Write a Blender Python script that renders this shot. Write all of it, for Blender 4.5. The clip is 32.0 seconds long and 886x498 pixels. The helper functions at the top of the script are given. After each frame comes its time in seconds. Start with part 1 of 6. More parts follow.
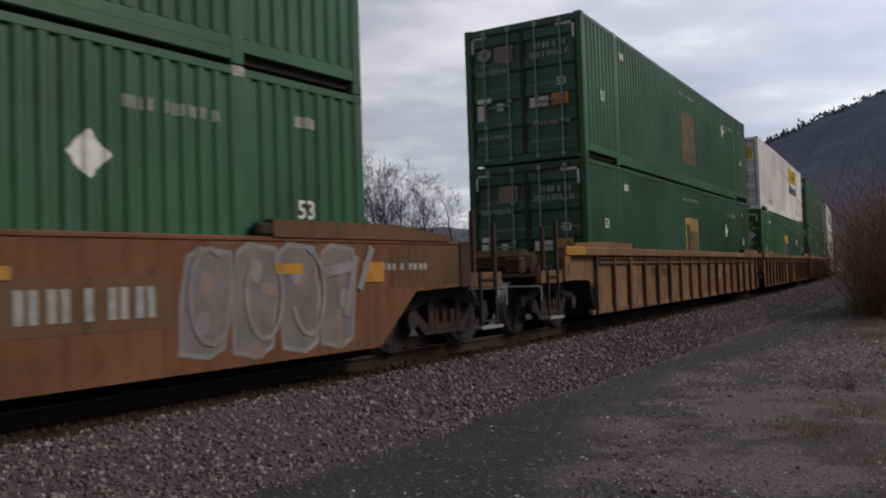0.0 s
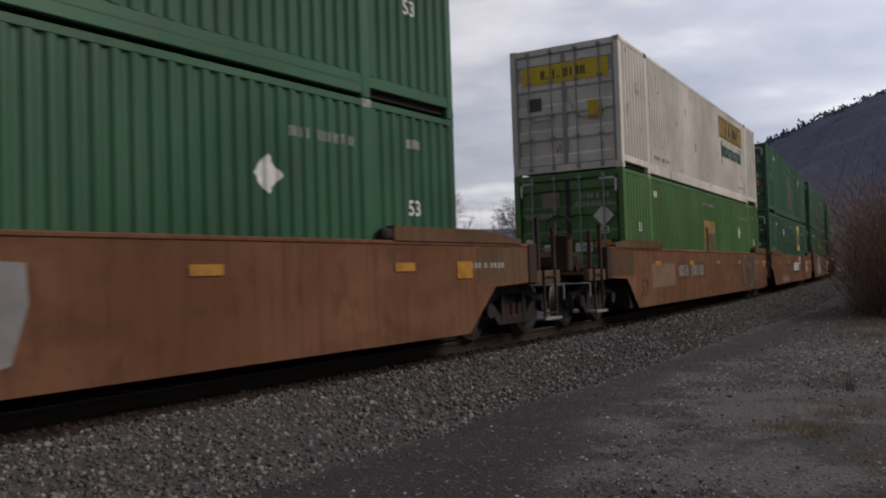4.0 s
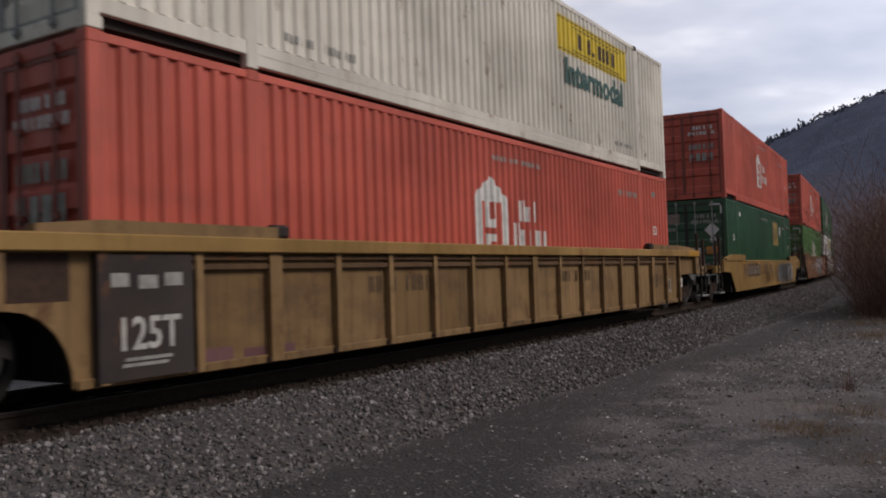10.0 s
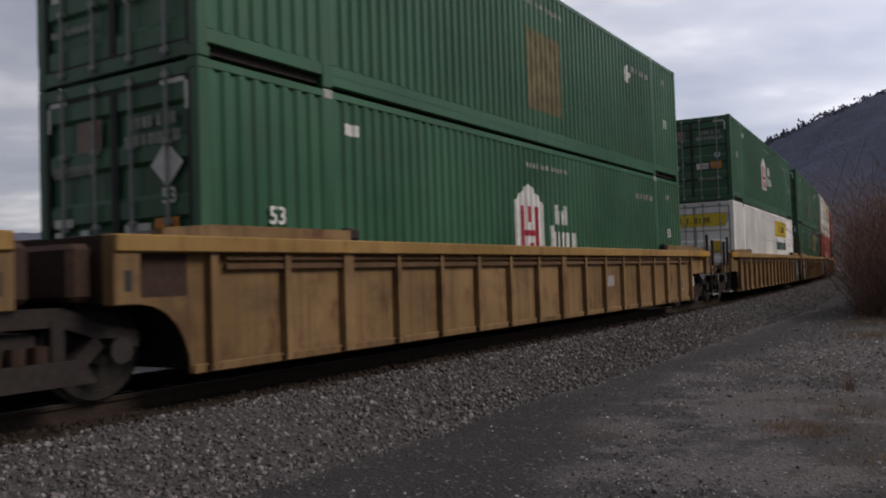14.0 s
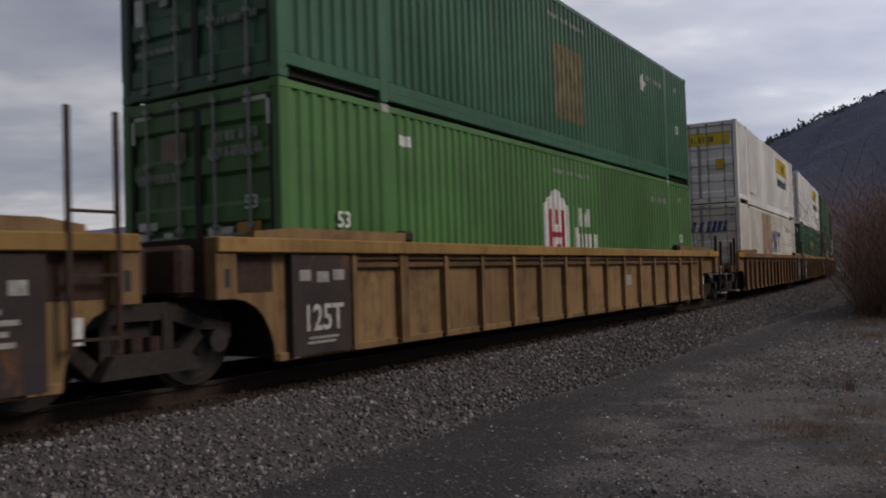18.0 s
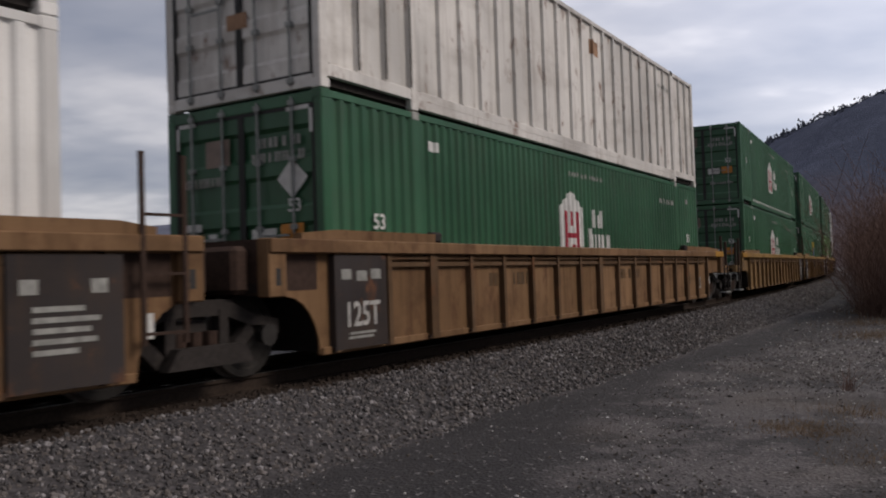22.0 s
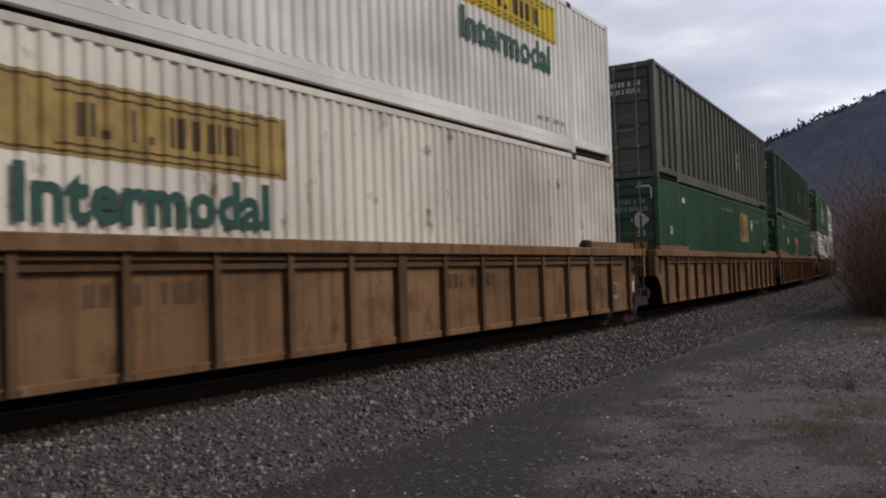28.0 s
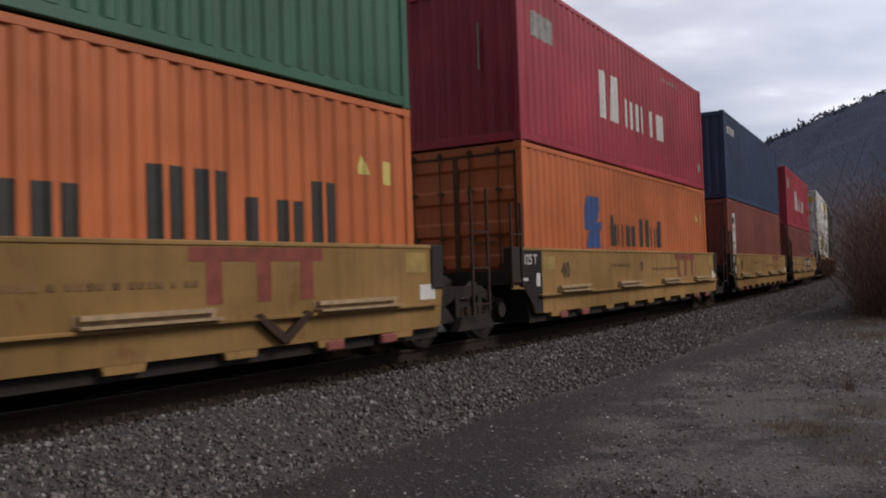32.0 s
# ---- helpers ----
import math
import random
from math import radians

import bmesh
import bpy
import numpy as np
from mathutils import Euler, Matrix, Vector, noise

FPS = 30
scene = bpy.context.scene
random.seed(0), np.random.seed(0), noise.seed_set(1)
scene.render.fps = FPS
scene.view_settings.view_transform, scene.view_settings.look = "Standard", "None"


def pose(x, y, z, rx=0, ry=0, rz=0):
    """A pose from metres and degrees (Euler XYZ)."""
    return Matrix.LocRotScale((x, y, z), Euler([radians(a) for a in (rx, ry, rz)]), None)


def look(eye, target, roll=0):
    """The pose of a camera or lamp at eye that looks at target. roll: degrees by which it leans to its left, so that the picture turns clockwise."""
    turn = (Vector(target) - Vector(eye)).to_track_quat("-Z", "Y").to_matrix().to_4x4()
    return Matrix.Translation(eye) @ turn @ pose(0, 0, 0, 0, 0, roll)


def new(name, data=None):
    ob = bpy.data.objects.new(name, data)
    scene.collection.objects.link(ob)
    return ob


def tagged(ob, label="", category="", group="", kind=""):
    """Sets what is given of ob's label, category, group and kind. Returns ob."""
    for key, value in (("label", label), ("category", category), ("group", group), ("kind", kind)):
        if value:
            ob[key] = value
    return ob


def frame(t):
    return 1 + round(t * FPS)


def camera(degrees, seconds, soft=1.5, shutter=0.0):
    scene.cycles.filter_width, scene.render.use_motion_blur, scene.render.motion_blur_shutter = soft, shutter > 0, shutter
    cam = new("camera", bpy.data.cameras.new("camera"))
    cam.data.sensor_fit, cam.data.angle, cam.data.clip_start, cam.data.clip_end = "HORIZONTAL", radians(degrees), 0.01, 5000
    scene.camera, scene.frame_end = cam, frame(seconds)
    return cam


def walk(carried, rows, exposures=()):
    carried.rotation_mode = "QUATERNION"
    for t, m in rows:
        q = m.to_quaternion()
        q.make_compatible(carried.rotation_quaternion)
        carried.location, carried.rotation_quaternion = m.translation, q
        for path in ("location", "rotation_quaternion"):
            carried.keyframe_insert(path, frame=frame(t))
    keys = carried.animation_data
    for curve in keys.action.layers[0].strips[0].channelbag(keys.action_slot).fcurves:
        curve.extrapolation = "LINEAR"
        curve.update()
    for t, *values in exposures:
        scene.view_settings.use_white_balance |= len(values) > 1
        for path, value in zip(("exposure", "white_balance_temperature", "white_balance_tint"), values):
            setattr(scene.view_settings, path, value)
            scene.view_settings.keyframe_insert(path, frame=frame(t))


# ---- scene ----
# a still camera on a tripod beside the line; rail tops lie at z = 0
EYE_Z, PITCH, ROLL = 1.026, 1.835, 1.869
cam = camera(55.78, 32.0, soft=2.0, shutter=0.10)
rise = radians(PITCH)
stand = look((0, 0, EYE_Z), (0, math.cos(rise), EYE_Z + math.sin(rise)), roll=-ROLL)
walk(cam, [(0.0, stand), (32.0, stand)], exposures=[(0.0, 0.0, 6600, 13), (1.0, -0.16, 6600, 13), (2.0, -0.20, 6600, 13), (3.0, -0.10, 6600, 13), (4.5, -0.08, 6600, 13), (6.0, 0.06, 6600, 13), (7.0, -0.10, 6600, 13), (8.0, 0.0, 6600, 13), (9.0, -0.05, 6600, 13), (10.0, 0.08, 6600, 13), (11.0, 0.0, 6600, 13), (15.0, 0.0, 6600, 13), (16.0, 0.08, 6600, 13), (17.0, -0.02, 6600, 13), (18.0, -0.24, 6600, 13), (19.0, -0.33, 6600, 13), (20.0, -0.10, 6600, 13), (21.0, 0.0, 6600, 13), (29.0, 0.0, 6600, 13), (30.0, 0.08, 6600, 13), (31.0, 0.12, 6600, 13), (32.0, 0.05, 6600, 13)])

# ---- sky and light ----
SUN_AZ, SUN_EL = 104.0, 40.0   # degrees clockwise from +y; above the horizon


def build_world():
    world = bpy.data.worlds.new("overcast_evening_sky")
    scene.world = world
    world.use_nodes = True
    nt = world.node_tree
    nt.nodes.clear()
    N, link = nt.nodes.new, nt.links.new
    out, bg = N("ShaderNodeOutputWorld"), N("ShaderNodeBackground")
    sky = N("ShaderNodeTexSky")
    sky.sky_type, sky.sun_disc = "NISHITA", False
    sky.sun_elevation, sky.sun_rotation = radians(SUN_EL), radians(SUN_AZ)
    dim = N("ShaderNodeVectorMath")
    dim.operation = "SCALE"
    dim.inputs["Scale"].default_value = 0.11
    link(sky.outputs[0], dim.inputs[0])
    co, sep = N("ShaderNodeTexCoord"), N("ShaderNodeSeparateXYZ")
    link(co.outputs["Generated"], sep.inputs[0])
    up = N("ShaderNodeMath")
    up.operation = "MAXIMUM"
    up.inputs[1].default_value = 0.0
    link(sep.outputs["Z"], up.inputs[0])
    den = N("ShaderNodeMath")
    den.operation = "ADD"
    den.inputs[1].default_value = 0.16
    link(up.outputs[0], den.inputs[0])
    flat = N("ShaderNodeVectorMath")
    flat.operation = "DIVIDE"
    link(co.outputs["Generated"], flat.inputs[0])
    comb = N("ShaderNodeCombineXYZ")
    for i in range(3):
        link(den.outputs[0], comb.inputs[i])
    link(comb.outputs[0], flat.inputs[1])
    stretch = N("ShaderNodeMapping")
    stretch.inputs["Scale"].default_value = (0.75, 0.95, 1.0)
    stretch.inputs["Location"].default_value = (3.1, 0.45, 0.0)
    link(flat.outputs[0], stretch.inputs[0])
    big, fine = N("ShaderNodeTexNoise"), N("ShaderNodeTexNoise")
    for n, s, d in ((big, 1.15, 4.0), (fine, 3.0, 4.0)):
        n.inputs["Scale"].default_value, n.inputs["Detail"].default_value = s, d
        n.inputs["Roughness"].default_value = 0.5
        link(stretch.outputs[0], n.inputs["Vector"])
    mixn = N("ShaderNodeMix")
    mixn.inputs[0].default_value = 0.30
    link(big.outputs[0], mixn.inputs[2])
    link(fine.outputs[0], mixn.inputs[3])
    ramp = N("ShaderNodeValToRGB")
    ramp.color_ramp.elements[0].position, ramp.color_ramp.elements[0].color = 0.37, (0.280, 0.303, 0.372, 1)
    ramp.color_ramp.elements[1].position, ramp.color_ramp.elements[1].color = 0.63, (0.72, 0.71, 0.73, 1)
    e = ramp.color_ramp.elements.new(0.50)
    e.color = (0.400, 0.413, 0.468, 1)
    link(mixn.outputs[0], ramp.inputs[0])
    mix = N("ShaderNodeMix")
    mix.data_type = "RGBA"
    mix.inputs[0].default_value = 0.88
    link(dim.outputs[0], mix.inputs[6])
    link(ramp.outputs[0], mix.inputs[7])
    # the cloud is thinner and brighter on one side of the sky
    dot = N("ShaderNodeVectorMath")
    dot.operation = "DOT_PRODUCT"
    dot.inputs[1].default_value = (math.sin(radians(36)) * math.cos(radians(20)), math.cos(radians(36)) * math.cos(radians(20)), math.sin(radians(20)))
    link(co.outputs["Generated"], dot.inputs[0])
    top = N("ShaderNodeMath")
    top.operation = "MAXIMUM"
    top.inputs[1].default_value = 0.0
    link(dot.outputs["Value"], top.inputs[0])
    lobe = N("ShaderNodeMath")
    lobe.operation = "POWER"
    lobe.inputs[1].default_value = 8.0
    link(top.outputs[0], lobe.inputs[0])
    gain = N("ShaderNodeMath")
    gain.operation = "MULTIPLY_ADD"
    gain.inputs[1].default_value = 0.84
    link(lobe.outputs[0], gain.inputs[0])
    tilt = N("ShaderNodeMath")
    tilt.operation = "MULTIPLY_ADD"
    tilt.inputs[1].default_value, tilt.inputs[2].default_value = 0.38, 0.75
    link(dot.outputs["Value"], tilt.inputs[0])
    link(tilt.outputs[0], gain.inputs[2])
    link(gain.outputs[0], bg.inputs["Strength"])
    link(mix.outputs[2], bg.inputs[0])
    link(bg.outputs[0], out.inputs[0])


build_world()
sun = new("sun", bpy.data.lights.new("sun", "SUN"))
sun.data.energy, sun.data.angle, sun.data.color = 1.78, radians(22), (1.0, 0.91, 0.81)
az, el = radians(SUN_AZ), radians(SUN_EL)
sun.matrix_world = look((60 * math.sin(az) * math.cos(el), 60 * math.cos(az) * math.cos(el), 60 * math.sin(el)), (0, 0, 0))


# ---- materials ----
def nodes_of(name):
    m = bpy.data.materials.new(name)
    m.use_nodes = True
    nt = m.node_tree
    return m, nt, nt.nodes["Principled BSDF"], nt.nodes.new, nt.links.new


def noise_node(nt, vec, scale, detail=4.0, rough=0.55):
    n = nt.nodes.new("ShaderNodeTexNoise")
    n.inputs["Scale"].default_value, n.inputs["Detail"].default_value, n.inputs["Roughness"].default_value = scale, detail, rough
    if vec is not None:
        nt.links.new(vec, n.inputs["Vector"])
    return n.outputs[0]


def span(nt, value, lo, hi, a=0.0, b=1.0):
    n = nt.nodes.new("ShaderNodeMapRange")
    for i, x in enumerate((lo, hi, a, b)):
        n.inputs[i + 1].default_value = x
    nt.links.new(value, n.inputs[0])
    return n.outputs[0]


def blend(nt, fac, a, b):
    n = nt.nodes.new("ShaderNodeMix")
    n.data_type = "RGBA"
    for sock, x in ((n.inputs[0], fac), (n.inputs[6], a), (n.inputs[7], b)):
        if isinstance(x, (int, float)):
            sock.default_value = x
        elif isinstance(x, tuple):
            sock.default_value = (*x, 1)
        else:
            nt.links.new(x, sock)
    return n.outputs[2]


def scaled(nt, vec, s):
    n = nt.nodes.new("ShaderNodeMapping")
    n.inputs["Scale"].default_value = s
    nt.links.new(vec, n.inputs[0])
    return n.outputs[0]


def bump(nt, bsdf, height, strength, distance):
    n = nt.nodes.new("ShaderNodeBump")
    n.inputs["Strength"].default_value, n.inputs["Distance"].default_value = strength, distance
    nt.links.new(height, n.inputs["Height"])
    nt.links.new(n.outputs[0], bsdf.inputs["Normal"])


def paint(name, col, rough=0.42, dirt=(0.05, 0.04, 0.03), wear=0.35, rust=0.0, metal=0.0, blotch=0.75, sheen=0.5, rust_col=(0.16, 0.065, 0.028)):
    """Weathered paint on steel: broad fading, vertical run marks, rust specks."""
    m, nt, b, N, link = nodes_of(name)
    co = N("ShaderNodeTexCoord").outputs["Object"]
    info = N("ShaderNodeObjectInfo").outputs["Random"]
    off = N("ShaderNodeVectorMath")
    link(co, off.inputs[0])
    big = N("ShaderNodeVectorMath")
    big.operation = "SCALE"
    big.inputs[0].default_value = (17.0, 9.0, 5.0)
    link(info, big.inputs["Scale"])
    link(big.outputs[0], off.inputs[1])
    v = off.outputs[0]
    broad = noise_node(nt, v, 0.45, 3)
    runs = noise_node(nt, scaled(nt, v, (7.0, 7.0, 0.45)), 1.0, 5, 0.6)
    grain = noise_node(nt, v, 38.0, 3)
    light = tuple(min(1.0, c * 1.22 + 0.012) for c in col)
    dark = tuple(c * 0.80 for c in col)
    c = blend(nt, span(nt, broad, 0.35, 0.68), dark, light)
    smear = noise_node(nt, scaled(nt, v, (0.8, 0.8, 1.6)), 1.3, 6, 0.62)
    c = blend(nt, span(nt, smear, 0.50, 0.72, 0.0, wear * blotch), c, dirt)
    c = blend(nt, span(nt, runs, 0.50, 0.80, 0.0, wear), c, dirt)
    if rust:
        spots = noise_node(nt, scaled(nt, v, (1.4, 1.4, 0.8)), 2.2, 8, 0.68)
        c = blend(nt, span(nt, spots, 0.60 - 0.12 * rust, 0.70, 0.0, 0.85), c, rust_col)
    c = blend(nt, span(nt, grain, 0.4, 0.75, 0.0, 0.10), c, dirt)
    link(c, b.inputs["Base Color"])
    link(span(nt, runs, 0.3, 0.8, rough - 0.06, rough + 0.22), b.inputs["Roughness"])
    b.inputs["Metallic"].default_value = metal
    b.inputs["Specular IOR Level"].default_value = sheen
    bump(nt, b, grain, 0.12, 0.004)
    return m


def plain(name, col, rough=0.7, grain=30.0, amount=0.25, metal=0.0, sheen=0.5):
    m, nt, b, N, link = nodes_of(name)
    co = N("ShaderNodeTexCoord").outputs["Object"]
    n1, n2 = noise_node(nt, co, grain, 4), noise_node(nt, co, grain * 0.07, 3)
    c = blend(nt, span(nt, n1, 0.3, 0.7), tuple(x * (1 - amount) for x in col), tuple(min(1, x * (1 + amount)) for x in col))
    c = blend(nt, span(nt, n2, 0.4, 0.75, 0, 0.4), c, tuple(x * 0.6 for x in col))
    link(c, b.inputs["Base Color"])
    b.inputs["Roughness"].default_value, b.inputs["Metallic"].default_value = rough, metal
    b.inputs["Specular IOR Level"].default_value = sheen
    bump(nt, b, n1, 0.2, 0.01)
    return m


def stones_material(name, cols, rough=0.9):
    """Loose stones: a colour to each stone, with grain on it."""
    m, nt, b, N, link = nodes_of(name)
    geo = N("ShaderNodeNewGeometry")
    ramp = N("ShaderNodeValToRGB")
    ramp.color_ramp.interpolation = "CONSTANT"
    while len(ramp.color_ramp.elements) < len(cols):
        ramp.color_ramp.elements.new(0.5)
    for i, c in enumerate(cols):
        ramp.color_ramp.elements[i].position, ramp.color_ramp.elements[i].color = i / len(cols), (*c, 1)
    link(geo.outputs["Random Per Island"], ramp.inputs[0])
    co = N("ShaderNodeTexCoord").outputs["Object"]
    n = noise_node(nt, co, 45.0, 4, 0.65)
    c = blend(nt, span(nt, n, 0.35, 0.75, 0.0, 0.55), ramp.outputs[0], (0.055, 0.048, 0.042))
    link(c, b.inputs["Base Color"])
    b.inputs["Roughness"].default_value = rough
    bump(nt, b, n, 0.4, 0.01)
    return m


def spray_fade():
    """Lettering sprayed pale silver above and ash grey below, with an uneven border."""
    m, nt, b, N, link = nodes_of("silver_to_grey_spray_paint")
    co = N("ShaderNodeTexCoord").outputs["Object"]
    sep = N("ShaderNodeSeparateXYZ")
    link(co, sep.inputs[0])
    wob = N("ShaderNodeMath")
    wob.operation = "MULTIPLY_ADD"
    wob.inputs[1].default_value = 0.25
    link(noise_node(nt, co, 1.6, 4), wob.inputs[0])
    link(sep.outputs["Y"], wob.inputs[2])
    patch = noise_node(nt, co, 2.6, 5, 0.65)
    pale = blend(nt, span(nt, patch, 0.35, 0.7), (0.30, 0.29, 0.29), (0.47, 0.46, 0.48))
    ash = blend(nt, span(nt, patch, 0.35, 0.7), (0.105, 0.105, 0.095), (0.20, 0.195, 0.185))
    link(blend(nt, span(nt, wob.outputs[0], 0.0, 0.07), ash, pale), b.inputs["Base Color"])
    b.inputs["Roughness"].default_value = 0.55
    return m


def woods_material(name, bare, dark):
    """Bare woods on the lower slopes, conifers higher up, in soft patches; blue-grey air haze is mixed into the
    colours.
    """
    m, nt, b, N, link = nodes_of(name)
    co = N("ShaderNodeTexCoord").outputs["Object"]
    sep = N("ShaderNodeSeparateXYZ")
    link(co, sep.inputs[0])
    wob = N("ShaderNodeMath")
    wob.operation = "MULTIPLY_ADD"
    wob.inputs[1].default_value = 75.0
    link(noise_node(nt, scaled(nt, co, (0.009, 0.009, 0.02)), 1.0, 5, 0.6), wob.inputs[0])
    link(sep.outputs["Z"], wob.inputs[2])
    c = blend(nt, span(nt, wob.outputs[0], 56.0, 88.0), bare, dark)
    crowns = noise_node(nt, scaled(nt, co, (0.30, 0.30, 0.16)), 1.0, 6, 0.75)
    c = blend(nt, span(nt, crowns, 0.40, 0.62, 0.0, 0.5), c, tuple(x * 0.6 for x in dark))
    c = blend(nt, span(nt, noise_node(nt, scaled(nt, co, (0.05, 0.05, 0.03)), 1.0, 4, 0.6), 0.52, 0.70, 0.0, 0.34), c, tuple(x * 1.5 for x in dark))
    bump(nt, b, crowns, 0.6, 2.5)
    link(c, b.inputs["Base Color"])
    b.inputs["Roughness"].default_value, b.inputs["Specular IOR Level"].default_value = 0.95, 0.0
    return m


TRACK_MID = -4.22   # where the wheel track lies across the line


def ground_material():
    m, nt, b, N, link = nodes_of("gravel_and_cinder_ground")
    co = N("ShaderNodeTexCoord").outputs["Object"]
    fine, mid, wide = noise_node(nt, co, 26.0, 6, 0.7), noise_node(nt, co, 1.1, 6, 0.62), noise_node(nt, co, 0.33, 4, 0.6)
    vor = N("ShaderNodeTexVoronoi")
    vor.inputs["Scale"].default_value = 34.0
    link(co, vor.inputs["Vector"])
    c = blend(nt, span(nt, fine, 0.32, 0.70), (0.030, 0.027, 0.029), (0.132, 0.119, 0.121))
    c = blend(nt, span(nt, mid, 0.46, 0.54, 0.0, 0.85), c, (0.022, 0.020, 0.022))
    c = blend(nt, span(nt, wide, 0.52, 0.70, 0.0, 0.5), c, (0.095, 0.074, 0.058))
    # the wheel track along the bank, packed with dark fines
    across = N("ShaderNodeVectorMath")
    across.operation = "DOT_PRODUCT"
    across.inputs[1].default_value = (0.8425, -0.5388, 0.0)
    link(co, across.inputs[0])
    wob = N("ShaderNodeMath")
    wob.operation = "MULTIPLY_ADD"
    wob.inputs[1].default_value = 0.9
    link(noise_node(nt, co, 0.9, 3), wob.inputs[0])
    link(across.outputs["Value"], wob.inputs[2])
    off = N("ShaderNodeMath")
    off.operation = "SUBTRACT"
    off.inputs[1].default_value = TRACK_MID + 0.45
    link(wob.outputs[0], off.inputs[0])
    along = N("ShaderNodeVectorMath")
    along.operation = "DOT_PRODUCT"
    along.inputs[1].default_value = (0.5388, 0.8425, 0.0)
    link(co, along.inputs[0])
    inner = span(nt, off.outputs[0], -0.55, -0.25)
    reach = N("ShaderNodeMath")
    reach.operation = "SUBTRACT"
    link(off.outputs[0], reach.inputs[0])
    link(span(nt, along.outputs["Value"], 4.5, 9.5, 1.45, 0.0), reach.inputs[1])
    wide_off = N("ShaderNodeMath")
    wide_off.operation = "SUBTRACT"
    link(reach.outputs[0], wide_off.inputs[0])
    link(span(nt, along.outputs["Value"], 14.0, 26.0, 0.0, 1.7), wide_off.inputs[1])
    both = N("ShaderNodeMath")
    both.operation = "MULTIPLY"
    link(inner, both.inputs[0])
    link(span(nt, wide_off.outputs[0], 0.15, 0.55, 0.9, 0.0), both.inputs[1])
    c = blend(nt, both.outputs[0], c, (0.017, 0.0155, 0.0175))
    c = blend(nt, span(nt, vor.outputs["Color"], 0.82, 0.95, 0.0, 0.6), c, (0.26, 0.25, 0.25))
    link(c, b.inputs["Base Color"])
    b.inputs["Roughness"].default_value = 0.92
    bump(nt, b, vor.outputs["Distance"], 0.6, 0.03)
    return m


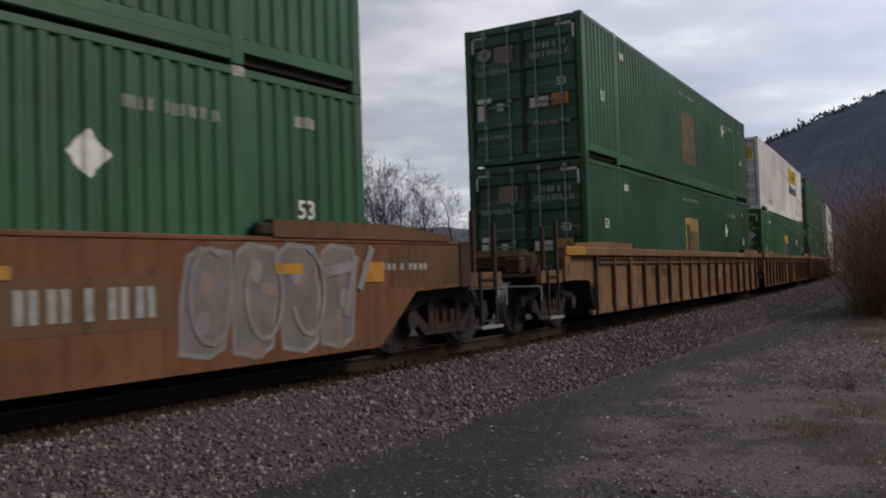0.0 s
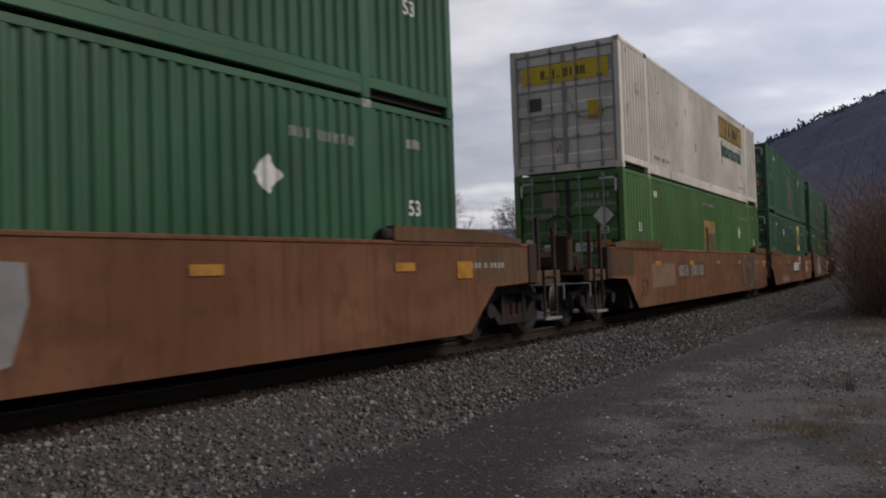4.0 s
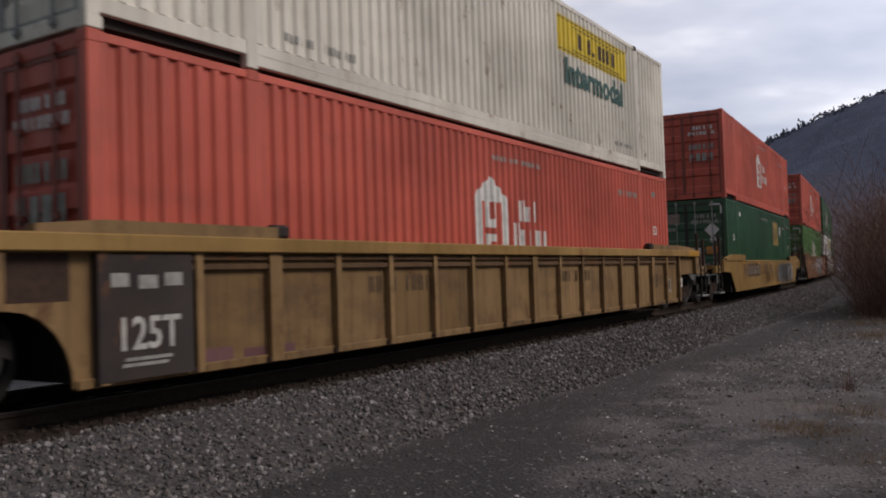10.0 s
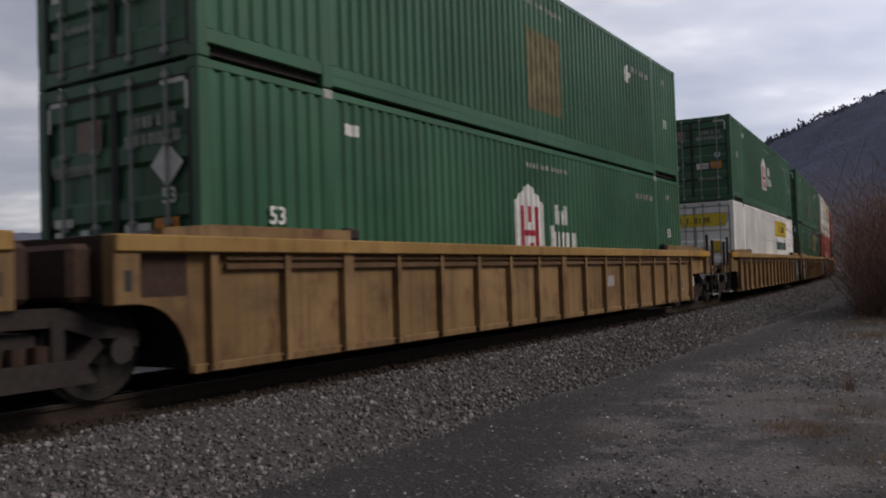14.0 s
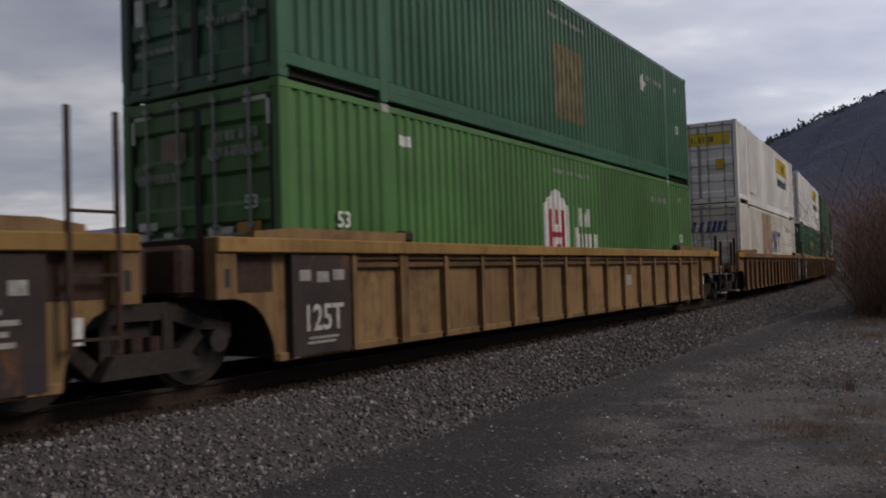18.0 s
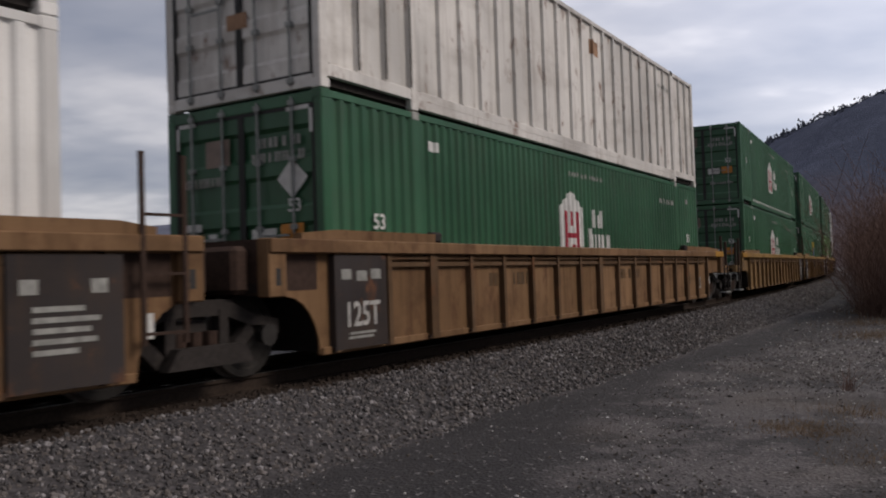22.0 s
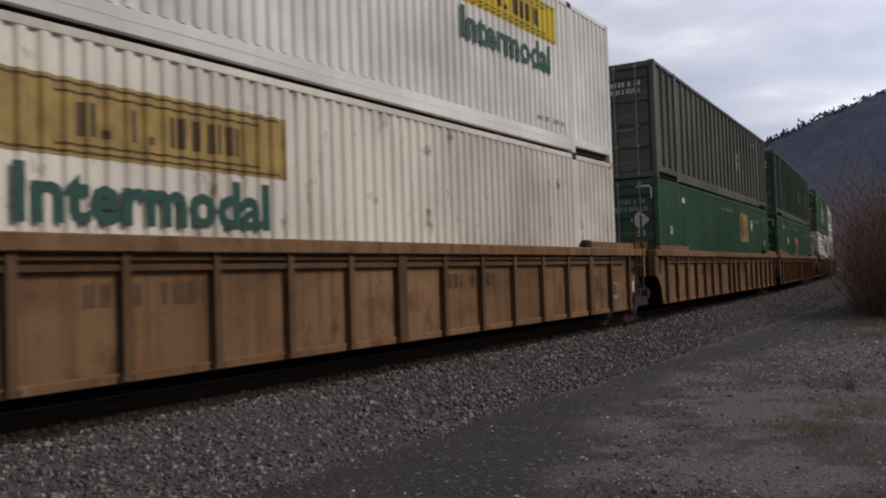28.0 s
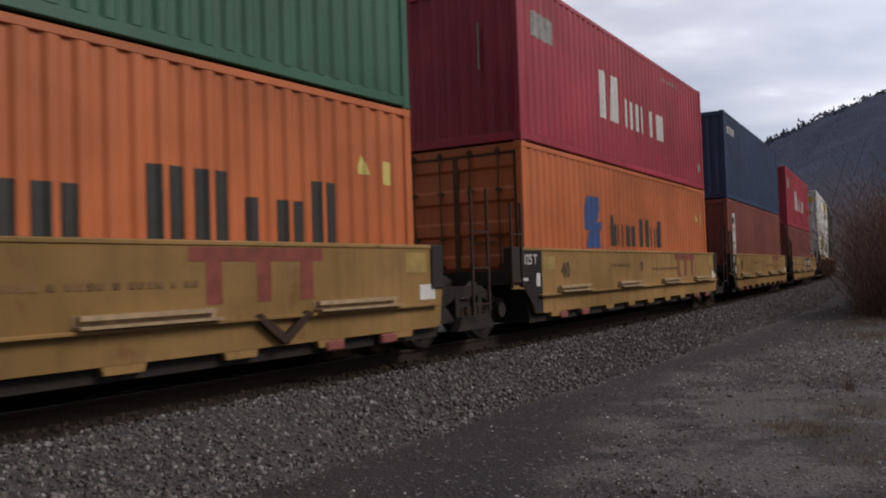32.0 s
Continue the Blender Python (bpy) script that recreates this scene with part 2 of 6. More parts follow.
M = {
    "green": paint("green_paint", (0.023, 0.100, 0.046), 0.34, wear=0.22),
    "green_deep": paint("deep_green_paint", (0.014, 0.074, 0.034), 0.34, wear=0.25),
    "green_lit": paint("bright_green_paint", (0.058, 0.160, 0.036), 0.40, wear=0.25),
    "green_sea": paint("sea_green_paint", (0.026, 0.112, 0.066), 0.40, wear=0.25),
    "green_old": paint("weathered_green_paint", (0.060, 0.098, 0.064), 0.42, wear=0.30),
    "green_grey": paint("grey_green_paint", (0.084, 0.092, 0.070), 0.42, wear=0.30),
    "white": paint("white_paint", (0.73, 0.725, 0.71), 0.42, (0.34, 0.30, 0.26), 0.22, 0.0, 0.0, 0.3),
    "cream": paint("dirty_white_paint", (0.63, 0.605, 0.54), 0.48, (0.27, 0.22, 0.17), 0.34, 0.04, 0.0, 0.4),
    "grey_white": paint("greyish_white_paint", (0.64, 0.62, 0.59), 0.5, (0.20, 0.16, 0.13), 0.45, 0.1),
    "red": paint("faded_red_paint", (0.47, 0.082, 0.050), 0.45, (0.10, 0.04, 0.03), 0.28),
    "crimson": paint("crimson_paint", (0.34, 0.020, 0.040), 0.42, (0.08, 0.03, 0.03), 0.25),
    "oxide": paint("red_oxide_paint", (0.20, 0.046, 0.030), 0.5, (0.07, 0.03, 0.025), 0.35, 0.15),
    "navy": paint("dark_blue_paint", (0.021, 0.046, 0.112), 0.32, wear=0.3),
    "orange": paint("orange_paint", (0.48, 0.124, 0.033), 0.45, (0.20, 0.08, 0.03), 0.25),
    "ochre": paint("yellow_ochre_paint", (0.205, 0.124, 0.052), 0.6, (0.055, 0.033, 0.020), 0.75, 0.42, sheen=0.25, rust_col=(0.082, 0.036, 0.018)),
    "ochre_old": paint("rust_stained_ochre_paint", (0.188, 0.106, 0.051), 0.62, (0.055, 0.028, 0.014), 0.75, 0.55, sheen=0.18, rust_col=(0.082, 0.036, 0.018)),
    "rust_red": paint("rust_brown_paint", (0.158, 0.070, 0.034), 0.62, (0.060, 0.028, 0.015), 0.75, 0.48, sheen=0.18, rust_col=(0.082, 0.036, 0.018)),
    "yellow_car": paint("yellow_car_paint", (0.265, 0.160, 0.050), 0.58, (0.10, 0.055, 0.022), 0.50, 0.25, sheen=0.2),
    "buff": paint("buff_yellow_paint", (0.270, 0.160, 0.055), 0.55, (0.11, 0.07, 0.035), 0.45, 0.12, sheen=0.2),
    "post_brown": paint("grimy_brown_post_paint", (0.110, 0.064, 0.033), 0.65, (0.04, 0.026, 0.018), 0.6, 0.4, sheen=0.15),
    "yellow_end": paint("orange_yellow_safety_paint", (0.40, 0.205, 0.030), 0.6, (0.10, 0.06, 0.03), 0.55, 0.2, sheen=0.2),
    "rust_mottled": paint("rust_blotched_worn_paint", (0.43, 0.34, 0.25), 0.75, (0.25, 0.13, 0.07), 0.9, 0.6, 0.0, 1.0, 0.2, (0.27, 0.145, 0.075)),
    "black": paint("black_paint", (0.020, 0.018, 0.018), 0.65, (0.045, 0.035, 0.03), 0.35, sheen=0.2),
    "maroon": paint("maroon_patch_paint", (0.105, 0.040, 0.042), 0.6, wear=0.35),
    "frame": plain("grimy_dark_steel", (0.032, 0.027, 0.025), 0.85, 20.0, 0.3, 0.0, 0.2),
    "brown_steel": plain("brown_oxide_steel", (0.045, 0.026, 0.019), 0.8, 18.0, 0.3, 0.0, 0.25),
    "wheel": plain("worn_wheel_steel", (0.032, 0.029, 0.027), 0.65, 14.0, 0.25, 0.2, 0.3),
    "rail": plain("rusty_rail_steel", (0.036, 0.025, 0.019), 0.8, 25.0, 0.3, 0.0, 0.2),
    "railhead": plain("polished_rail_head", (0.20, 0.19, 0.18), 0.45, 25.0, 0.12, 0.7),
    "tie": plain("weathered_timber_tie", (0.045, 0.036, 0.031), 0.95, 16.0, 0.3, 0.0, 0.1),
    "rod": plain("galvanised_rod", (0.27, 0.28, 0.27), 0.6, 20.0, 0.25, 0.2),
    "mark_faded": plain("sun_faded_sign", (0.135, 0.115, 0.050), 0.6, 3.0, 0.35),
    "seal": plain("black_rubber_seal", (0.018, 0.018, 0.018), 0.7, 20.0, 0.2),
    "mark_white": plain("white_marking", (0.62, 0.62, 0.60), 0.5, 9.0, 0.15),
    "mark_dim": plain("worn_white_marking", (0.28, 0.28, 0.26), 0.55, 9.0, 0.35),
    "mark_yellow": plain("yellow_marking", (0.60, 0.40, 0.020), 0.5, 6.0, 0.12),
    "mark_pale": plain("pale_yellow_marking", (0.62, 0.52, 0.16), 0.5, 6.0, 0.12),
    "mark_worn_yellow": plain("worn_yellow_marking", (0.34, 0.235, 0.07), 0.6, 5.0, 0.3),
    "mark_black": plain("dark_marking", (0.030, 0.030, 0.026), 0.55, 9.0, 0.2),
    "mark_brown": plain("dark_brown_marking", (0.075, 0.045, 0.020), 0.55, 9.0, 0.2),
    "mark_blue": plain("blue_marking", (0.040, 0.085, 0.24), 0.5, 9.0, 0.2),
    "mark_navy": plain("navy_marking", (0.030, 0.050, 0.15), 0.5, 9.0, 0.2),
    "mark_green": plain("dark_green_marking", (0.015, 0.070, 0.055), 0.5, 9.0, 0.2),
    "mark_red": plain("red_marking", (0.33, 0.020, 0.040), 0.5, 9.0, 0.2),
    "mark_orange": plain("orange_marking", (0.55, 0.22, 0.03), 0.5, 9.0, 0.2),
    "mark_pink": plain("salmon_spray_paint", (0.30, 0.105, 0.08), 0.6, 4.0, 0.3),
    "mark_purple": plain("purple_spray_paint", (0.125, 0.100, 0.215), 0.6, 4.0, 0.3),
    "mark_silver": plain("silver_spray_paint", (0.215, 0.210, 0.210), 0.5, 4.0, 0.25),
    "mark_charcoal": plain("charcoal_spray_paint", (0.075, 0.070, 0.062), 0.6, 4.0, 0.3),
    "mark_ttx_red": plain("faded_red_lettering", (0.21, 0.050, 0.033), 0.6, 6.0, 0.3),
    "rust_patch": plain("bare_rusted_steel", (0.30, 0.175, 0.105), 0.8, 2.2, 0.45),
    "mark_lemon": plain("lemon_yellow_marking", (0.66, 0.49, 0.020), 0.5, 6.0, 0.12),
    "mark_orange_yellow": plain("orange_yellow_reflector", (0.40, 0.19, 0.022), 0.55, 5.0, 0.35),
    "tan_haze": plain("thin_tan_spray_paint", (0.175, 0.112, 0.066), 0.65, 2.5, 0.3),
    "mark_worn_brown": plain("worn_brown_stencil", (0.082, 0.045, 0.026), 0.6, 5.0, 0.35),
    "mark_stencil": plain("worn_white_stencil", (0.42, 0.41, 0.39), 0.6, 6.0, 0.3),
    "panel_black": paint("weathered_black_panel_paint", (0.034, 0.028, 0.028), 0.65, (0.075, 0.050, 0.035), 0.5, 0.25, sheen=0.2),
    "brake_red": plain("worn_red_paint", (0.36, 0.050, 0.042), 0.55, 7.0, 0.3),
    "olive_spray": plain("dark_olive_spray_paint", (0.075, 0.078, 0.040), 0.65, 3.0, 0.4),
    "ash_spray": plain("ash_grey_spray_paint", (0.155, 0.145, 0.138), 0.65, 3.0, 0.3),
    "pale_spray": plain("pale_silver_spray_paint", (0.36, 0.35, 0.36), 0.5, 3.0, 0.22),
    "blue_spray": plain("blue_white_spray_paint", (0.30, 0.32, 0.40), 0.55, 3.0, 0.3),
    "spray_fade": spray_fade(),
    "ground": ground_material(),
    "ballast": stones_material("crushed_stone_ballast", [(0.094, 0.086, 0.087), (0.147, 0.133, 0.129), (0.068, 0.064, 0.067), (0.114, 0.099, 0.093), (0.187, 0.169, 0.165), (0.059, 0.057, 0.060), (0.103, 0.090, 0.085), (0.084, 0.077, 0.077), (0.070, 0.065, 0.070), (0.052, 0.049, 0.052), (0.267, 0.253, 0.259)]),
    "gravel": stones_material("loose_gravel", [(0.130, 0.118, 0.117), (0.050, 0.045, 0.046), (0.190, 0.176, 0.173), (0.090, 0.074, 0.064), (0.140, 0.130, 0.128), (0.060, 0.054, 0.055), (0.105, 0.096, 0.098), (0.46, 0.45, 0.44)]),
    "bed": plain("dirty_ballast_fines", (0.036, 0.027, 0.022), 0.95, 18.0, 0.45, 0.0, 0.1),
    "fines": plain("grey_stone_fines", (0.062, 0.058, 0.060), 0.95, 22.0, 0.6, 0.0, 0.1),
    "bark": plain("grey_brown_bark", (0.060, 0.048, 0.042), 0.9, 12.0, 0.3),
    "brush": plain("dry_brush_twigs", (0.150, 0.096, 0.080), 0.9, 6.0, 0.35, 0.0, 0.1),
    "dry_grass": plain("dead_straw_grass", (0.17, 0.115, 0.068), 0.9, 8.0, 0.35),
    "hill": woods_material("hazed_wooded_hillside", (0.138, 0.108, 0.110), (0.090, 0.102, 0.145)),
    # the far ridge's pale blue is distance haze put into its base colour
    "far_hill": plain("hazed_distant_hillside", (0.13, 0.14, 0.185), 0.95, 0.01, 0.2, 0.0, 0.0),
    "conifer": woods_material("hazed_conifers_and_bare_crowns", (0.125, 0.118, 0.128), (0.078, 0.088, 0.115)),
    # buff of the step ledges, lightened to paint in their lit tops
    "ledge": plain("buff_paint_lightened_as_lit", (0.37, 0.27, 0.165), 0.7, 8.0, 0.25, 0.0, 0.2),
    "jack": plain("faded_red_pad_paint", (0.24, 0.065, 0.055), 0.7, 8.0, 0.3),
    "haze_paint": plain("thin_grey_spray_paint", (0.215, 0.165, 0.135), 0.6, 3.0, 0.3),
    "shed": plain("pale_sheet_wall", (0.55, 0.55, 0.56), 0.6, 1.0, 0.08),
    "shed_roof": plain("grey_sheet_roof", (0.25, 0.25, 0.27), 0.6, 1.0, 0.1),
}


# ---- mesh helpers ----
def box(bm, x0, x1, y0, y1, z0, z1, bevel=0.0):
    r = bmesh.ops.create_cube(bm, size=1.0, matrix=Matrix.LocRotScale(((x0 + x1) / 2, (y0 + y1) / 2, (z0 + z1) / 2), None, (abs(x1 - x0), abs(y1 - y0), abs(z1 - z0))))
    if bevel:
        edges = list({e for v in r["verts"] for e in v.link_edges})
        bmesh.ops.bevel(bm, geom=edges, offset=bevel, segments=1, affect="EDGES")
    return bm


def tube(bm, a, b, r0, r1=None, sides=8, caps=True):
    a, b = Vector(a), Vector(b)
    r1 = r0 if r1 is None else r1
    d = b - a
    m = Matrix.Translation((a + b) / 2) @ d.to_track_quat("Z", "Y").to_matrix().to_4x4()
    bmesh.ops.create_cone(bm, cap_ends=caps, segments=sides, radius1=r0, radius2=r1, depth=d.length, matrix=m)
    return bm


def ring(bm, centre, axis, radius, r, n=18, sides=5):
    centre, q = Vector(centre), Vector(axis).to_track_quat("Z", "Y")
    rows = []
    for i in range(n):
        a = 2 * math.pi * i / n
        rows.append([bm.verts.new(centre + q @ Vector(((radius + r * math.cos(2 * math.pi * j / sides)) * math.cos(a), (radius + r * math.cos(2 * math.pi * j / sides)) * math.sin(a), r * math.sin(2 * math.pi * j / sides)))) for j in range(sides)])
    for i in range(n):
        for j in range(sides):
            p, s = rows[i], rows[(i + 1) % n]
            bm.faces.new((p[j], s[j], s[(j + 1) % sides], p[(j + 1) % sides]))
    return bm


def slab(bm, outline, y0, y1):
    """A plate of the outline (x, z), between y0 and y1."""
    a = [bm.verts.new((x, y0, z)) for x, z in outline]
    b = [bm.verts.new((x, y1, z)) for x, z in outline]
    n = len(a)
    bm.faces.new(a)
    bm.faces.new(b[::-1])
    for i in range(n):
        bm.faces.new((a[i], b[i], b[(i + 1) % n], a[(i + 1) % n]))
    bmesh.ops.recalc_face_normals(bm, faces=bm.faces)
    return bm


MESHES = {}


def mesh_of(key, make, mat):
    """A mesh built once for each key and material, then shared."""
    full = (key, mat)
    if full not in MESHES:
        bm = bmesh.new()
        make(bm)
        me = bpy.data.meshes.new(str(key[0] if isinstance(key, tuple) else key))
        bm.to_mesh(me)
        bm.free()
        me.materials.append(M[mat])
        MESHES[full] = me
    return MESHES[full]


def part(name, key, make, mat, parent, at=None, label=""):
    ob = new(name, mesh_of(key, make, mat))
    ob.parent = parent
    if at is not None:
        ob.matrix_local = at
    if label:
        ob["label"] = label
    return ob


def text_mesh(text, size, mat, fat=0.018):
    key = (("text", text, size, fat), mat)
    if key not in MESHES:
        cu = bpy.data.curves.new("lettering", "FONT")
        cu.body, cu.size, cu.align_x, cu.align_y = text, size, "CENTER", "CENTER"
        cu.resolution_u, cu.offset, cu.extrude = 2, size * fat, 0.001
        ob = bpy.data.objects.new("lettering", cu)
        scene.collection.objects.link(ob)
        me = bpy.data.meshes.new_from_object(ob.evaluated_get(bpy.context.evaluated_depsgraph_get()))
        me.materials.clear()
        me.materials.append(M[mat])
        bpy.data.objects.remove(ob)
        bpy.data.curves.remove(cu)
        MESHES[key] = me
    return MESHES[key]


def lettering(parent, text, x, y, z, size, mat, turn=(90, 0, 0), squeeze=1.0, label="", fat=0.018):
    ob = new("lettering", text_mesh(text, size, mat, fat))
    ob.parent = parent
    ob.matrix_local = pose(x, y, z, *turn) @ Matrix.Diagonal((squeeze, 1, 1, 1))
    if label:
        ob["label"] = label
    return ob


# ---- the line of the track: straight, then bending away to the left ----
HEAD0, BEND0, BEND1, X0, Y0 = radians(33.8998), 0.0035012, -5.89049e-5, -5.0638, 6.5
SS = np.arange(-640.0, 760.0, 0.1)
bend = np.where(SS < -15, 0.0, np.where(SS > 120, 0.0017, np.maximum(BEND0 + BEND1 * SS, 0.0010)))
zero = int(np.argmin(np.abs(SS)))
turned = np.cumsum(bend) * 0.1
HEAD = HEAD0 - (turned - turned[zero])
PX, PY = np.cumsum(np.sin(HEAD)) * 0.1, np.cumsum(np.cos(HEAD)) * 0.1
PX, PY = PX - PX[zero] + X0, PY - PY[zero] + Y0


def on_line(s, side=0.0, z=0.0):
    """The point s metres along the track, side metres to the right of its middle."""
    h = np.interp(s, SS, HEAD)
    return np.interp(s, SS, PX) + np.cos(h) * side, np.interp(s, SS, PY) - np.sin(h) * side, z


def pose_on_line(s, z=0.0):
    h = float(np.interp(s, SS, HEAD))
    return pose(float(np.interp(s, SS, PX)), float(np.interp(s, SS, PY)), z, 0, 0, 90 - math.degrees(h))


def widen(s):
    """The rails lie a little outside the cars' middles where the line bends."""
    return 0.10 * np.interp(s, SS, bend) / 0.0035


# ---- ground, ballast and track ----
GROUND_Z = -0.56
rng = np.random.default_rng(7)


def from_arrays(name, verts, faces, mat, smooth=False):
    me = bpy.data.meshes.new(name)
    verts, faces = np.asarray(verts, dtype=np.float32), np.asarray(faces, dtype=np.int32)
    n = faces.shape[1]
    me.vertices.add(len(verts))
    me.vertices.foreach_set("co", verts.ravel())
    me.loops.add(faces.size)
    me.loops.foreach_set("vertex_index", faces.ravel())
    me.polygons.add(len(faces))
    me.polygons.foreach_set("loop_start", np.arange(0, faces.size, n, dtype=np.int32))
    me.polygons.foreach_set("use_smooth", np.full(len(faces), smooth))
    me.update(calc_edges=True)
    me.materials.append(M[mat])
    return new(name, me)


def grid_faces(nu, nv):
    i = np.arange(nu - 1)[:, None] * nv + np.arange(nv - 1)[None, :]
    return np.stack([i, i + nv, i + nv + 1, i + 1], -1).reshape(-1, 4)


def waves(x, y, seeds, amp):
    z = np.zeros_like(x)
    r = np.random.default_rng(seeds)
    for k in range(14):
        f = 0.25 * 1.45 ** k * 0.5
        a, p = r.uniform(0, 2 * np.pi, 2)
        z += amp / (1 + 0.55 * k) * np.sin(f * (np.cos(a) * x + np.sin(a) * y) + p)
    return z


u = np.linspace(-1, 1, 261)
axis = 26 * u + 2600 * np.sign(u) * np.abs(u) ** 7
gx, gy = np.meshgrid(axis + 3, axis + 8, indexing="ij")
far = np.clip((np.hypot(gx, gy) - 12) / 60, 0, 1)
gz = GROUND_Z + waves(gx, gy, 3, 0.013) + far * waves(gx * 0.12, gy * 0.12, 4, 0.05)
ground = from_arrays("ground", np.stack([gx, gy, gz], -1).reshape(-1, 3), grid_faces(261, 261), "ground", True)
tagged(ground, "dark grey gravel and cinder ground beside the track", "ground", kind="structure")

# ballast bank
bs = np.arange(-620.0, 740.0, 1.0)
section = [(-3.6, GROUND_Z - 0.1), (-3.0, GROUND_Z), (-1.8, -0.20), (-1.3, -0.185), (0, -0.21), (0.66, -0.20), (0.93, -0.150), (1.50, -0.155), (1.78, -0.195), (2.25, -0.33), (2.75, -0.47), (3.1, GROUND_Z - 0.005), (3.6, GROUND_Z - 0.1)]
bx = []
for side, z in section:
    X, Y, _ = on_line(bs, side + widen(bs))
    bx.append(np.stack([X, Y, np.full_like(X, z) + waves(X, Y, 11, 0.010)], -1))
bank = from_arrays("ballast_bank", np.stack(bx, 1).reshape(-1, 3), grid_faces(len(bs), len(section)), "bed", True)
bank.data.materials.append(M["fines"])
cols = len(section) - 1
bank.data.polygons.foreach_set("material_index", ((np.arange((len(bs) - 1) * cols) % cols) > 6).astype(np.int32))
tagged(bank, "bank of dirty ballast carrying the railway track", "ballast", kind="structure")


def stones(name, sites, sizes, mat, flat=0.7, seed=5, coarse=False):
    """Angular stones at sites (n x 3), joined: each its own little solid."""
    r = np.random.default_rng(seed)
    g = (1 + 5 ** 0.5) / 2
    ico = np.array([(-1, g, 0), (1, g, 0), (-1, -g, 0), (1, -g, 0), (0, -1, g), (0, 1, g), (0, -1, -g), (0, 1, -g), (g, 0, -1), (g, 0, 1), (-g, 0, -1), (-g, 0, 1)]) / 1.9
    tri = np.array([(0, 11, 5), (0, 5, 1), (0, 1, 7), (0, 7, 10), (0, 10, 11), (1, 5, 9), (5, 11, 4), (11, 10, 2), (10, 7, 6), (7, 1, 8), (3, 9, 4), (3, 4, 2), (3, 2, 6), (3, 6, 8), (3, 8, 9), (4, 9, 5), (2, 4, 11), (6, 2, 10), (8, 6, 7), (9, 8, 1)])
    if coarse:
        ico = np.array([(1, 0, 0), (-1, 0, 0), (0, 1, 0), (0, -1, 0), (0, 0, 1), (0, 0, -1.0)])
        tri = np.array([(0, 2, 4), (2, 1, 4), (1, 3, 4), (3, 0, 4), (2, 0, 5), (1, 2, 5), (3, 1, 5), (0, 3, 5)])
    nv = len(ico)
    n = len(sites)
    q = r.normal(size=(n, 4))
    q /= np.linalg.norm(q, axis=1)[:, None]
    w, x, y, z = q.T
    R = np.stack([1 - 2 * (y * y + z * z), 2 * (x * y - z * w), 2 * (x * z + y * w), 2 * (x * y + z * w), 1 - 2 * (x * x + z * z), 2 * (y * z - x * w), 2 * (x * z - y * w), 2 * (y * z + x * w), 1 - 2 * (x * x + y * y)], -1).reshape(n, 3, 3)
    shape = ico[None] * r.uniform(0.55, 1.15, (n, nv, 1)) * r.uniform(0.6, 1.1, (n, 1, 3))
    v = np.einsum("nij,nkj->nki", R, shape) * sizes[:, None, None]
    v[:, :, 2] *= flat + 0.3
    v += sites[:, None, :]
    f = tri[None] + (np.arange(n) * nv)[:, None, None]
    return from_arrays(name, v.reshape(-1, 3), f.reshape(-1, 3), mat)


def bank_height(side):
    return np.interp(side, [a for a, _ in section], [b for _, b in section])


n = 62000
s = -3 + 60 * rng.random(n) ** 1.75
s[:9000] = rng.uniform(-26, -2.5, 9000)
side = rng.uniform(1.42, 3.25, n)
side = np.where(side > 3.0, side + 0.25 * rng.random(n) ** 2, side)
X, Y, _ = on_line(s, side + widen(s))
Z = bank_height(side) + rng.uniform(-0.012, 0.016, n)
size = (0.0145 + 0.025 * rng.random(n) ** 1.4) * (1 + np.clip(s - 14, 0, 50) / 55)
tagged(stones("ballast_stones", np.stack([X, Y, Z], -1), size, "ballast"), "loose grey crushed ballast stones on the bank's shoulder", "ballast", kind="stuff")
n = 5000
s, side = -3 + 60 * rng.random(n) ** 1.6, rng.uniform(-3.0, 1.3, n)
side[:2200] = rng.uniform(0.95, 1.55, 2200)
X, Y, _ = on_line(s, side + widen(s))
tagged(stones("ballast_stones", np.stack([X, Y, bank_height(side) + 0.0], -1), rng.uniform(0.03, 0.05, n), "bed", seed=6), "dark oily ballast stones between the ties", "ballast", kind="stuff")

# loose gravel on the service road, thinner in the dark wheel tracks
n = 120000
s = 0.3 + 55 * rng.random(n) ** 2.1
s[:16000] = rng.normal(-1.5, 4.0, 16000)
side = rng.uniform(2.95, 9.8, n) + np.where(s < 0.3, rng.normal(0, 0.8, n).clip(0, 3), 0)
X, Y, _ = on_line(s, side)
patch = waves(X * 0.9, Y * 0.9, 21, 0.5)
track_dark = np.exp(-((side - 3.55 - 0.10 * np.sin(s * 0.8)) / 0.36) ** 2) * 1.0 + np.where((side > 3.2) & (side < 3.75 + np.clip((7.0 - s) * 0.32, 0, 1.4) + np.clip((s - 10) * 0.13, 0, 1.6)), 0.78, 0.0)
keep = rng.random(n) > np.clip(track_dark + 0.34 - 1.1 * patch, 0, 0.95)
X, Y, s = X[keep], Y[keep], s[keep]
size = 0.007 + 0.019 * rng.random(len(X)) ** 1.8 * (1 + np.clip(s - 6, 0, 40) / 28)
size[rng.random(len(X)) < 0.03] *= 1.9
tagged(stones("gravel_scatter", np.stack([X, Y, GROUND_Z + waves(X, Y, 3, 0.013) + size * 0.25], -1), size, "gravel", 0.5, 8, True), "loose pale and grey gravel on the service road", "gravel", kind="stuff")

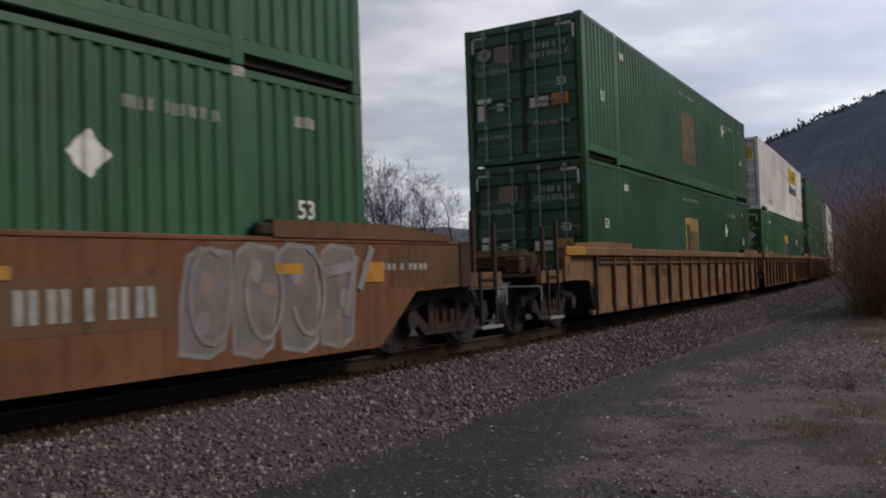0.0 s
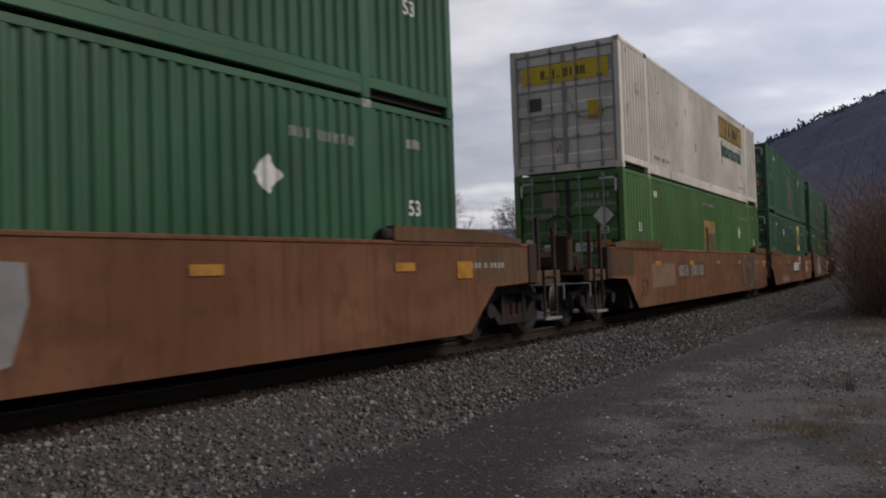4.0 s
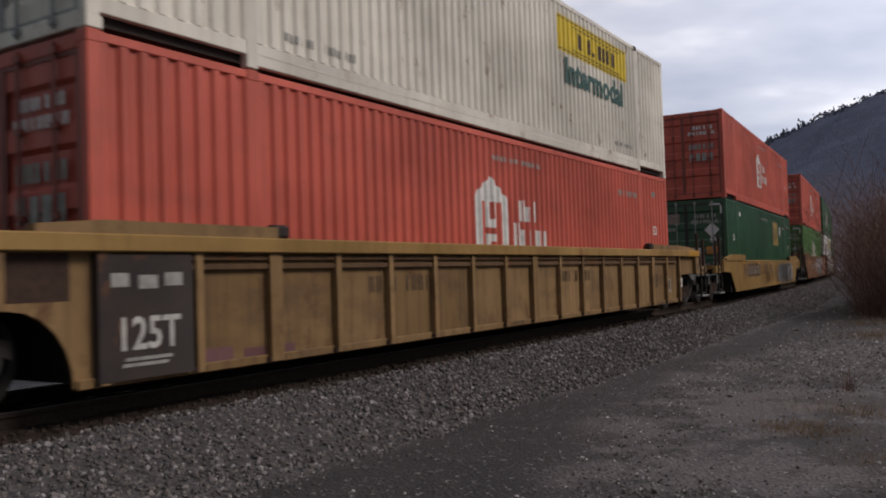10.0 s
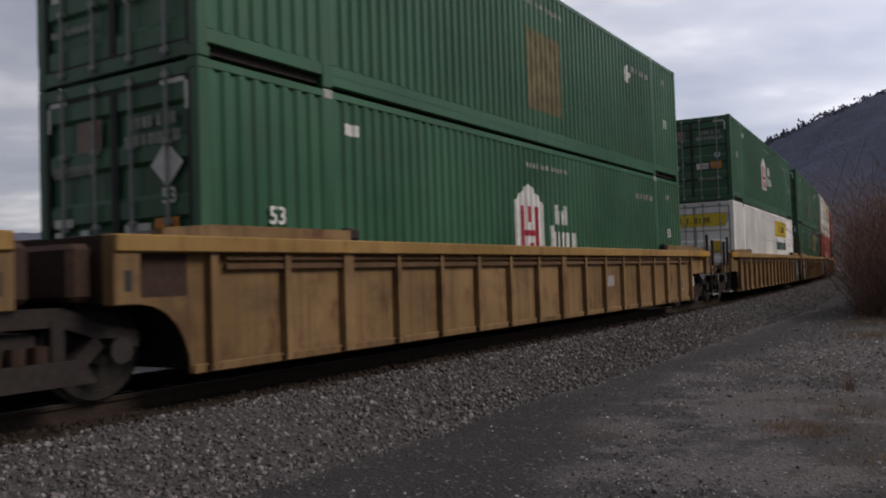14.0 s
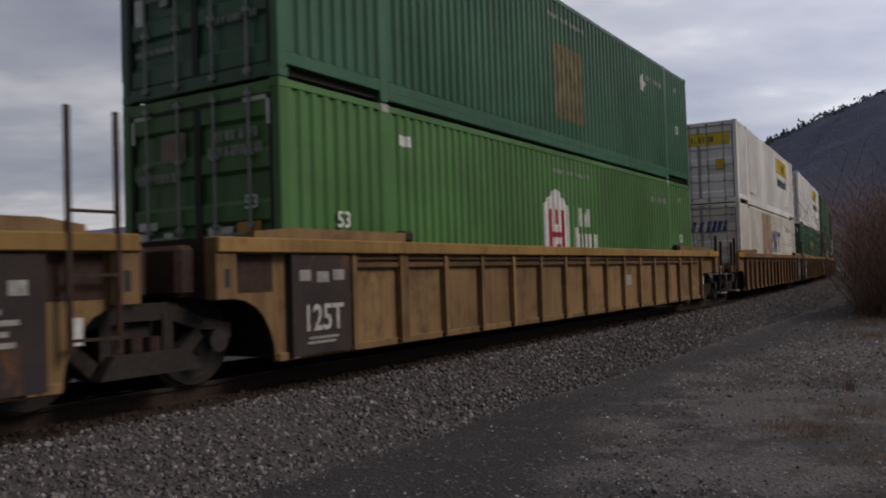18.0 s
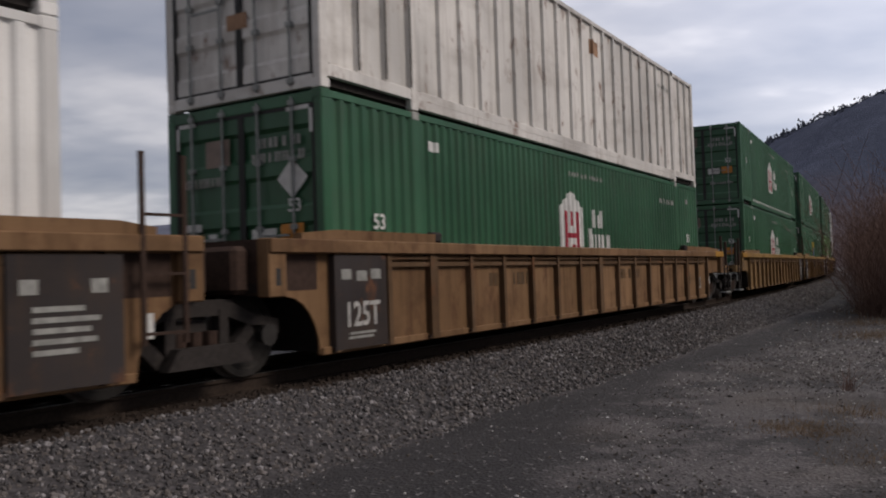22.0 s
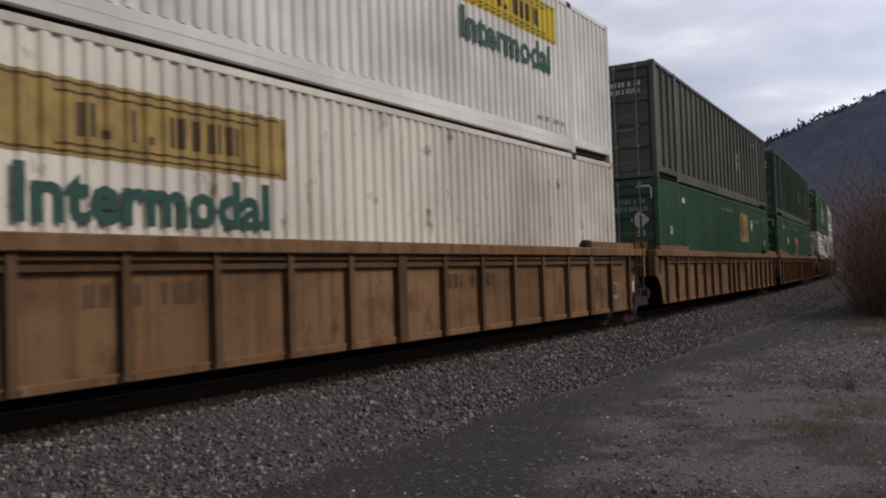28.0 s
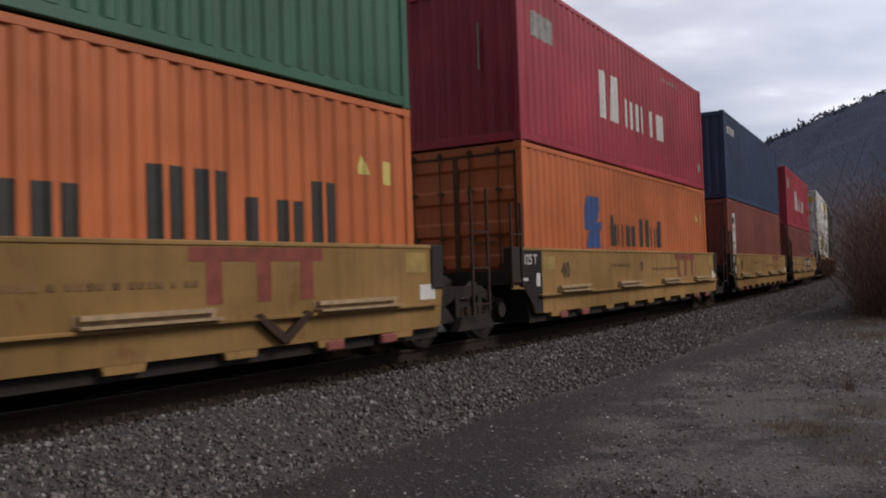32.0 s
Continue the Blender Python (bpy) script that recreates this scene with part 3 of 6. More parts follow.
# a few larger pale stones that lie apart
pale = [(5.75, 4.28, 0.030), (16.6, 2.9, 0.055), (17.5, 2.85, 0.045), (16.2, 3.0, 0.04), (4.3, 2.75, 0.045), (4.25, 2.9, 0.035), (17.2, 5.5, 0.05), (3.4, 3.3, 0.03), (2.6, 4.9, 0.028), (20.5, 2.95, 0.05)]
for k, (a, b, r_) in enumerate(pale):
    x, y, _ = on_line(a, b)
    st = stones("pale_stone", np.array([[float(x), float(y), GROUND_Z + r_ * 0.4]]), np.array([r_]), "shed", 0.6, 90 + k)
    tagged(st, "single pale stone lying on the dark gravel", "stone", "pale stones")

# rails: foot, web and head swept along the line
track = tagged(new("railway_track"), "railway track of rusty rails on dark timber ties", "railway track", kind="structure")
RAIL = [(-0.07, -0.17), (0.07, -0.17), (0.07, -0.158), (0.012, -0.14), (0.012, -0.045), (0.036, -0.035), (0.036, -0.004), (0.028, 0.0), (-0.028, 0.0), (-0.036, -0.004), (-0.036, -0.035), (-0.012, -0.045), (-0.012, -0.14), (-0.07, -0.158)]
rs = np.concatenate([np.arange(-620, -20, 10.0), np.arange(-20, 130, 1.0), np.arange(130, 740, 5.0)])
for gauge in (-0.7525, 0.7525):
    for nm, prof, mat in (("rail", RAIL, "rail"), ("rail_head", [(-0.022, 0.0), (0.022, 0.0), (0.022, 0.003), (-0.022, 0.003)], "railhead")):
        loop = prof + prof[:1]
        P = [np.stack([*on_line(rs, gauge + o + widen(rs))[:2], np.full_like(rs, z)], -1) for o, z in loop]
        r = from_arrays(nm, np.stack(P, 1).reshape(-1, 3), grid_faces(len(rs), len(loop)), mat)
        r.parent = track
for i in range(170):
    st = -8 + i * 0.533
    m = pose_on_line(st) @ Matrix.Translation((0, -float(widen(st)), 0)) @ pose(0, 0, -0.265 + 0.004 * math.sin(i * 2.3), 0, 0, 0.8 * math.sin(i * 1.7))
    part("tie", "tie", lambda bm: box(bm, -0.115, 0.115, -1.3, 1.3, -0.09, 0.09, 0.012), "tie", track, m)
rest = bmesh.new()
for st in [*np.arange(-600, -8, 1.1), *np.arange(83.0, 700, 1.1)]:
    m = pose_on_line(st, -0.265)
    vs = [rest.verts.new(m @ Vector((x, y, z))) for x in (-0.115, 0.115) for y in (-1.3, 1.3) for z in (-0.09, 0.09)]
    for q in ((0, 1, 3, 2), (4, 6, 7, 5), (0, 4, 5, 1), (2, 3, 7, 6), (1, 5, 7, 3)):
        rest.faces.new([vs[k] for k in q])
me = bpy.data.meshes.new("ties")
rest.to_mesh(me)
rest.free()
me.materials.append(M["tie"])
far_ties = tagged(new("ties", me), kind="stuff")
far_ties.parent = track


# ---- hills and far things ----
def ridge(name, az0, az1, profile, near, far_, mat, n_az=120, n_r=26, rough=0.0, seed=2, label=""):
    azs = np.radians(np.linspace(az0, az1, n_az))
    rr = np.linspace(0, 1, n_r)
    A, R = np.meshgrid(azs, rr, indexing="ij")
    D = near + (far_ - near) * R
    top = 1.0 + far_ * 0.80 * np.tan(np.radians(np.interp(np.degrees(A), [p[0] for p in profile], [p[1] for p in profile])))
    rise_ = np.sin(np.clip(R / 0.80, 0, 1) * np.pi / 2) ** 1.3 * np.where(R > 0.80, 1 - 0.35 * (R - 0.80), 1)
    X, Y = D * np.sin(A), D * np.cos(A)
    Z = GROUND_Z - 3 + (top - GROUND_Z + 3) * rise_ + waves(X * 0.09, Y * 0.09, seed, rough) * rise_
    ob = from_arrays(name, np.stack([X, Y, Z], -1).reshape(-1, 3), grid_faces(n_az, n_r), mat, True)
    tagged(ob, label, "hill", kind="structure")
    return X, Y, Z, rise_


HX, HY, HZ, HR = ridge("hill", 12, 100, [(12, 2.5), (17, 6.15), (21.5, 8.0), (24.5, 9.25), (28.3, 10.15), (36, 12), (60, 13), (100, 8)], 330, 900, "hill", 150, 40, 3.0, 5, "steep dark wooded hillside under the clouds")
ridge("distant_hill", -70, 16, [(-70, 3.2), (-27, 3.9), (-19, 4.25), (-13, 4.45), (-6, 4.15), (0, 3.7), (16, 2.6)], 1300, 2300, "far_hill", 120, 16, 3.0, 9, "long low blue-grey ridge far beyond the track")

# conifers and bare crowns over the hillside, one joined wood
cand = rng.random((24000, 2))   # thick along the crest, thinning below it
ia = (cand[:, 0] ** 1.6 * 90).astype(int)
ir = np.where(rng.random(24000) < 0.8, 29 + (cand[:, 1] * 5).astype(int), 24 + (cand[:, 1] * 6).astype(int))
px, py, pz = HX[ia, ir] + rng.normal(0, 5, 24000), HY[ia, ir] + rng.normal(0, 5, 24000), HZ[ia, ir]
hgt = np.where(ir > 28, rng.uniform(1.8, 4.6, 24000) * np.where(rng.random(24000) < 0.10, 1.6, 1.0), rng.uniform(1.0, 2.3, 24000))
wid = hgt * np.where(ir > 28, rng.uniform(0.20, 0.45, 24000), rng.uniform(0.45, 0.85, 24000))
ang = np.arange(6) * np.pi / 3
tv = np.zeros((24000, 14, 3))
for tier, (z0, z1, w) in enumerate(((0.12, 0.75, 1.0), (0.45, 1.0, 0.62))):
    b = tier * 7
    jig = rng.uniform(0.6, 1.2, (24000, 6))
    tv[:, b:b + 6, 0] = np.cos(ang) * wid[:, None] * w * jig
    tv[:, b:b + 6, 1] = np.sin(ang) * wid[:, None] * w * jig
    tv[:, b:b + 6, 2] = (z0 * hgt)[:, None] + rng.uniform(-0.5, 0.5, (24000, 6))
    tv[:, b + 6, 2] = z1 * hgt
tv += np.stack([px, py, pz - 0.6], -1)[:, None, :]
tf = np.array([(b + k, b + (k + 1) % 6, b + 6) for b in (0, 7) for k in range(6)])
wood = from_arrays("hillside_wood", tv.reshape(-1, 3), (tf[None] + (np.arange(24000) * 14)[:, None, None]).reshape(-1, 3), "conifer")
tagged(wood, "dark conifers and bare trees covering the hillside", "woods", kind="stuff")


def shed(az_deg, dist, width, depth, height, label):
    ob = tagged(new("warehouse"), label, "building")
    ob.matrix_world = pose(dist * math.sin(radians(az_deg)), dist * math.cos(radians(az_deg)), GROUND_Z - 0.3, 0, 0, -az_deg)
    part("wall", ("wall", width, depth, height), lambda bm: box(bm, -width / 2, width / 2, 0, depth, 0, height), "shed", ob)
    part("roof", ("roof", width, depth, height), lambda bm: slab(bm, [(-width / 2 - 0.4, height), (width / 2 + 0.4, height), (width / 2 + 0.4, height + 0.35), (0, height + 1.1), (-width / 2 - 0.4, height + 0.35)], -0.4, depth + 0.4), "shed_roof", ob)
    return ob


shed(-21.5, 210, 62, 25, 6.0, "long low pale warehouse far behind the track")
shed(-2.6, 170, 9, 12, 9.5, "small pale building among bare trees")


# ---- bare trees ----
def limb_mesh(name, segs, mat, sides=5):
    """Tapered limbs (a, b, r0, r1) joined into one mesh."""
    a, b = np.array([x[0] for x in segs]), np.array([x[1] for x in segs])
    r0, r1 = np.array([x[2] for x in segs]), np.array([x[3] for x in segs])
    d = b - a
    d /= np.linalg.norm(d, axis=1)[:, None] + 1e-9
    ref = np.where(np.abs(d[:, 2:3]) > 0.9, np.array([[1.0, 0, 0]]), np.array([[0, 0, 1.0]]))
    p = np.cross(d, ref)
    p /= np.linalg.norm(p, axis=1)[:, None] + 1e-9
    q = np.cross(d, p)
    t = np.arange(sides) * 2 * np.pi / sides
    circ = np.cos(t)[None, :, None] * p[:, None, :] + np.sin(t)[None, :, None] * q[:, None, :]
    v = np.concatenate([a[:, None] + circ * r0[:, None, None], b[:, None] + circ * r1[:, None, None]], 1)
    f = np.array([(k, (k + 1) % sides, sides + (k + 1) % sides, sides + k) for k in range(sides)])
    return from_arrays(name, v.reshape(-1, 3), (f[None] + (np.arange(len(segs)) * 2 * sides)[:, None, None]).reshape(-1, 4), mat)


def grow(r, start, way, length, radius, depth, out, droop=0.0):
    """A limb that wavers, forks and thins."""
    p, w = np.array(start, float), np.array(way, float)
    n = 3 if depth > 1 else 2
    for k in range(n):
        w = w + r.normal(0, 0.16, 3) + np.array([0, 0, 0.10 - droop])
        w /= np.linalg.norm(w)
        e = p + w * length / n
        ra, rb = radius * (1 - 0.28 * k / n), radius * (1 - 0.28 * (k + 1) / n)
        out.append((p, e, ra, rb))
        p = e
        if depth > 0 and (k > 0 or depth < 3):
            for _ in range(1 if r.random() < 0.75 else 2):
                side_ = r.normal(0, 1, 3)
                side_ -= w * side_.dot(w)
                side_ /= np.linalg.norm(side_)
                spread = r.uniform(0.4, 0.85)
                grow(r, p, w * math.cos(spread) + side_ * math.sin(spread), length * r.uniform(0.48, 0.72), rb * r.uniform(0.45, 0.62), depth - 1, out, droop + 0.02)
    if depth > 0:
        for _ in range(2):
            side_ = r.normal(0, 0.5, 3)
            grow(r, p, w + side_, length * r.uniform(0.5, 0.75), radius * 0.55, depth - 1, out, droop)


def bare_tree(az_deg, dist, height, seed, depth=5, lean=0.05):
    r = np.random.default_rng(seed)
    base = np.array([dist * math.sin(radians(az_deg)), dist * math.cos(radians(az_deg)), GROUND_Z - 0.1])
    ob = tagged(new("bare_tree"), "leafless winter tree with a grey trunk and fine twigs", "tree", "trees beyond the track")
    ob.location = base
    segs = []
    p, w, n = np.zeros(3), np.array([lean * r.normal(), lean * r.normal(), 1.0]), 9
    for k in range(n):
        w = w + np.array([*r.normal(0, 0.07, 2), 0.06])
        w /= np.linalg.norm(w)
        e = p + w * height * 0.92 / n
        r0, r1 = height * 0.0155 * (1 - k / n) ** 0.8, height * 0.0155 * (1 - (k + 1) / n) ** 0.8 + 0.012
        segs.append((p, e, r0 + 0.012, r1))
        if k > 1:
            for _ in range(2 if k < 6 else 3):
                a, up_ = r.uniform(0, 2 * math.pi), r.uniform(0.55, 1.3)
                grow(r, p + (e - p) * r.random(), (math.cos(a), math.sin(a), up_), height * (0.34 - 0.022 * k) * r.uniform(0.7, 1.15), r1 * r.uniform(0.40, 0.62), depth - 2, segs, 0.01)
        p = e
    top = max(q[1][2] for q in segs)
    k = height / top
    segs = [(a * k, b * k, max(c, 0.010) * k, max(d, 0.007) * k) for a, b, c, d in segs]
    thick = [q for q in segs if q[2] > 0.045]
    thin = [q for q in segs if q[2] <= 0.045]
    t = limb_mesh("trunk", thick, "bark", 7)
    c = limb_mesh("crown", thin, "bark", 3)
    t.parent = c.parent = ob
    return ob


for az_, dist_, height_, seed_, depth_ in ((-11.0, 62, 14.6, 12, 5), (-13.4, 66, 10.5, 31, 5), (-6.9, 60, 12.4, 14, 5), (-4.6, 66, 11.4, 25, 5), (-2.8, 70, 11.6, 36, 5), (-0.8, 72, 10.6, 17, 4), (0.9, 70, 9.4, 28, 4), (-8.6, 74, 10.5, 39, 4), (-15.2, 72, 8.2, 40, 4), (-5.7, 68, 11.2, 41, 4), (-3.7, 72, 11.0, 42, 4), (-7.8, 66, 10.2, 43, 4), (-1.8, 76, 10.0, 44, 4), (5.4, 74, 10.0, 45, 5), (6.9, 72, 9.4, 46, 5)):
    bare_tree(az_, dist_, height_, seed_, depth_)


def thicket(name, places, mat, label, hgt_rng, stems, seed):
    """Many thin stems fanned from each root, joined."""
    r = np.random.default_rng(seed)
    segs = []
    for x, y in places:
        h = r.uniform(*hgt_rng)
        for _ in range(stems):
            w = np.array([r.normal(0, 0.30), r.normal(0, 0.30), 1.0])
            p = np.array([x + r.normal(0, 0.25), y + r.normal(0, 0.25), GROUND_Z - 0.05])
            l = h * r.uniform(0.5, 1.0) / 3
            rad = 0.003 + 0.0022 * h
            for k in range(3):
                w = w / np.linalg.norm(w) + r.normal(0, 0.14, 3)
                e = p + w * l
                segs.append((p, e, rad * (1 - k * 0.28), rad * (0.72 - k * 0.28)))
                for _ in range(2):
                    segs.append((e, e + (w + r.normal(0, 0.55, 3)) * l * r.uniform(0.4, 0.9), rad * 0.5, rad * 0.2))
                p = e
    return tagged(limb_mesh(name, segs, mat, 3), label, "brush", kind="stuff")


spots = []
for _ in range(6500):
    st = 23 + 130 * rng.random() ** 1.1
    sd = 5.3 + 8 * rng.random() ** 1.2
    x, y, _ = on_line(st, sd)
    if math.degrees(math.atan2(x, y)) > 24.9 + 2.6 * rng.random() ** 1.4:
        spots.append((float(x), float(y)))
thicket("roadside_brush", spots, "brush", "reddish-brown leafless brush along the service road", (1.0, 4.4), 9, 51)
spots = [(float((48 + 40 * rng.random()) * math.sin(a)), float((48 + 40 * rng.random()) * math.cos(a))) for a in np.radians(rng.uniform(-24, 8.5, 200))]
thicket("trackside_brush", spots, "bark", "grey leafless brush beyond the track", (1.5, 5.0), 8, 52)


def tuft(x, y, h, n, spread, seed, mat="dry_grass", thick=1.4):
    r = np.random.default_rng(seed)
    segs = []
    for _ in range(n):
        p = np.array([x + r.normal(0, spread), y + r.normal(0, spread), GROUND_Z - 0.01])
        w = np.array([r.normal(0, 0.35), r.normal(0, 0.35), 1.0]) * h * r.uniform(0.4, 1)
        e = p + w * 0.55
        segs += [(p, e, 0.0022 * thick, 0.0016 * thick), (e, e + w * 0.5 + r.normal(0, 0.1 * h, 3), 0.0016 * thick, 0.0006 * thick)]
    return limb_mesh("dead_grass", segs, mat, 3)


for k, (st, sd, h, n, sp) in enumerate(((5.9, 6.2, 0.06, 900, 0.24), (7.0, 6.6, 0.09, 260, 0.25), (4.9, 6.9, 0.06, 200, 0.25), (16.5, 5.9, 0.22, 260, 0.35), (20.5, 5.6, 0.25, 300, 0.5), (26, 5.5, 0.3, 300, 0.6))):
    x, y, _ = on_line(st, sd)
    tagged(tuft(float(x), float(y), h, n, sp, 60 + k), "flattened dead straw-coloured grass on the gravel", "grass", kind="stuff")
x, y, _ = on_line(8.6, 6.28)
weed = tuft(float(x), float(y), 0.34, 22, 0.04, 77, "brush", 2.2)
weed.name = "dead_weed"
tagged(weed, "small dead weed with dry brown stalks", "weed")


# ---- containers ----
def corrugation(x0, x1, pitch, depth):
    """Breaks (x, inset) of a trapezoid profile from x0 to x1."""
    pts, n = [], max(1, round((x1 - x0) / pitch))
    p = (x1 - x0) / n
    for i in range(n):
        a = x0 + i * p
        pts += [(a, 0.0), (a + 0.32 * p, 0.0), (a + 0.50 * p, depth), (a + 0.82 * p, depth)]
    return pts + [(x1, 0.0)]


def battens(x0, x1, pitch, depth):
    """Flat sheet, inset, with narrow proud seams."""
    pts, n = [], max(1, round((x1 - x0) / pitch))
    p = (x1 - x0) / n
    for i in range(n):
        a = x0 + i * p
        pts += [(a, 0.0), (a + 0.06, 0.0), (a + 0.075, depth), (a + p - 0.015, depth)]
    return pts + [(x1, 0.0)]


HALF = 1.30


def bays(L, style):
    """The stretches of sheet between posts, and the posts' middles."""
    if L > 14:
        e = L / 2 - 0.14
        return [(-e, -6.20), (-6.0, 6.0), (6.20, e)], (-6.10, 6.10)
    e = L / 2 - 0.12
    return [(-e, e)], ()


def profile(L, style):
    pts = []
    for a, b in bays(L, style)[0]:
        pts += battens(a, b, 0.61, 0.055) if style == "sheet" else corrugation(a, b, 0.205 if L > 14 else 0.278, 0.038 if L > 14 else 0.036)
    return pts


def skin(bm, pts, y, out, z0, z1):
    """An upright sheet along x that follows a profile; out is -1 for the side that faces -y."""
    lo = [bm.verts.new((x, y - out * d, z0)) for x, d in pts]
    hi = [bm.verts.new((x, y - out * d, z1)) for x, d in pts]
    for i in range(len(pts) - 1):
        q = (lo[i], lo[i + 1], hi[i + 1], hi[i])
        bm.faces.new(q if out < 0 else q[::-1])


SPLIT = ("logo_bar", "placard", "badge_bar", "reflector", "maroon_patch", "yellow_patch", "graffiti_block", "rust_patch")


def decal(parent, name, polys, pts, mat, lift=0.004, y=-HALF, label="", turn=None):
    """Flat convex shapes (x, z) painted on a profiled side; large ones are parts of their own."""
    if len(polys) > 1 and name in SPLIT:
        return [decal(parent, name, [p], pts, mat, lift, y, label, turn) for p in polys]
    key = (name, tuple(tuple(p) for p in polys), round(lift, 4), round(y, 3), len(pts or ()), bool(turn))

    def make(bm):
        px = np.array([p[0] for p in pts]) if pts else np.array([-99.0, 99.0])
        pd = np.array([p[1] for p in pts]) if pts else np.zeros(2)
        for n_, poly in enumerate(polys):
            rise_ = lift + 0.0002 * n_
            xs = [p[0] for p in poly]
            cuts = sorted({*xs, *[float(c) for c in px if min(xs) < c < max(xs)]})
            rows = []
            for c in cuts:
                zs = []
                for (xa, za), (xb, zb) in zip(poly, poly[1:] + poly[:1]):
                    if abs(xb - xa) < 1e-9:
                        if abs(xa - c) < 1e-9:
                            zs += [za, zb]
                    elif min(xa, xb) - 1e-9 <= c <= max(xa, xb) + 1e-9:
                        zs.append(za + (zb - za) * (c - xa) / (xb - xa))
                d = float(np.interp(c, px, pd))
                rows.append((bm.verts.new((c, y + d - rise_, min(zs))), bm.verts.new((c, y + d - rise_, max(zs)))))
            for a, b in zip(rows, rows[1:]):
                bm.faces.new((a[0], b[0], b[1], a[1]))
        bmesh.ops.remove_doubles(bm, verts=bm.verts, dist=1e-5)
    ob = part(name, key, make, mat, parent, turn, label)
    if len(polys) > 1:
        ob["kind"] = "stuff"
    return ob


def rect(x0, x1, z0, z1, slant=0.0):
    return [(x0, z0), (x1, z0), (x1 + slant, z1), (x0 + slant, z1)]


def word(x0, x1, z0, z1, letters, gap=0.22, slant=0.0):
    """Plain bars in the place of letters; a space leaves a gap."""
    w = (x1 - x0) / len(letters)
    out = []
    for i, c in enumerate(letters):
        a, e, top_ = x0 + i * w, (1 - gap) * w, z0 + (z1 - z0) * {"s": 0.72, "d": 0.25}.get(c, 1.0)
        if c == "d":
            out.append(rect(a, a + 0.4 * e, z0, top_, slant))
        elif c != " " and i % 3 == 2:
            out.append(rect(a + 0.28 * e, a + 0.68 * e, z0, top_, slant))
        elif c != " ":
            out += [rect(a, a + 0.42 * e, z0, top_, slant), rect(a + 0.60 * e, a + e, z0, top_, slant)]
    return out


def diamond(x, z, r):
    return [(x - r, z), (x, z - r), (x + r, z), (x, z + r)]


def container(L, H, style, mat, end, label):
    c = tagged(new("shipping_container"), label, "shipping container", "containers on the train")
    long_ = L > 14
    pts = profile(L, style)
    foot = 0.30 if long_ else 0.16
    k = (L, H, style)
    for nm, out in (("near", -1), ("far", 1)):
        part("side_panel", ("side_panel", k, out), lambda bm: skin(bm, pts if out < 0 else [(-L / 2, 0), (L / 2, 0)], out * HALF, out, foot, H - 0.10), mat, c)
        part("top_rail", ("top_rail", k, out), lambda bm: box(bm, -L / 2 + 0.05, L / 2 - 0.05, out * (HALF - 0.10), out * (HALF - 0.002), H - 0.10, H - 0.012, 0.008), mat, c)
        if long_:
            part("bottom_rail", ("bottom_rail", k, out), lambda bm: box(bm, -6.05, 6.05, out * (HALF - 0.08), out * (HALF - 0.004), 0.05, foot, 0.010), mat, c)
            for e in (-1, 1):
                part("bottom_rail", ("bottom_rail_end", k, out, e), lambda bm: box(bm, e * 6.15, e * (L / 2 - 0.1), out * (HALF - 0.08), out * (HALF - 0.004), 0.15, foot, 0.008), mat, c)
            if out < 0:
                part("rail_groove", ("rail_groove", k, out), lambda bm: box(bm, -6.0, 6.0, out * (HALF - 0.03), out * (HALF - 0.001), 0.175, 0.19), mat, c)
            for x in bays(L, style)[1]:
                part("lifting_post", ("lifting_post", H, out, x), lambda bm: box(bm, x - 0.085, x + 0.085, out * (HALF - 0.10), out * (HALF + 0.003), 0.012, H - 0.005, 0.012), mat, c)
                if out < 0:
                    part("corner_casting", ("mid_casting", H, out, x), lambda bm: box(bm, x - 0.09, x + 0.09, out * (HALF - 0.12), out * (HALF + 0.008), H - 0.12, H, 0.012), "black" if mat in ("white", "cream", "grey_white") else ("mark_dim" if mat in ("green", "green_lit") else mat), c)
        else:
            part("bottom_rail", ("bottom_rail", k, out), lambda bm: box(bm, -L / 2 + 0.1, L / 2 - 0.1, out * (HALF - 0.08), out * (HALF - 0.004), 0.03, foot, 0.010), mat, c)
        for e in (-1, 1):
            part("corner_post", ("corner_post", k, out, e), lambda bm: box(bm, e * (L / 2 - 0.15), e * (L / 2 - 0.002), out * (HALF - 0.12), out * (HALF + 0.002), 0.10, H - 0.10, 0.014), mat, c)
            for z in (0.0, H - 0.118):
                part("corner_casting", ("corner_casting", k, out, e, z), lambda bm: box(bm, e * (L / 2 - 0.17), e * L / 2, out * (HALF - 0.15), out * (HALF + 0.006), z, z + 0.118, 0.012), mat, c)
    part("roof", ("roof", k), lambda bm: box(bm, -L / 2 + 0.08, L / 2 - 0.08, -HALF + 0.06, HALF - 0.06, H - 0.07, H - 0.03), mat, c)
    part("underframe", ("underframe", L), lambda bm: box(bm, -L / 2 + 0.1, L / 2 - 0.1, -HALF + 0.09, HALF - 0.09, 0.06, 0.2), "frame", c)
    part("end_wall", ("end_wall", k), lambda bm: box(bm, L / 2 - 0.06, L / 2 - 0.03, -HALF + 0.11, HALF - 0.11, 0.06, H - 0.06), mat, c)
    rear = -L / 2
    part("header", ("header", k), lambda bm: box(bm, rear + 0.005, rear + 0.1, -HALF + 0.13, HALF - 0.13, H - 0.16, H - 0.02, 0.008), mat, c)
    part("door_sill", ("door_sill", k), lambda bm: box(bm, rear + 0.005, rear + 0.1, -HALF + 0.13, HALF - 0.13, 0.02, 0.17, 0.008), mat, c)
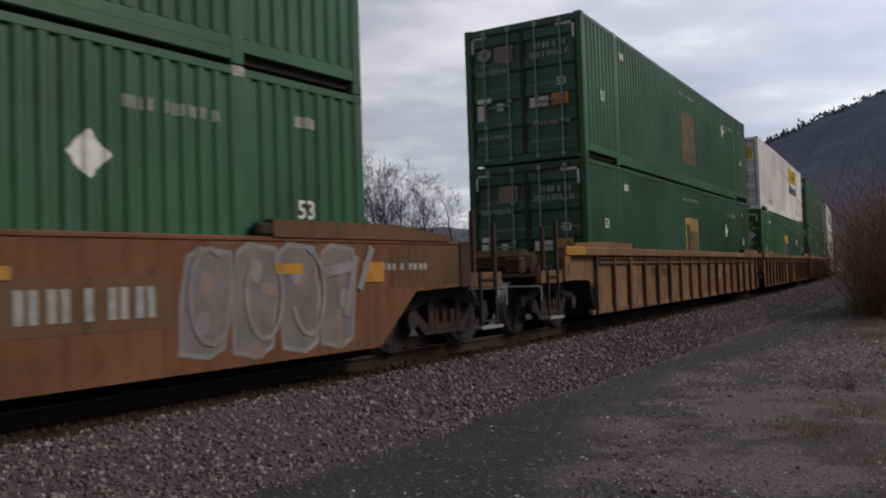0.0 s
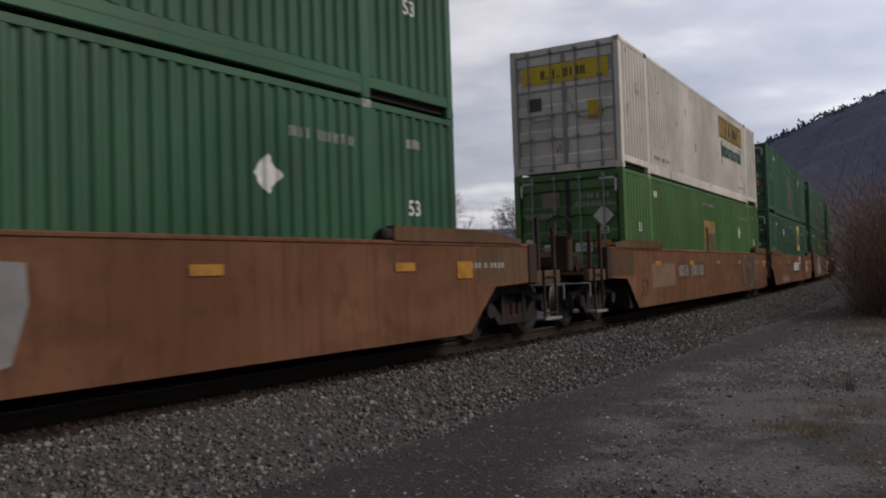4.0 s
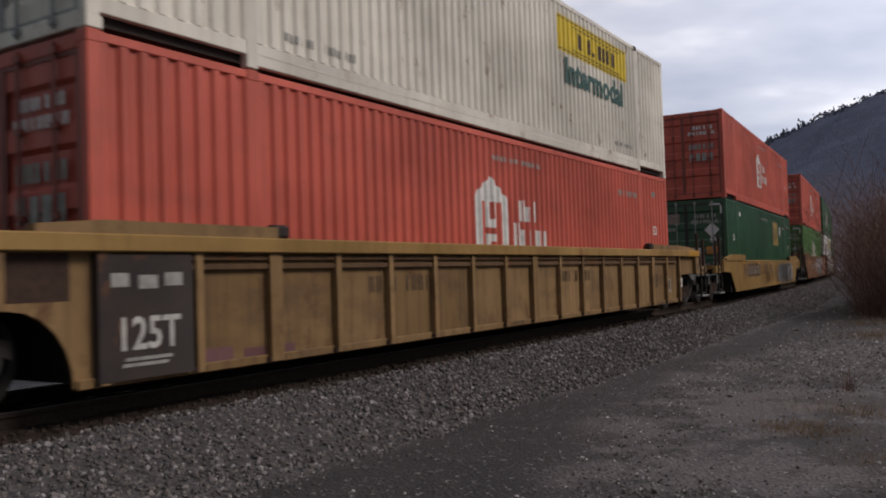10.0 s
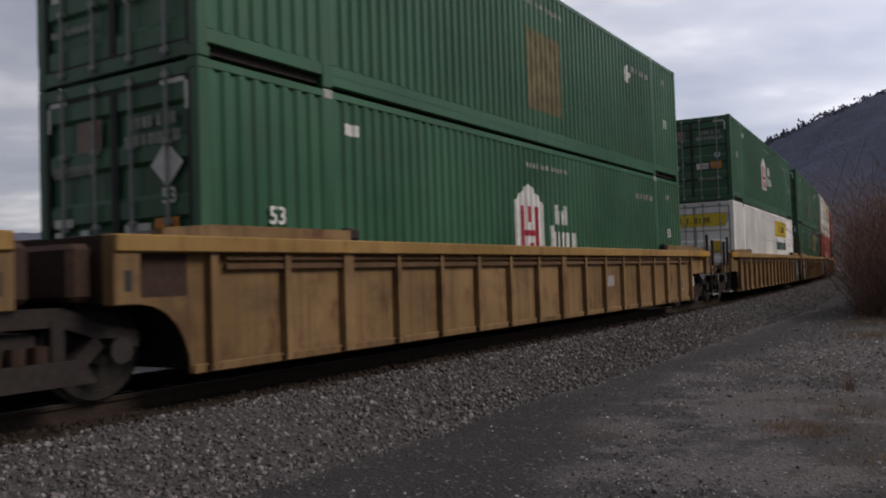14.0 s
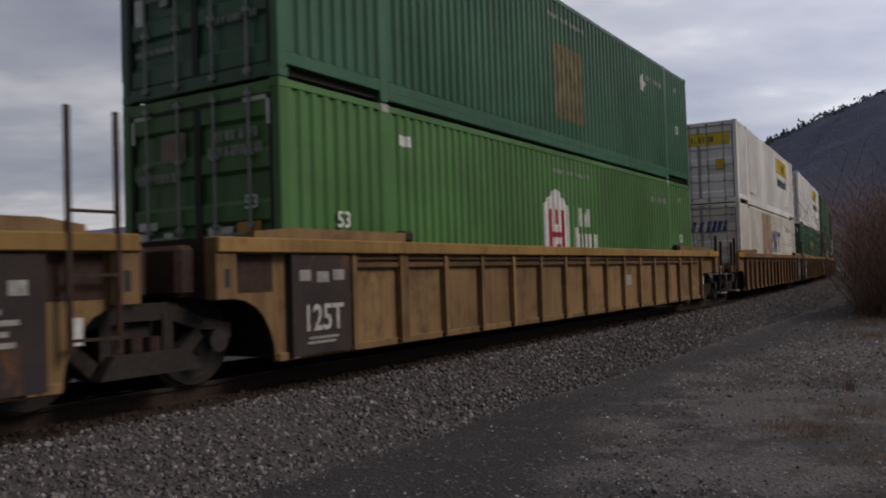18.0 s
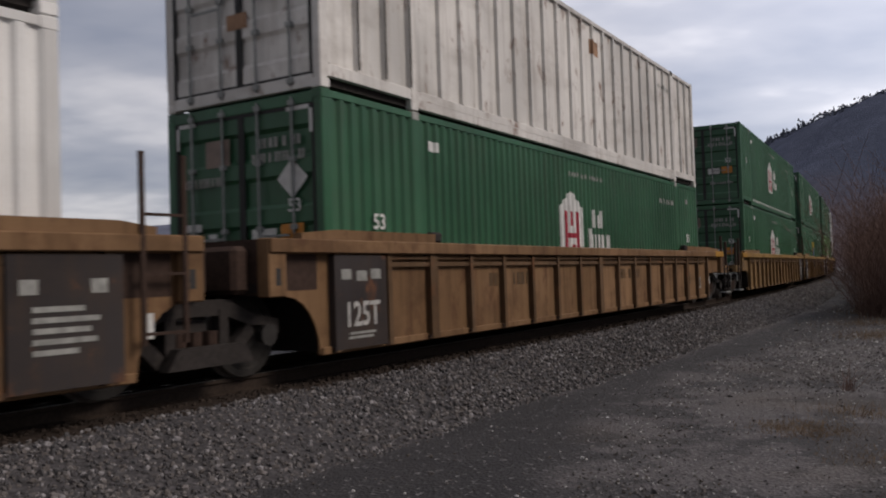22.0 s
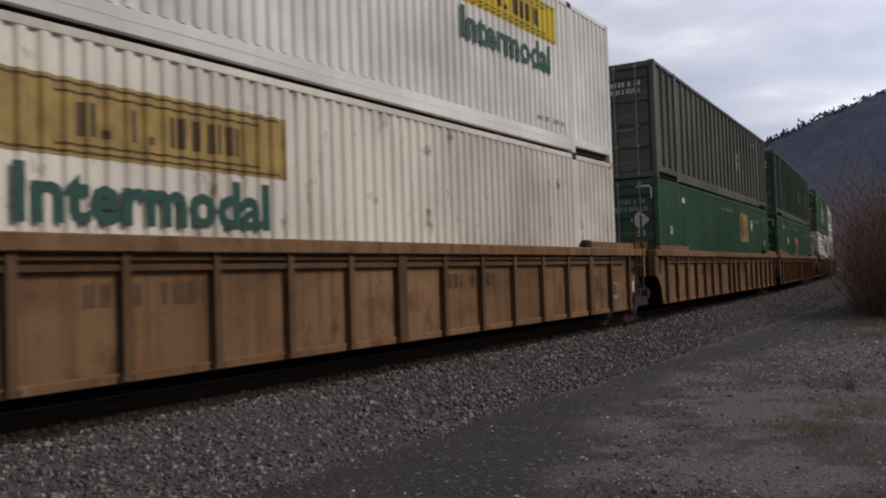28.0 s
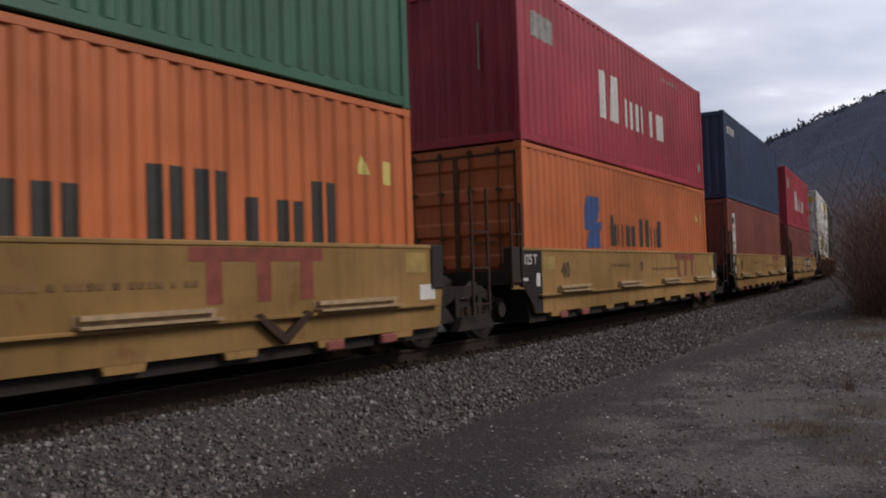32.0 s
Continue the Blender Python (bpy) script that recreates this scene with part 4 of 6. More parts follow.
    rods = {"orange": "post_brown", "red": "oxide"}.get(mat, "rod")
    if end == "doors":
        for sgn in (-1, 1):
            def leaf(bm):
                y0, y1 = sgn * 0.012, sgn * (HALF - 0.14)
                prof = [(0.17, 0.07), (0.17, 0.025), (0.27, 0.025)]
                for i in range(4):
                    zc = 0.30 + (H - 0.60) * (i + 0.5) / 4
                    w = (H - 0.60) / 8 - 0.09
                    prof += [(zc - w, 0.025), (zc - w + 0.05, 0.062), (zc + w - 0.05, 0.062), (zc + w, 0.025)]
                prof += [(H - 0.27, 0.025), (H - 0.17, 0.025), (H - 0.17, 0.07)]
                a = [bm.verts.new((rear + d, y0, z)) for z, d in prof]
                b = [bm.verts.new((rear + d, y1, z)) for z, d in prof]
                for i in range(len(prof) - 1):
                    bm.faces.new((a[i], a[i + 1], b[i + 1], b[i]) if sgn > 0 else (b[i], b[i + 1], a[i + 1], a[i]))
            d = part("door", ("door", k, sgn), leaf, mat, c)
            for y in (0.30, 0.85):
                def rod(bm):
                    tube(bm, (rear - 0.012, sgn * y, 0.06), (rear - 0.012, sgn * y, H - 0.06), 0.017, None, 6)
                    for z in (0.12, 0.8, 1.3, 2.1, H - 0.13):
                        box(bm, rear - 0.03, rear + 0.03, sgn * y - 0.045, sgn * y + 0.045, z - 0.03, z + 0.03)
                part("lock_rod", ("lock_rod", k, sgn, y), rod, rods, d)
            part("door_handle", ("door_handle", k, sgn), lambda bm: box(bm, rear - 0.035, rear - 0.012, sgn * 0.30, sgn * 0.78, 1.19, 1.22), rods, d)
        part("gasket", ("gasket", k), lambda bm: [box(bm, rear + 0.014, rear + 0.032, a_, b_, z_, e_) for a_, b_, z_, e_ in ((-HALF + 0.125, -HALF + 0.17, 0.16, H - 0.16), (HALF - 0.17, HALF - 0.125, 0.16, H - 0.16), (-HALF + 0.17, HALF - 0.17, 0.16, 0.20), (-HALF + 0.17, HALF - 0.17, H - 0.20, H - 0.16), (-0.05, 0.05, 0.20, H - 0.20))] and bm, {"orange": "post_brown", "red": "oxide", "white": "rod", "cream": "rod"}.get(mat, "seal"), c)
        part("door_seal", ("door_seal", k), lambda bm: box(bm, rear + 0.03, rear + 0.05, -0.012, 0.012, 0.17, H - 0.17), "seal", c)
    else:
        def wall(bm):
            if end == "ribs":
                prof = [(0.1, 0.055)]
                for i in range(7):
                    z = 0.28 + i * 0.27
                    prof += [(z, 0.055), (z + 0.02, 0.012), (z + 0.07, 0.012), (z + 0.09, 0.055)]
                prof.append((H - 0.1, 0.055))
                a = [bm.verts.new((rear + d, -HALF + 0.12, z)) for z, d in prof]
                b = [bm.verts.new((rear + d, HALF - 0.12, z)) for z, d in prof]
                for i in range(len(prof) - 1):
                    bm.faces.new((a[i], a[i + 1], b[i + 1], b[i]))
            else:
                p = corrugation(-HALF + 0.12, HALF - 0.12, 0.26, 0.04)
                lo = [bm.verts.new((rear + 0.02 + d, -x, 0.15)) for x, d in p]
                hi = [bm.verts.new((rear + 0.02 + d, -x, H - 0.15)) for x, d in p]
                for i in range(len(p) - 1):
                    bm.faces.new((lo[i], lo[i + 1], hi[i + 1], hi[i]))
        part("end_wall", ("rear_wall", k, end), wall, mat, c)
    c["size"] = (L, H)
    return c, pts




def rear_marks(c, L, polys, mat, name="marking", label="", lift=0.006):
    """Flat shapes on the rear end: x runs from the far side to the near one."""
    return decal(c, name, polys, None, mat, lift, 0.0, label, pose(-L / 2 + 0.02, 0, 0, 0, 0, -90))


def small_marks(c, pts, H, mat="mark_white", seed=0, num=True):
    r = random.Random(seed)
    decal(c, "marking", word(4.75, 5.85, H - 0.62, H - 0.50, "llll llllll l", 0.3), pts, "mark_dim")
    decal(c, "marking", word(-0.9, 0.9, H - 0.42, H - 0.34, "llllllll lllllll", 0.18), pts, "mark_dim")
    decal(c, "marking", [rect(6.9, 7.25, H - 0.52, H - 0.40)], pts, "mark_dim")
    if num:
        decal(c, "marking", [rect(-5.80, -5.52, H - 0.5, H - 0.36)], pts, mat)
        lettering(c, "53", -7.0, -HALF - 0.006, 1.62 if seed % 3 else 1.36, 0.27, mat)
    lettering(c, "53", 7.05, -HALF - 0.006, 1.36 + 0.3 * r.random() * (seed % 2), 0.29, mat)


def door_marks(c, L, H, kind, seed):
    r = random.Random(seed)
    if kind == "green":
        rear_marks(c, L, word(0.28, 1.0, H - 0.62, H - 0.50, "llll") + word(0.18, 1.05, H - 0.80, H - 0.68, "lllllll"), "mark_dim", "number_marking")
        rear_marks(c, L, [rect(-0.62, -0.20, H - 0.78, H - 0.44)], "haze_paint", "placard", "faded tan placard")
        rear_marks(c, L, [rect(-1.05, -0.72, 1.32, 1.42), rect(-1.05, -0.90, 0.95, 1.28), rect(-0.60, -0.45, 1.12, 1.28), rect(0.15, 0.55, 1.10, 1.30)], "mark_white", "placard")
        rear_marks(c, L, [rect(0.62, 0.98, 1.10, 1.34)], "mark_orange", "placard", "orange placard")
        rear_marks(c, L, [rect(-1.1, -0.8, H - 0.22, H - 0.17), rect(0.75, 1.1, H - 0.22, H - 0.17), rect(-1.15, -1.10, H - 0.5, H - 0.22), rect(1.10, 1.15, H - 0.5, H - 0.22)], "mark_white", "reflective_tape")
        rear_marks(c, L, word(-1.05, -0.35, H - 1.02, H - 0.90, "lllllll", 0.15) + word(0.2, 1.0, 0.72, 0.80, "lllllll", 0.12) + word(-1.05, -0.3, 0.55, 0.62, "llllll", 0.12), "mark_dim")
        lettering(c, "53", -L / 2 + 0.010, -0.85, 1.55, 0.22, "mark_white", (90, 0, -90))
        if seed % 2:
            rear_marks(c, L, [diamond(0.82, H - 1.02 if seed % 4 == 1 else 0.62, 0.24)], "mark_white", "placard", "white diamond placard")
        else:
            rear_marks(c, L, [[(-1.0 + 0.3 * a, H - 0.72 + 0.3 * b) for a, b in ((0, 0.3), (0.5, 0), (1, 0.3), (1, 0.75), (0.5, 1.0), (0, 0.75))]], "mark_dim", "badge", "pale six-sided badge")
    elif kind == "red":
        rear_marks(c, L, word(0.28, 1.0, H - 0.62, H - 0.50, "llll") + word(0.18, 1.05, H - 0.80, H - 0.68, "lllllll"), "mark_white", "number_marking")
        rear_marks(c, L, [[(-1.0 + 0.3 * a, H - 0.72 + 0.3 * b) for a, b in ((0, 0.3), (0.5, 0), (1, 0.3), (1, 0.75), (0.5, 1.0), (0, 0.75))], rect(-1.05, -0.80, 1.25, 1.50)], "mark_white", "badge")
        rear_marks(c, L, word(0.2, 1.0, 1.62, 1.80, "llll", 0.12) + word(0.2, 1.0, 1.25, 1.5, "ll", 0.12), "mark_dim")
    elif kind == "white":
        rear_marks(c, L, [rect(-1.02, 1.05, H - 0.85, H - 0.42)], "mark_lemon", "logo_panel", "yellow panel across the doors")
        rear_marks(c, L, word(-0.55, 0.55, H - 0.74, H - 0.54, "ldldllll", 0.25), "mark_brown", "logo_marking", "", 0.010)
        rear_marks(c, L, [rect(0.55, 0.86, 1.15, 1.55)], "mark_yellow", "placard")
        rear_marks(c, L, [rect(-0.9, -0.55, 1.45, 1.75)], "mark_charcoal", "placard")
    elif kind == "old_white":
        rear_marks(c, L, [rect(-0.9, 0.9, H - 0.62, H - 0.2)], "grey_white", "logo_panel")
        rear_marks(c, L, word(-0.55, 0.55, H - 0.50, H - 0.30, "ldldllll", 0.25), "mark_black", "logo_marking", "", 0.010)
    elif kind == "swift":
        rear_marks(c, L, word(-0.95, 0.85, H - 1.0, H - 0.62, "lllll", 0.12, 0.10), "mark_navy", "logo_marking")


def emp_panel(c, pts, x, z0, size, tone, faded=False, tall=1.0):
    w, h = size, size * tall
    decal(c, "logo_panel", [rect(x, x + w, z0, z0 + h)], pts, tone, 0.004, label="square yellow sign panel")
    q = lambda a, b, e, f: rect(x + a * w, x + b * w, z0 + e * h, z0 + f * h)
    if faded:
        return
    decal(c, "logo_bar", [q(0.10, 0.34, 0.14, 0.86)], pts, "mark_brown", 0.007)
    for a in (0.42, 0.70):
        decal(c, "logo_bar", [q(a, a + 0.22, 0.26, 0.74)], pts, "mark_faded" if tone == "mark_worn_yellow" else "mark_blue", 0.007)


def house_badge(c, pts, x, z0, h, inner, bars="mark_white", tail="ll"):
    w = h * 0.78
    decal(c, "badge", [[(x, z0), (x + w, z0), (x + w, z0 + 0.76 * h), (x + 0.5 * w, z0 + h), (x, z0 + 0.76 * h)]], pts, bars, 0.004, label="white house-shaped badge")
    q = lambda a, b, e, f: rect(x + a * w, x + b * w, z0 + e * h, z0 + f * h)
    decal(c, "badge_bar", [q(0.20, 0.33, 0.06, 0.70), q(0.67, 0.80, 0.06, 0.70), q(0.33, 0.67, 0.33, 0.40), q(0.45, 0.62, 0.06, 0.24), q(0.42, 0.58, 0.50, 0.70)], pts, inner, 0.007)
    a = x + w + 0.18 * h
    decal(c, "logo_marking", word(a + 0.16 * h, a + 0.66 * h, z0 + 0.50 * h, z0 + 0.76 * h, "lsl", 0.28) + word(a, a + 0.90 * h, z0 + 0.19 * h, z0 + 0.48 * h, "lssss", 0.22), pts, bars, 0.004)


def carrier_panel(c, pts, x0, x1, z0, h, tone="mark_lemon"):
    """Yellow name panel with dark bars, and the plain word below it."""
    decal(c, "logo_panel", [rect(x0, x1, z0 + 0.95 * h, z0 + 2.0 * h)], pts, tone, 0.004, label="yellow panel with dark edging")
    m = x1 - x0
    decal(c, "logo_marking", word(x0 + 0.26 * m, x0 + 0.82 * m, z0 + 1.24 * h, z0 + 1.70 * h, "ldldllll", 0.25), pts, "mark_brown", 0.007)
    decal(c, "panel_border", [rect(x0 + 0.02 * m, x1 - 0.02 * m, z0 + 1.92 * h, z0 + 1.95 * h), rect(x0 + 0.02 * m, x1 - 0.02 * m, z0 + 1.00 * h, z0 + 1.03 * h), rect(x0 + 0.2 * m, x0 + 0.88 * m, z0 + 1.80 * h, z0 + 1.83 * h), rect(x0 + 0.2 * m, x0 + 0.88 * m, z0 + 1.10 * h, z0 + 1.13 * h)], pts, "mark_brown", 0.0072)
    lettering(c, "Intermodal", (x0 + x1) / 2, -HALF - 0.006, z0 + 0.40 * h, 1.02 * h, "mark_green", (90, 0, 0), m * 0.885 / (h * 4.75), "", 0.034)


def old_numbers(c, pts, H, mat="mark_charcoal"):
    decal(c, "marking", word(-5.6, -4.3, 0.42, 0.52, "llll lllll", 0.3), pts, "mark_dim")
    decal(c, "marking", word(4.6, 5.8, 0.46, 0.54, "llll lllll", 0.3), pts, "mark_dim")


SEED = [0]


def make_container(spec):
    """One container by its short kind."""
    SEED[0] += 1
    sd = SEED[0]
    H53, L53, L40 = 2.896, 16.15, 12.19
    k = spec.split(":")[0]
    opt = spec.split(":")[1] if ":" in spec else ""
    if k in ("emp", "empold", "empfade", "empbig", "plaingreen", "hub", "hublit", "hubold", "emplit"):
        mat = "green_lit" if k in ("hublit", "emplit") else ("green_deep" if k == "empold" else "green")
        c, pts = container(L53, H53, "corrugated", mat, "doors", {"green": "dark green corrugated steel container with white markings", "green_deep": "deep green corrugated steel container with white markings", "green_lit": "bright green corrugated steel container with white markings"}[mat] + {"e": ", yellow square sign", "h": ", white house badge", "p": ""}[k[0]])
        small_marks(c, pts, H53, seed=sd)
        if k[0] == "e":
            x, z = (2.65, 1.38) if k == "empbig" else ((2.22, 1.52) if opt == "fore" else (-0.72, 0.62))
            emp_panel(c, pts, x, z, 1.42 if k != "empbig" else 1.30, {"empbig": "mark_pale", "empold": "mark_worn_yellow", "emplit": "mark_worn_yellow", "empfade": "mark_faded"}.get(k, "mark_yellow"), k == "empfade", 0.70 if opt == "fore" else 1.0)
            decal(c, "placard", [diamond(-3.96 if opt == "back" else (-3.09 if k == "empbig" else 4.4), 2.16 if k in ("empbig", "empfade") or opt == "fore" else 1.82, 0.22)], pts, "mark_white", label="white diamond placard")
        elif k[0] == "h":
            house_badge(c, pts, -1.35, 0.85, 1.36, "mark_red")
        elif opt == "tape":
            decal(c, "reflective_tape", [rect(-5.8 + i * 0.5, -5.5 + i * 0.5, 0.205, 0.262) for i in range(24)], None, "mark_white", 0.006)
        if opt == "tape" and k[0] == "h":
            decal(c, "reflective_tape", [rect(-5.8 + i * 0.5, -5.5 + i * 0.5, 0.205, 0.262) for i in range(24)], None, "mark_white", 0.006)
        door_marks(c, L53, H53, "green", sd)
    elif k == "hubred":
        c, pts = container(L53, H53, "corrugated", "red", "doors", "faded red corrugated steel container with a white badge")
        small_marks(c, pts, H53, seed=sd, num=False)
        house_badge(c, pts, -1.5, 0.85, 1.36, "red")
        door_marks(c, L53, H53, "red", sd)
    elif k in ("jb", "jbcream"):
        mat = "white" if k == "jb" else "cream"
        c, pts = container(L53, H53, "corrugated", mat, "ribs" if opt == "turned" else "doors", ("clean white" if k == "jb" else "grubby off-white") + " corrugated container with a yellow panel")
        if opt == "turned":
            carrier_panel(c, pts, -5.15, -1.73, 1.17, 0.64, "mark_worn_yellow")
            door_marks(c, L53, H53, "old_white", sd)
        else:
            carrier_panel(c, pts, 1.78, 5.5, 1.30, 0.66, "mark_worn_yellow" if opt == "old" else "mark_lemon")
            door_marks(c, L53, H53, "white", sd)
        old_numbers(c, pts, H53)
    elif k == "swift":
        c, pts = container(L53, H53, "corrugated", "cream", "doors", "off-white corrugated container with blue bars and a rusted patch")
        decal(c, "rust_patch", [rect(-2.95, -0.43, 0.31, H53 - 0.12)], pts, "rust_mottled", 0.003, label="patch of bare rusted steel")
        decal(c, "logo_bar", [rect(-0.52, -0.40, 1.22, 2.10, 0.20), rect(-0.16, -0.02, 1.22, 2.12, 0.20), rect(0.13, 0.43, 1.22, 2.12, 0.20), rect(0.60, 0.90, 1.22, 2.12, 0.20), rect(1.10, 1.42, 1.93, 2.12, 0.04), rect(1.50, 1.80, 1.22, 2.12, 0.20), rect(2.00, 2.34, 1.93, 2.12, 0.04)], pts, "mark_navy", 0.005)
        decal(c, "marking", word(4.3, 5.65, 2.2, 2.3, "llll lllll", 0.3), pts, "mark_dim")
        door_marks(c, L53, H53, "swift", sd)
    elif k in ("sheetwhite", "sheetgreen"):
        c, pts = container(L53, H53, "sheet", "grey_white" if k == "sheetwhite" else ("green_grey" if opt == "grey" else "green_old"), "doors", ("greyish white" if k == "sheetwhite" else ("faded grey-green" if opt == "grey" else "weathered dull green")) + " sheet-sided container with upright seams")
        decal(c, "seam", [rect(a + 0.003, a + 0.057, 0.32, H53 - 0.13) for a, d in pts[::4] if d == 0.0][1:], pts, "mark_charcoal" if k == "sheetwhite" else "mark_black", 0.003)
        decal(c, "marking", [rect(2.2, 2.5, 1.1, 1.7), rect(-1.0, -0.8, 1.6, 1.8)] if k == "sheetgreen" else [rect(-4.3, -3.5, 2.25, 2.4), rect(0.5, 1.0, 2.2, 2.5), rect(-6.0, -5.2, 1.9, 2.3)], pts, "mark_dim" if k == "sheetgreen" else "rust_patch")
        decal(c, "marking", word(5.0, 6.0, 2.3, 2.4, "llll lll", 0.3), pts, "mark_dim")
        rear_marks(c, L53, word(0.2, 1.0, H53 - 0.6, H53 - 0.48, "llll") + word(0.2, 1.0, H53 - 0.78, H53 - 0.66, "llllll"), "mark_white" if k == "sheetgreen" else "mark_black", "number_marking")
        rear_marks(c, L53, [rect(-0.2, 0.15, 0.9, 1.1)], "mark_worn_yellow" if k == "sheetgreen" else "rust_patch", "placard")
    elif k == "kline":
        c, pts = container(L40, 2.896, "corrugated", "crimson", "blank", "crimson corrugated steel container with white bars")
        decal(c, "logo_bar", [rect(-2.23, -1.85, 0.95, 1.95), rect(-1.6, -1.15, 0.95, 1.95, 0.06)] + word(-0.7, 2.5, 0.95, 1.58, "llll", 0.32), pts, "mark_white", 0.005)
        decal(c, "marking", word(2.2, 3.6, 2.52, 2.62, "llll llllll l", 0.3) + [rect(5.45, 5.7, 0.5, 0.72), rect(-5.5, -4.6, 1.9, 2.35)], pts, "mark_dim")
        rear_marks(c, L40, [rect(0.52, 0.56, 1.3, 2.1)], "mark_dim")
    elif k in ("oxide86", "oxide"):
        c, pts = container(L40, 2.591 if k == "oxide86" else 2.896, "corrugated", "oxide", "blank", "dull red-oxide corrugated steel container")
        decal(c, "marking", [rect(5.2, 5.26, 0.5, 1.75), rect(5.55, 5.6, 0.5, 1.4)], pts, "mark_dim")
        if opt == "strip":
            decal(c, "logo_panel", [rect(-5.32, -4.87, 0.9, 2.45)], pts, "mark_white", 0.004, label="tall white sign panel")
            decal(c, "logo_bar", [rect(-5.2, -5.0, 2.1, 2.3), rect(-5.15, -5.05, 1.8, 1.95), rect(-5.17, -5.03, 1.4, 1.5), rect(-5.15, -5.05, 1.1, 1.25)], pts, "mark_black", 0.007)
        rear_marks(c, L40, [rect(0.50, 0.56, 0.6, 2.2)], "mark_dim")
    elif k == "navy":
        c, pts = container(L40, 2.896, "corrugated", "navy", "blank", "dark blue corrugated steel container")
        decal(c, "marking", word(-5.5, -4.0, 2.2, 2.45, "llllll", 0.3), pts, "mark_white")
        rear_marks(c, L40, [rect(0.50, 0.54, 1.1, 2.1)], "mark_white")
    elif k == "hapag":
        c, pts = container(L40, 2.896, "corrugated", "orange", "doors", "orange corrugated steel container with dark bars")
        big = opt == "big"
        a, b, z, h = (-1.4, 4.68, 0.92, 0.88) if big else (-2.0, 1.8, 1.18, 0.64)
        decal(c, "logo_marking", word(a, b, z, z + h, "lssss llssl", 0.24), pts, "mark_black", 0.005)
        if not big:
            decal(c, "badge", [[(-3.25, 1.12), (-2.55, 1.12), (-2.6, 1.62), (-3.1, 1.78)], [(-3.38, 1.5), (-2.8, 1.4), (-2.45, 2.15), (-3.2, 2.15)], [(-2.75, 1.42), (-2.4, 1.5), (-2.4, 1.68), (-2.75, 1.62)]], pts, "mark_blue", 0.005, label="blue angular badge")
        decal(c, "placard", [[(4.95, 1.95), (5.2, 1.95), (5.07, 2.2)], rect(5.45, 5.65, 1.85, 2.15)], pts, "mark_pale")
    elif k == "green40":
        c, pts = container(L40, 2.896, "corrugated", "green_sea", "blank", "sea-green corrugated steel container")
        decal(c, "marking", [rect(3.6, 4.2, 1.85, 2.2)], pts, "mark_dim")
    return c


# ---- well cars ----
WHEELS = []   # wheel, its car, its place on the car, and on the truck


def truck(parent, x):
    t = part("truck", "truck", lambda bm: [box(bm, -0.22, 0.22, -1.0, 1.0, 0.42, 0.66, 0.03), box(bm, -0.16, 0.16, -0.6, 0.6, 0.62, 0.86)] and bm, "frame", parent, pose(x, 0, 0))
    for sgn in (-1, 1):
        def side_frame(bm):
            y0, y1 = sgn * 0.97, sgn * 1.09
            slab(bm, [(-1.15, 0.46), (-1.15, 0.62), (-0.75, 0.70), (-0.4, 0.86), (0.4, 0.86), (0.75, 0.70), (1.15, 0.62), (1.15, 0.46), (0.95, 0.56), (0.70, 0.58), (0.36, 0.70), (-0.36, 0.70), (-0.70, 0.58), (-0.95, 0.56)], y0, y1)
            slab(bm, [(-0.78, 0.50), (-0.70, 0.60), (-0.42, 0.36), (0.42, 0.36), (0.70, 0.60), (0.78, 0.50), (0.48, 0.22), (-0.48, 0.22)], y0, y1)
            for dx in (-0.34, 0.34):
                box(bm, dx - 0.06, dx + 0.06, y0, y1 + sgn * 0.01, 0.30, 0.76)
        part("side_frame", ("side_frame", sgn), side_frame, "frame", t)
        part("spring_nest", ("spring_nest", sgn), lambda bm: [tube(bm, (dx, sgn * 1.04, 0.28), (dx, sgn * 1.04, 0.55), 0.075, None, 8) for dx in (-0.2, 0.0, 0.2)] and bm, "brown_steel", t)
        for dx in (-0.89, 0.89):
            part("bearing_cap", "bearing_cap", lambda bm: tube(bm, (0, -0.06, 0), (0, 0.06, 0), 0.12, 0.09, 10), "wheel", t, pose(dx, sgn * 1.14, 0.46))

            def wheel(bm):
                prof = [(0.0, -0.11), (0.14, -0.11), (0.15, -0.06), (0.36, -0.045), (0.38, -0.075), (0.455, -0.07), (0.46, 0.04), (0.485, 0.05), (0.485, 0.07), (0.38, 0.075), (0.36, 0.03), (0.15, 0.05), (0.14, 0.11), (0.0, 0.11)]
                rows = [[bm.verts.new((r_ * math.cos(i * math.pi / 14), y_, r_ * math.sin(i * math.pi / 14))) for r_, y_ in prof[1:-1]] for i in range(28)]
                for i in range(28):
                    p, q = rows[i], rows[(i + 1) % 28]
                    for j in range(len(p) - 1):
                        bm.faces.new((p[j], p[j + 1], q[j + 1], q[j]))
                bm.faces.new([p[0] for p in rows])
                bm.faces.new([p[-1] for p in rows[::-1]])
                bmesh.ops.recalc_face_normals(bm, faces=bm.faces)
                for f in bm.faces:
                    f.material_index = int(all(math.hypot(v.co.x, v.co.z) > 0.44 for v in f.verts))
            rolling = part("wheel", "wheel", wheel, "wheel", t, pose(dx, sgn * 0.77, 0.46))
            if len(rolling.data.materials) == 1:
                rolling.data.materials.append(M["railhead"])
            WHEELS.append((rolling, parent, x + dx, dx, sgn * 0.77))
    for dx in (-0.89, 0.89):
        part("axle", "axle", lambda bm: tube(bm, (0, -0.8, 0), (0, 0.8, 0), 0.085, None, 10), "frame", t, pose(dx, 0, 0.46))
    return t


